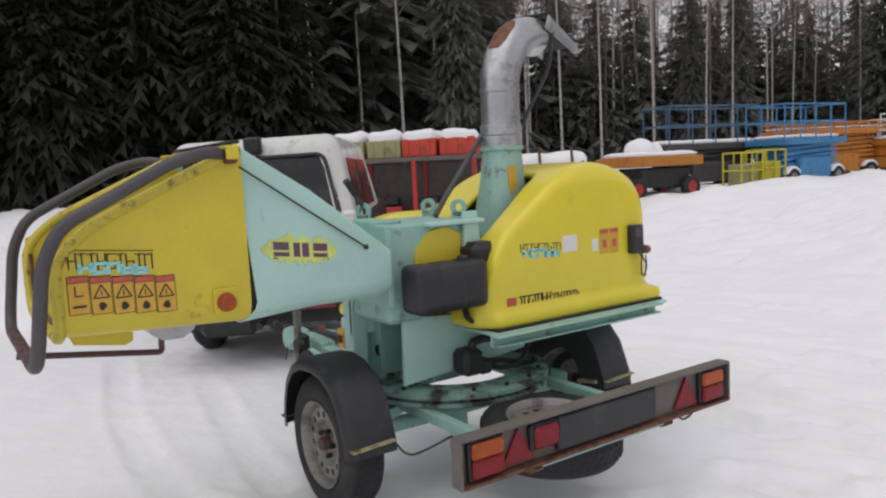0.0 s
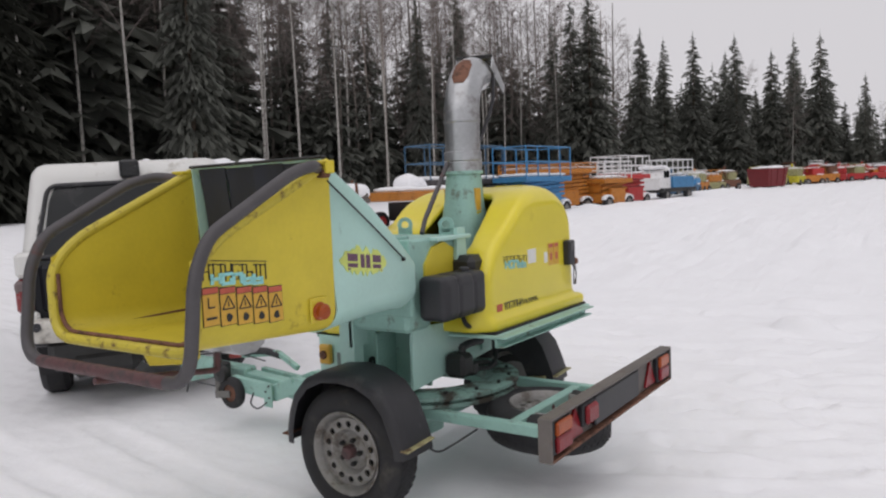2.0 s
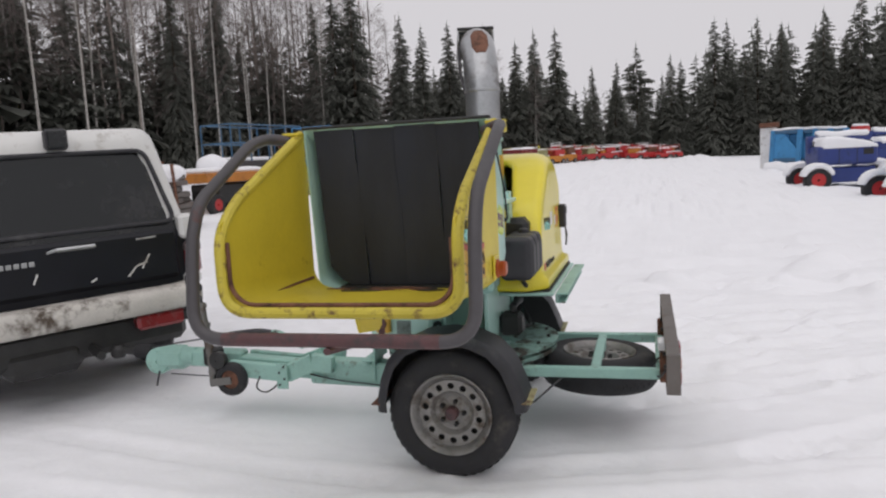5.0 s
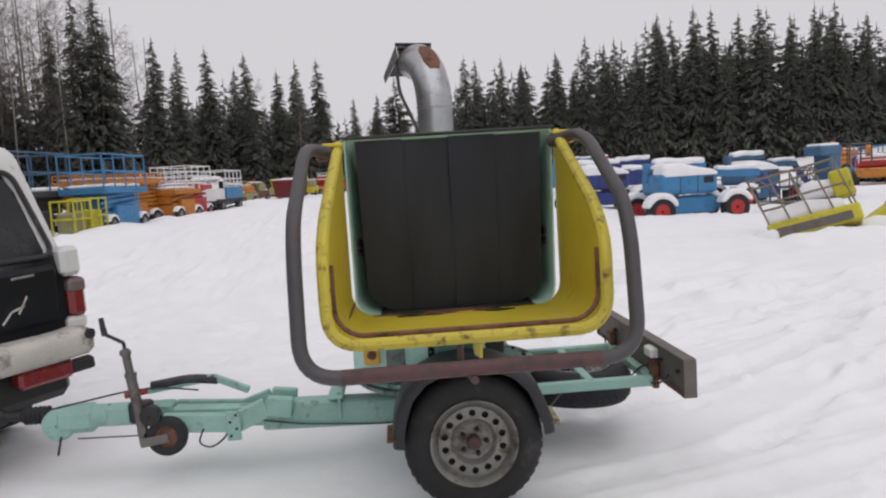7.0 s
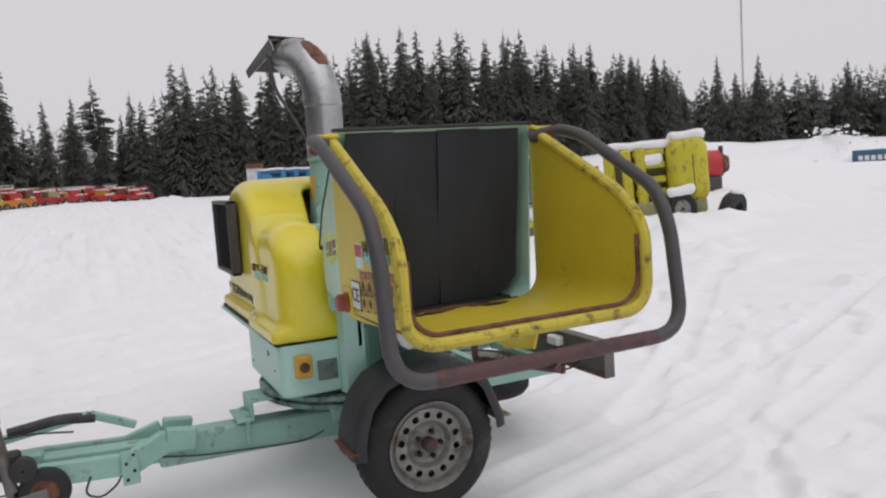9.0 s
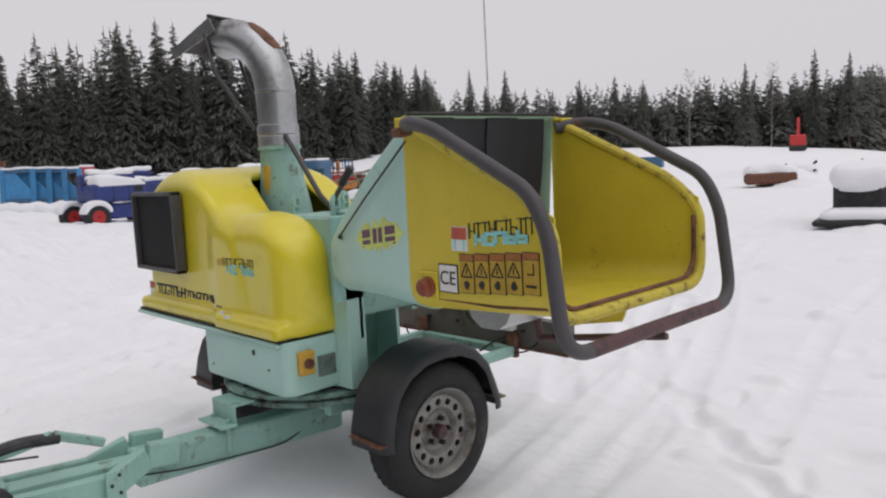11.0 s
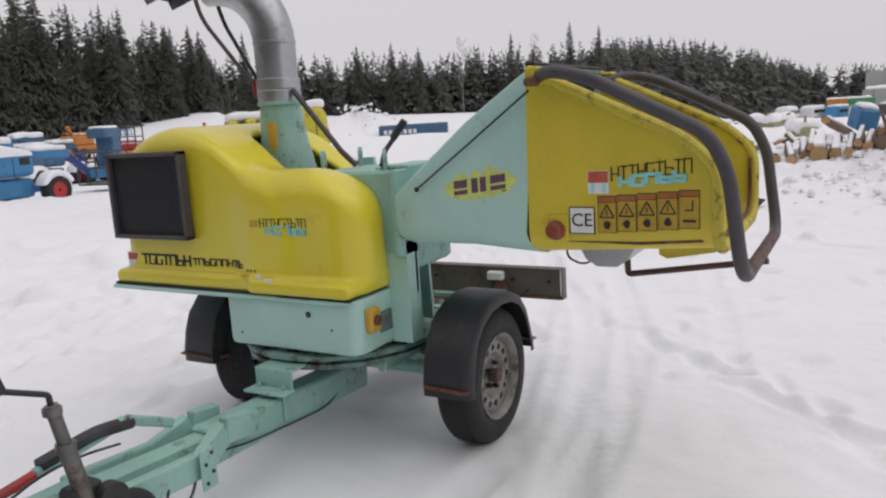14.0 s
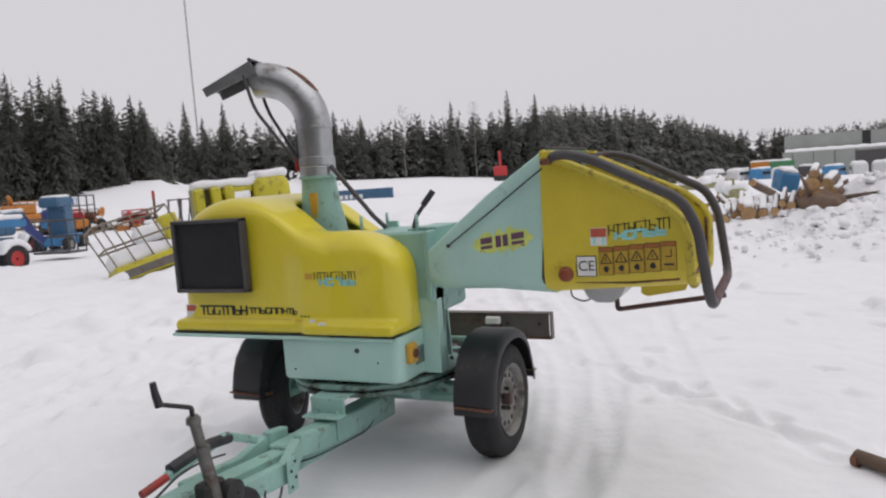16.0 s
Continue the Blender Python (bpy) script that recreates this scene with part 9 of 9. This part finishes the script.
spots, behind, bare, stems = [], [], [], []
for p, az in edge_points(EDGE, 2.4):
    away = p.normalized()
    for row in range(4 if az < 0 else 3):
        q = p + away * (6 + row * 3.2 + rnd.uniform(-2, 2)) + Vector((rnd.uniform(-1, 1), rnd.uniform(-1, 1)))
        if -56 < az < -18:
            bare.append((q.x, q.y, size_for(q, az, rnd.uniform(0.80, 1.12))))
            bare.append((q.x + rnd.uniform(-1.5, 1.5), q.y + rnd.uniform(-1.5, 1.5), size_for(q, az, rnd.uniform(0.6, 1.05))))
            stems.append((q.x + rnd.uniform(-1, 1), q.y + rnd.uniform(-1, 1), size_for(q, az, rnd.uniform(0.8, 1.1))))
            stems.append((q.x + rnd.uniform(-2, 2), q.y + rnd.uniform(-2, 2), size_for(q, az, rnd.uniform(0.7, 1.0))))
        (spots if az < -60 else behind).append((q.x, q.y, min(1.3, size_for(q, az, rnd.uniform(0.75, 1.0) if az < -56 else rnd.uniform(0.50, 0.85) if az < -49 else rnd.uniform(0.40, 0.68) if az < -18 else rnd.uniform(0.55, 0.82) if az < 4.5 else rnd.uniform(0.76, 0.97)))))
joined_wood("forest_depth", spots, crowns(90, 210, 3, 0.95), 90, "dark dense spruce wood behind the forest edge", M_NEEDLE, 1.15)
joined_wood("forest_depth", behind, crowns(94, 200, 3, 1.0), 93, "dense spruce wood behind the forest edge, its needles paled for haze", M_NEEDLE_HAZE_MID, 1.3)
joined_wood("bare_wood", bare, [bare_mesh(180 + k, 17, 26, 12, 0.22) for k in range(4)], 96, "bare grey-brown birch thicket behind the forest edge", M_TWIG, 0.9)
verts, faces = [], []
for x, y, sc in stems:
    o, z, r = len(verts), float(snow_height(x, y)) - 0.2, rnd.uniform(0.06, 0.13)
    lx, ly = rnd.uniform(-0.5, 0.5), rnd.uniform(-0.5, 0.5)
    for k in range(4):
        a = math.pi / 2 * k
        verts += [(x + r * math.cos(a), y + r * math.sin(a), z), (x + lx + 0.3 * r * math.cos(a), y + ly + 0.3 * r * math.sin(a), z + 17 * sc)]
    faces += [(o + 2 * k, o + (2 * k + 2) % 8, o + (2 * k + 3) % 8, o + 2 * k + 1) for k in range(4)]
tagged(raw("bare_stems", verts, faces, M_STEM, smooth=False), "thin grey-brown stems standing close in the wood", "tree stems", kind="stuff")
near, far = [], []
for p, az in edge_points(FAR_EDGE, 2.0):
    away = p.normalized()
    if az > 76 and rnd.random() < (0.35 if az < 104 else 0.85):
        continue
    for row in range(4 if az < 76 else 3 if az < 104 else 1):
        q = p + away * (row * 4 + rnd.uniform(-3, 3)) + Vector((rnd.uniform(-1.2, 1.2), rnd.uniform(-1.2, 1.2)))
        sc = max(0.3, size_for(q, az, rnd.choice((rnd.uniform(0.92, 1.1), rnd.uniform(0.75, 1.0)))))
        (near if az < 76 else far).append((q.x, q.y, sc))
# the far woods take the palest needles, with haze mixed into their colour
joined_wood("far_forest", near, crowns(98, 110, 2, 1.6), 95, "far dark line of spruces behind the snow field", M_NEEDLE_HAZE_FAR, 1.35)
joined_wood("distant_forest", far, crowns(102, 70, 2, 2.0), 97, "distant low line of spruces beyond the field", M_NEEDLE_HAZE_FAR, 1.5)
